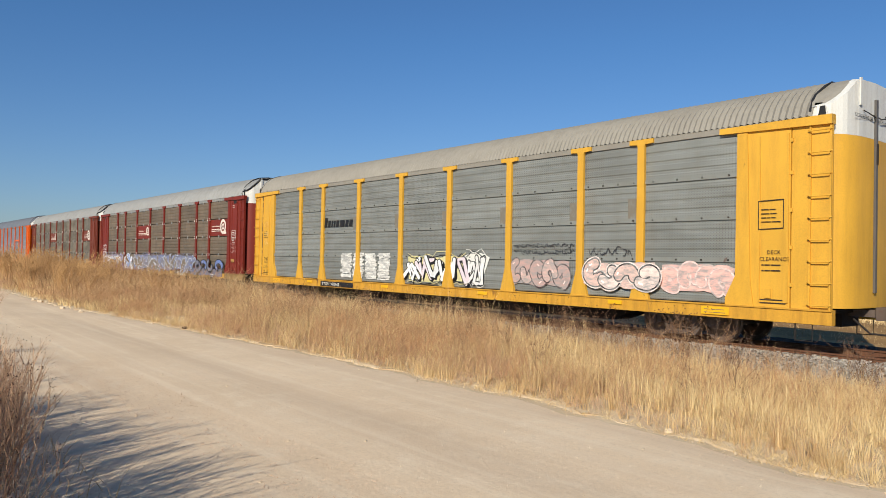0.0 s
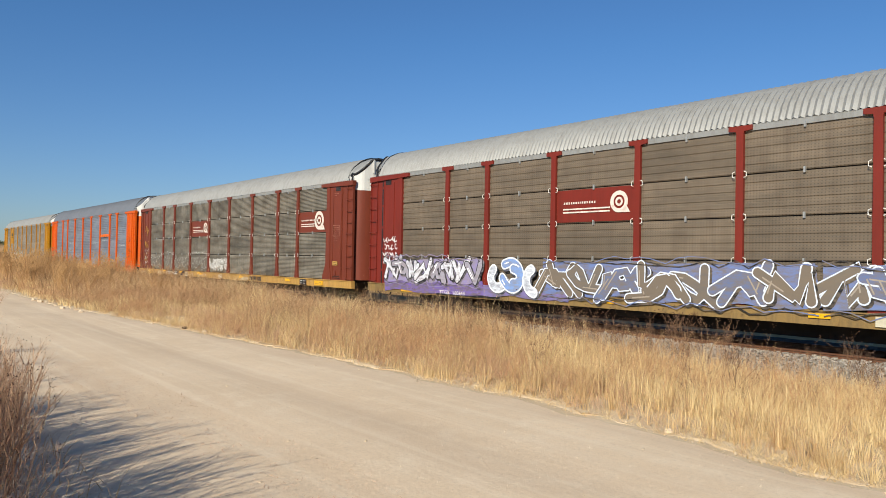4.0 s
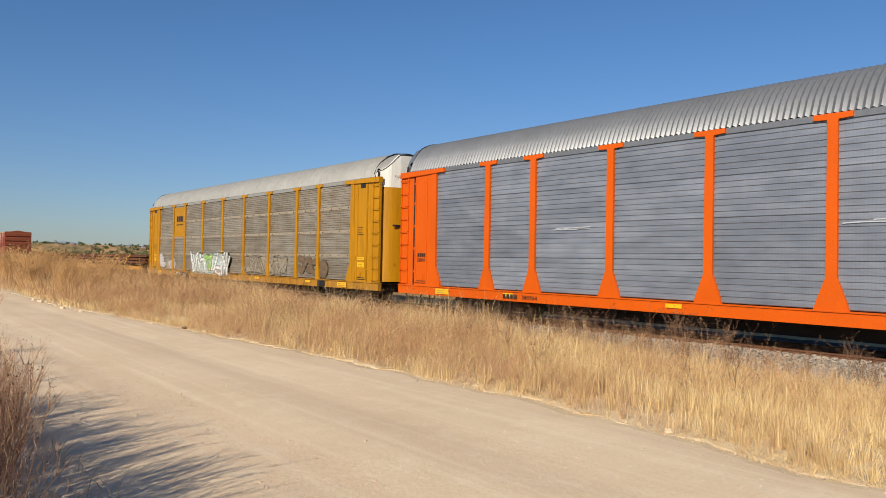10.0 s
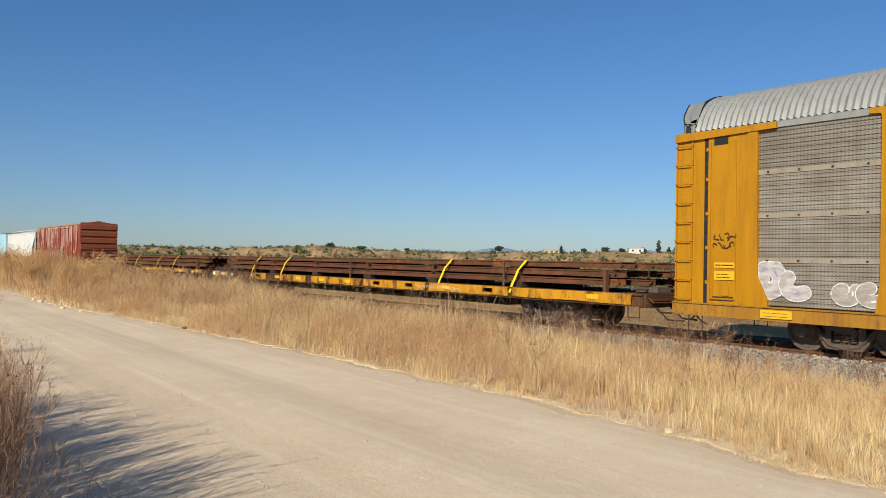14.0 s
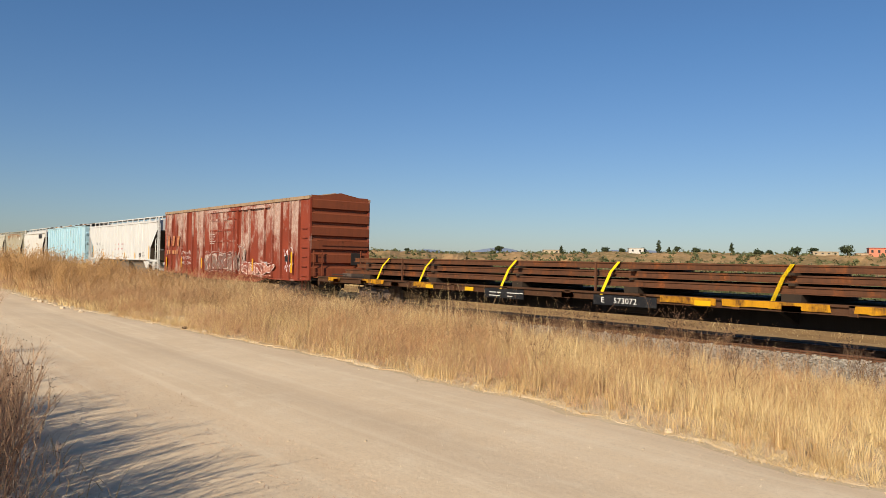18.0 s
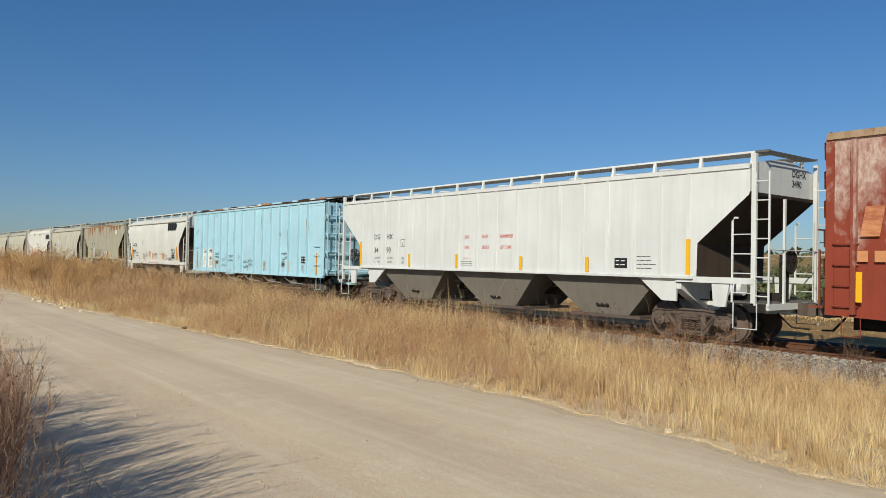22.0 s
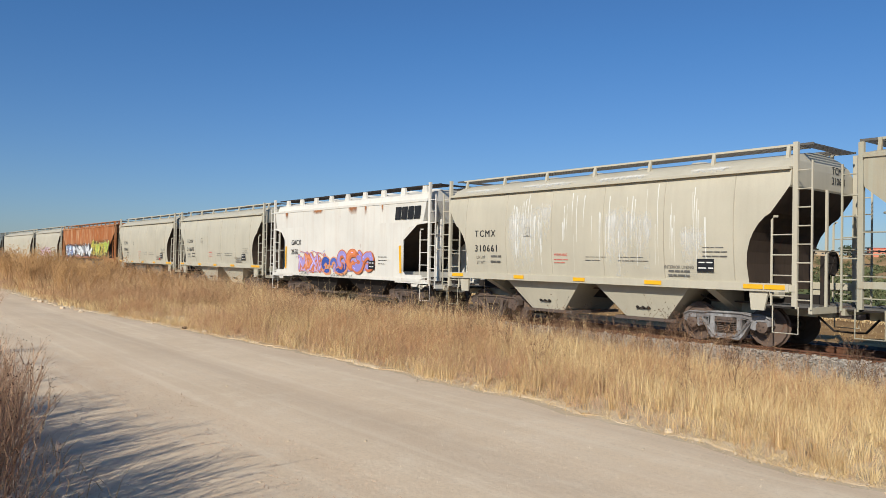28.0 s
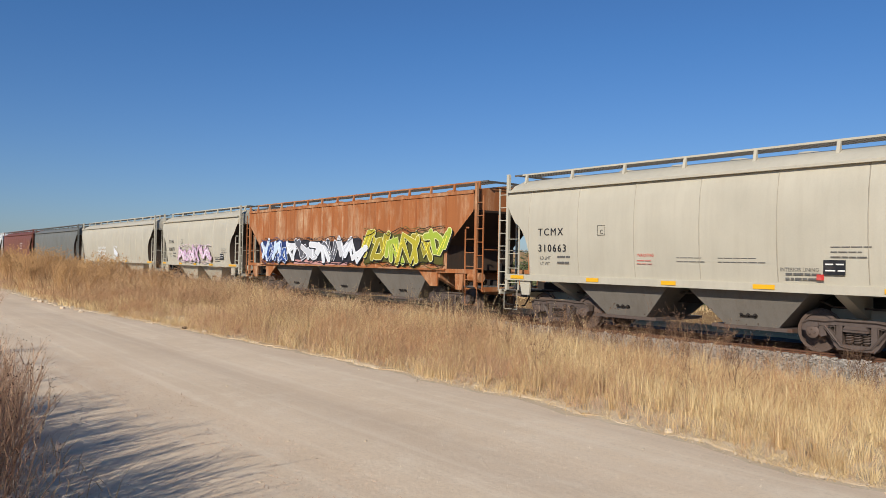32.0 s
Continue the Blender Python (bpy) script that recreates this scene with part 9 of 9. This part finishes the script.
def scrub():
    r = np.random.RandomState(71)
    V, F, k = [], [], 0
    for i in range(5200):
        az = r.uniform(-88, -14)
        d = (44 + 330 * r.rand() ** 1.5) if i < 2400 else r.uniform(70, 210)
        x, y = polar(az, d)
        if y < 37:
            continue
        z = height(x, y)
        if d > 230:
            z = -3.2 + (d - 230) / 170 * 4.5
        s = r.uniform(0.8, 2.2) * (1 + d / 400)
        near = d < 90
        v, f = clump_arrays(r, (x, y, z + s * 0.30), s, 150 if near else 44, (0.062 if near else 0.16) * s)
        V.append(v)
        F.append(f + k)
        k += len(v)
    tagged(new("scrubland", soup("scrubland", np.concatenate(V), np.concatenate(F), M["scrub"])), "olive-green thorny scrub over the plain", "scrub", kind="stuff")
    V, F, k = [], [], 0
    for i in range(1700):
        az = r.uniform(-88, -14)
        d = r.uniform(360, 470)
        x, y = polar(az, d)
        z = -3.2 + np.interp(d, (360, 400, 425, 440, 720), (0.32, 0.55, 0.9, 1, 1)) * (mesa(az) + 3.2)
        s = r.uniform(0.8, 1.9)
        v, f = clump_arrays(r, (x, y, z), s, 30, 0.3 * s)
        V.append(v)
        F.append(f + k)
        k += len(v)
    tagged(new("mesa_scrub", soup("mesa_scrub", np.concatenate(V), np.concatenate(F), M["scrub"])), "scattered dark scrub on the dry mesa", "scrub", kind="stuff")


def far_tree(az, d, z, h, w, seed, slim=False):
    r = np.random.RandomState(seed)
    x, y = polar(az, d)
    t = thing("tree", "tall slim dark cypress on the mesa" if slim else "dark green tree on the mesa", "tree", "far trees", at=pose(x, y, z))
    part("trunk", Geo().tube([(0, 0, -1), (0.1, 0, h * 0.3), (0, 0.1, h * 0.6)], [0.3, 0.22, 0.1], 7), M["bark"], t)
    for k in range(3):
        a = 2.1 * k
        part("limb", Geo().tube([(0, 0, h * 0.35), (math.cos(a) * w * 0.3, math.sin(a) * w * 0.3, h * 0.6)], [0.12, 0.05], 5), M["bark"], t)
    V, F, k = [], [], 0
    for i in range(9):
        if slim:
            c = (r.uniform(-0.2, 0.2), r.uniform(-0.2, 0.2), h * (0.2 + 0.085 * i))
            s = w * 0.5 * (1.0 - 0.08 * i)
        else:
            a, q = r.uniform(0, 6.28), r.uniform(0, 0.34)
            c = (w * q * math.cos(a), w * q * math.sin(a), h * r.uniform(0.5, 0.85))
            s = w * r.uniform(0.2, 0.32)
        v, f = clump_arrays(r, c, s, 90, 0.16 * s + 0.1)
        V.append(v)
        F.append(f + k)
        k += len(v)
    part("crown", soup("crown", np.concatenate(V), np.concatenate(F), M["leaf"]), None, t)


def house(az, d, z, w, h, dep, wall, roofed, seed):
    x, y = polar(az, d)
    t = thing("house", "small flat-roofed %s house on the mesa" % wall[0], "house", "far houses", at=pose(x, y, z, 0, 0, -az + 8))
    m = paint("rendered_wall", wall[1], (150, 130, 110), 0.3, 0, rough=0.9)
    part("wall", Geo().box(-w / 2, w / 2, -dep / 2, dep / 2, -2, h), m, t)
    part("roof", Geo().box(-w / 2 - 0.2, w / 2 + 0.2, -dep / 2 - 0.2, dep / 2 + 0.2, h, h + 0.3), paint("roof_slab", roofed, (140, 120, 100), 0.3, 0), t)
    for i in range(max(1, int(w / 3))):
        xx = -w / 2 + (i + 0.5) * w / max(1, int(w / 3))
        win = part("window", Geo().box(xx - 0.5, xx + 0.5, -dep / 2 - 0.05, -dep / 2 + 0.02, h * 0.35, h * 0.75), M["black"], t)
        part("window_frame", Geo().box(xx - 0.6, xx + 0.6, -dep / 2 - 0.08, -dep / 2 - 0.04, h * 0.30, h * 0.34), m, win)


def azimuth(px):
    return -51.55 + math.degrees(math.atan((px - 784) / 1320))


def distance():
    hills()
    scrub()
    for i, (px, h, w, slim) in enumerate(((883, 5, 7, 0), (993, 6, 3, 1), (1033, 3, 4, 0), (1070, 3.5, 6, 0), (1138, 3.5, 5, 0), (1166, 10, 3.2, 1), (1184, 4.5, 3, 1), (1199, 4.5, 4, 0), (1295, 8, 3, 1), (1230, 2.5, 6, 0), (1410, 4, 8, 0), (1440, 4.5, 6, 0), (1500, 5.5, 9, 0), (1360, 2.5, 5, 0), (640, 2.5, 5, 0), (585, 3, 6, 0), (1340, 2.5, 7, 0), (1545, 4, 6, 0), (720, 2.5, 4, 0), (1100, 3, 5, 0))):
        far_tree(azimuth(px), 438, mesa(azimuth(px)) - 0.6, h * 0.85, w * 0.9, 800 + i, bool(slim))
    for px, w, h, dep, wall, roofed in ((1125, 8, 2.6, 6, ("white", (222, 216, 206)), (206, 198, 186)), (975, 9, 1.8, 6, ("tan", (206, 186, 156)), (176, 156, 130)), (1532, 9, 3.0, 7, ("tan", (196, 172, 142)), (166, 146, 124)), (1560, 12, 3.4, 8, ("red-trimmed", (220, 140, 112)), (206, 60, 46)), (1460, 12, 1.6, 6, ("tan", (186, 168, 140)), (170, 154, 130))):
        house(azimuth(px), 436, mesa(azimuth(px)) - (0.4 if px != 1532 else 2.6), w, h, dep, wall, roofed, px)



distance()


# ---- what moves: the whole train rolls along the track, and its wheels turn ----
def travel(t):
    """How far the train has rolled, in metres from its place at 16 s."""
    k = (t - 16) / 16
    return 164.772 * k + 2.817 * k * k - 1.003 * k ** 3 + float(np.interp(t, SWAY[0], SWAY[1]))


# slack running in and out: small departures from the even pace, in metres
SWAY = ((0, 1, 2, 3, 4, 6, 7, 8, 9, 10, 11, 12, 13, 14, 15, 17, 18, 19, 20, 21, 22, 23, 24, 25, 26, 28, 29, 30, 31, 32),
        (-0.18, 0.06, -0.20, 0.0, 0.0, -0.15, 0.10, 0.20, -0.22, -0.12, 0.08, 0.10, -0.26, -0.20, 0.0, -0.03, 0.17, 0.07, -0.28, 0.03, -0.23, -0.31, -0.13, 0.09, 0.0, 0.0, 0.05, -0.13, 0.10, 0.0))


def motions():
    times = [i * 1.0 for i in range(33)]
    for ob, x in CARS + LOADS:
        walk(ob, [(t, pose(x + travel(t), YC, 0)) for t in times])
    for ob, dx, tx, car in SPINNING:
        x0 = next(x for c, x in CARS if c is car) + tx
        rows, last = [(0.0, pose(dx, 0, WHEEL_R))], None
        turn = 0.0
        t = 0.0
        while t < 32.0:
            at = x0 + travel(t)
            if -46 < at < -1:
                if last is None:
                    last = travel(t)
                    if t > 0:
                        rows.append((t, pose(dx, 0, WHEEL_R)))
                else:
                    turn += math.degrees((travel(t) - last) / WHEEL_R)
                    last = travel(t)
                    rows.append((t, pose(dx, 0, WHEEL_R, 0, turn, 0)))
            t = round(t + 1 / 15, 4)
        rows.append((32.0, rows[-1][1]))
        walk(ob, rows)


motions()
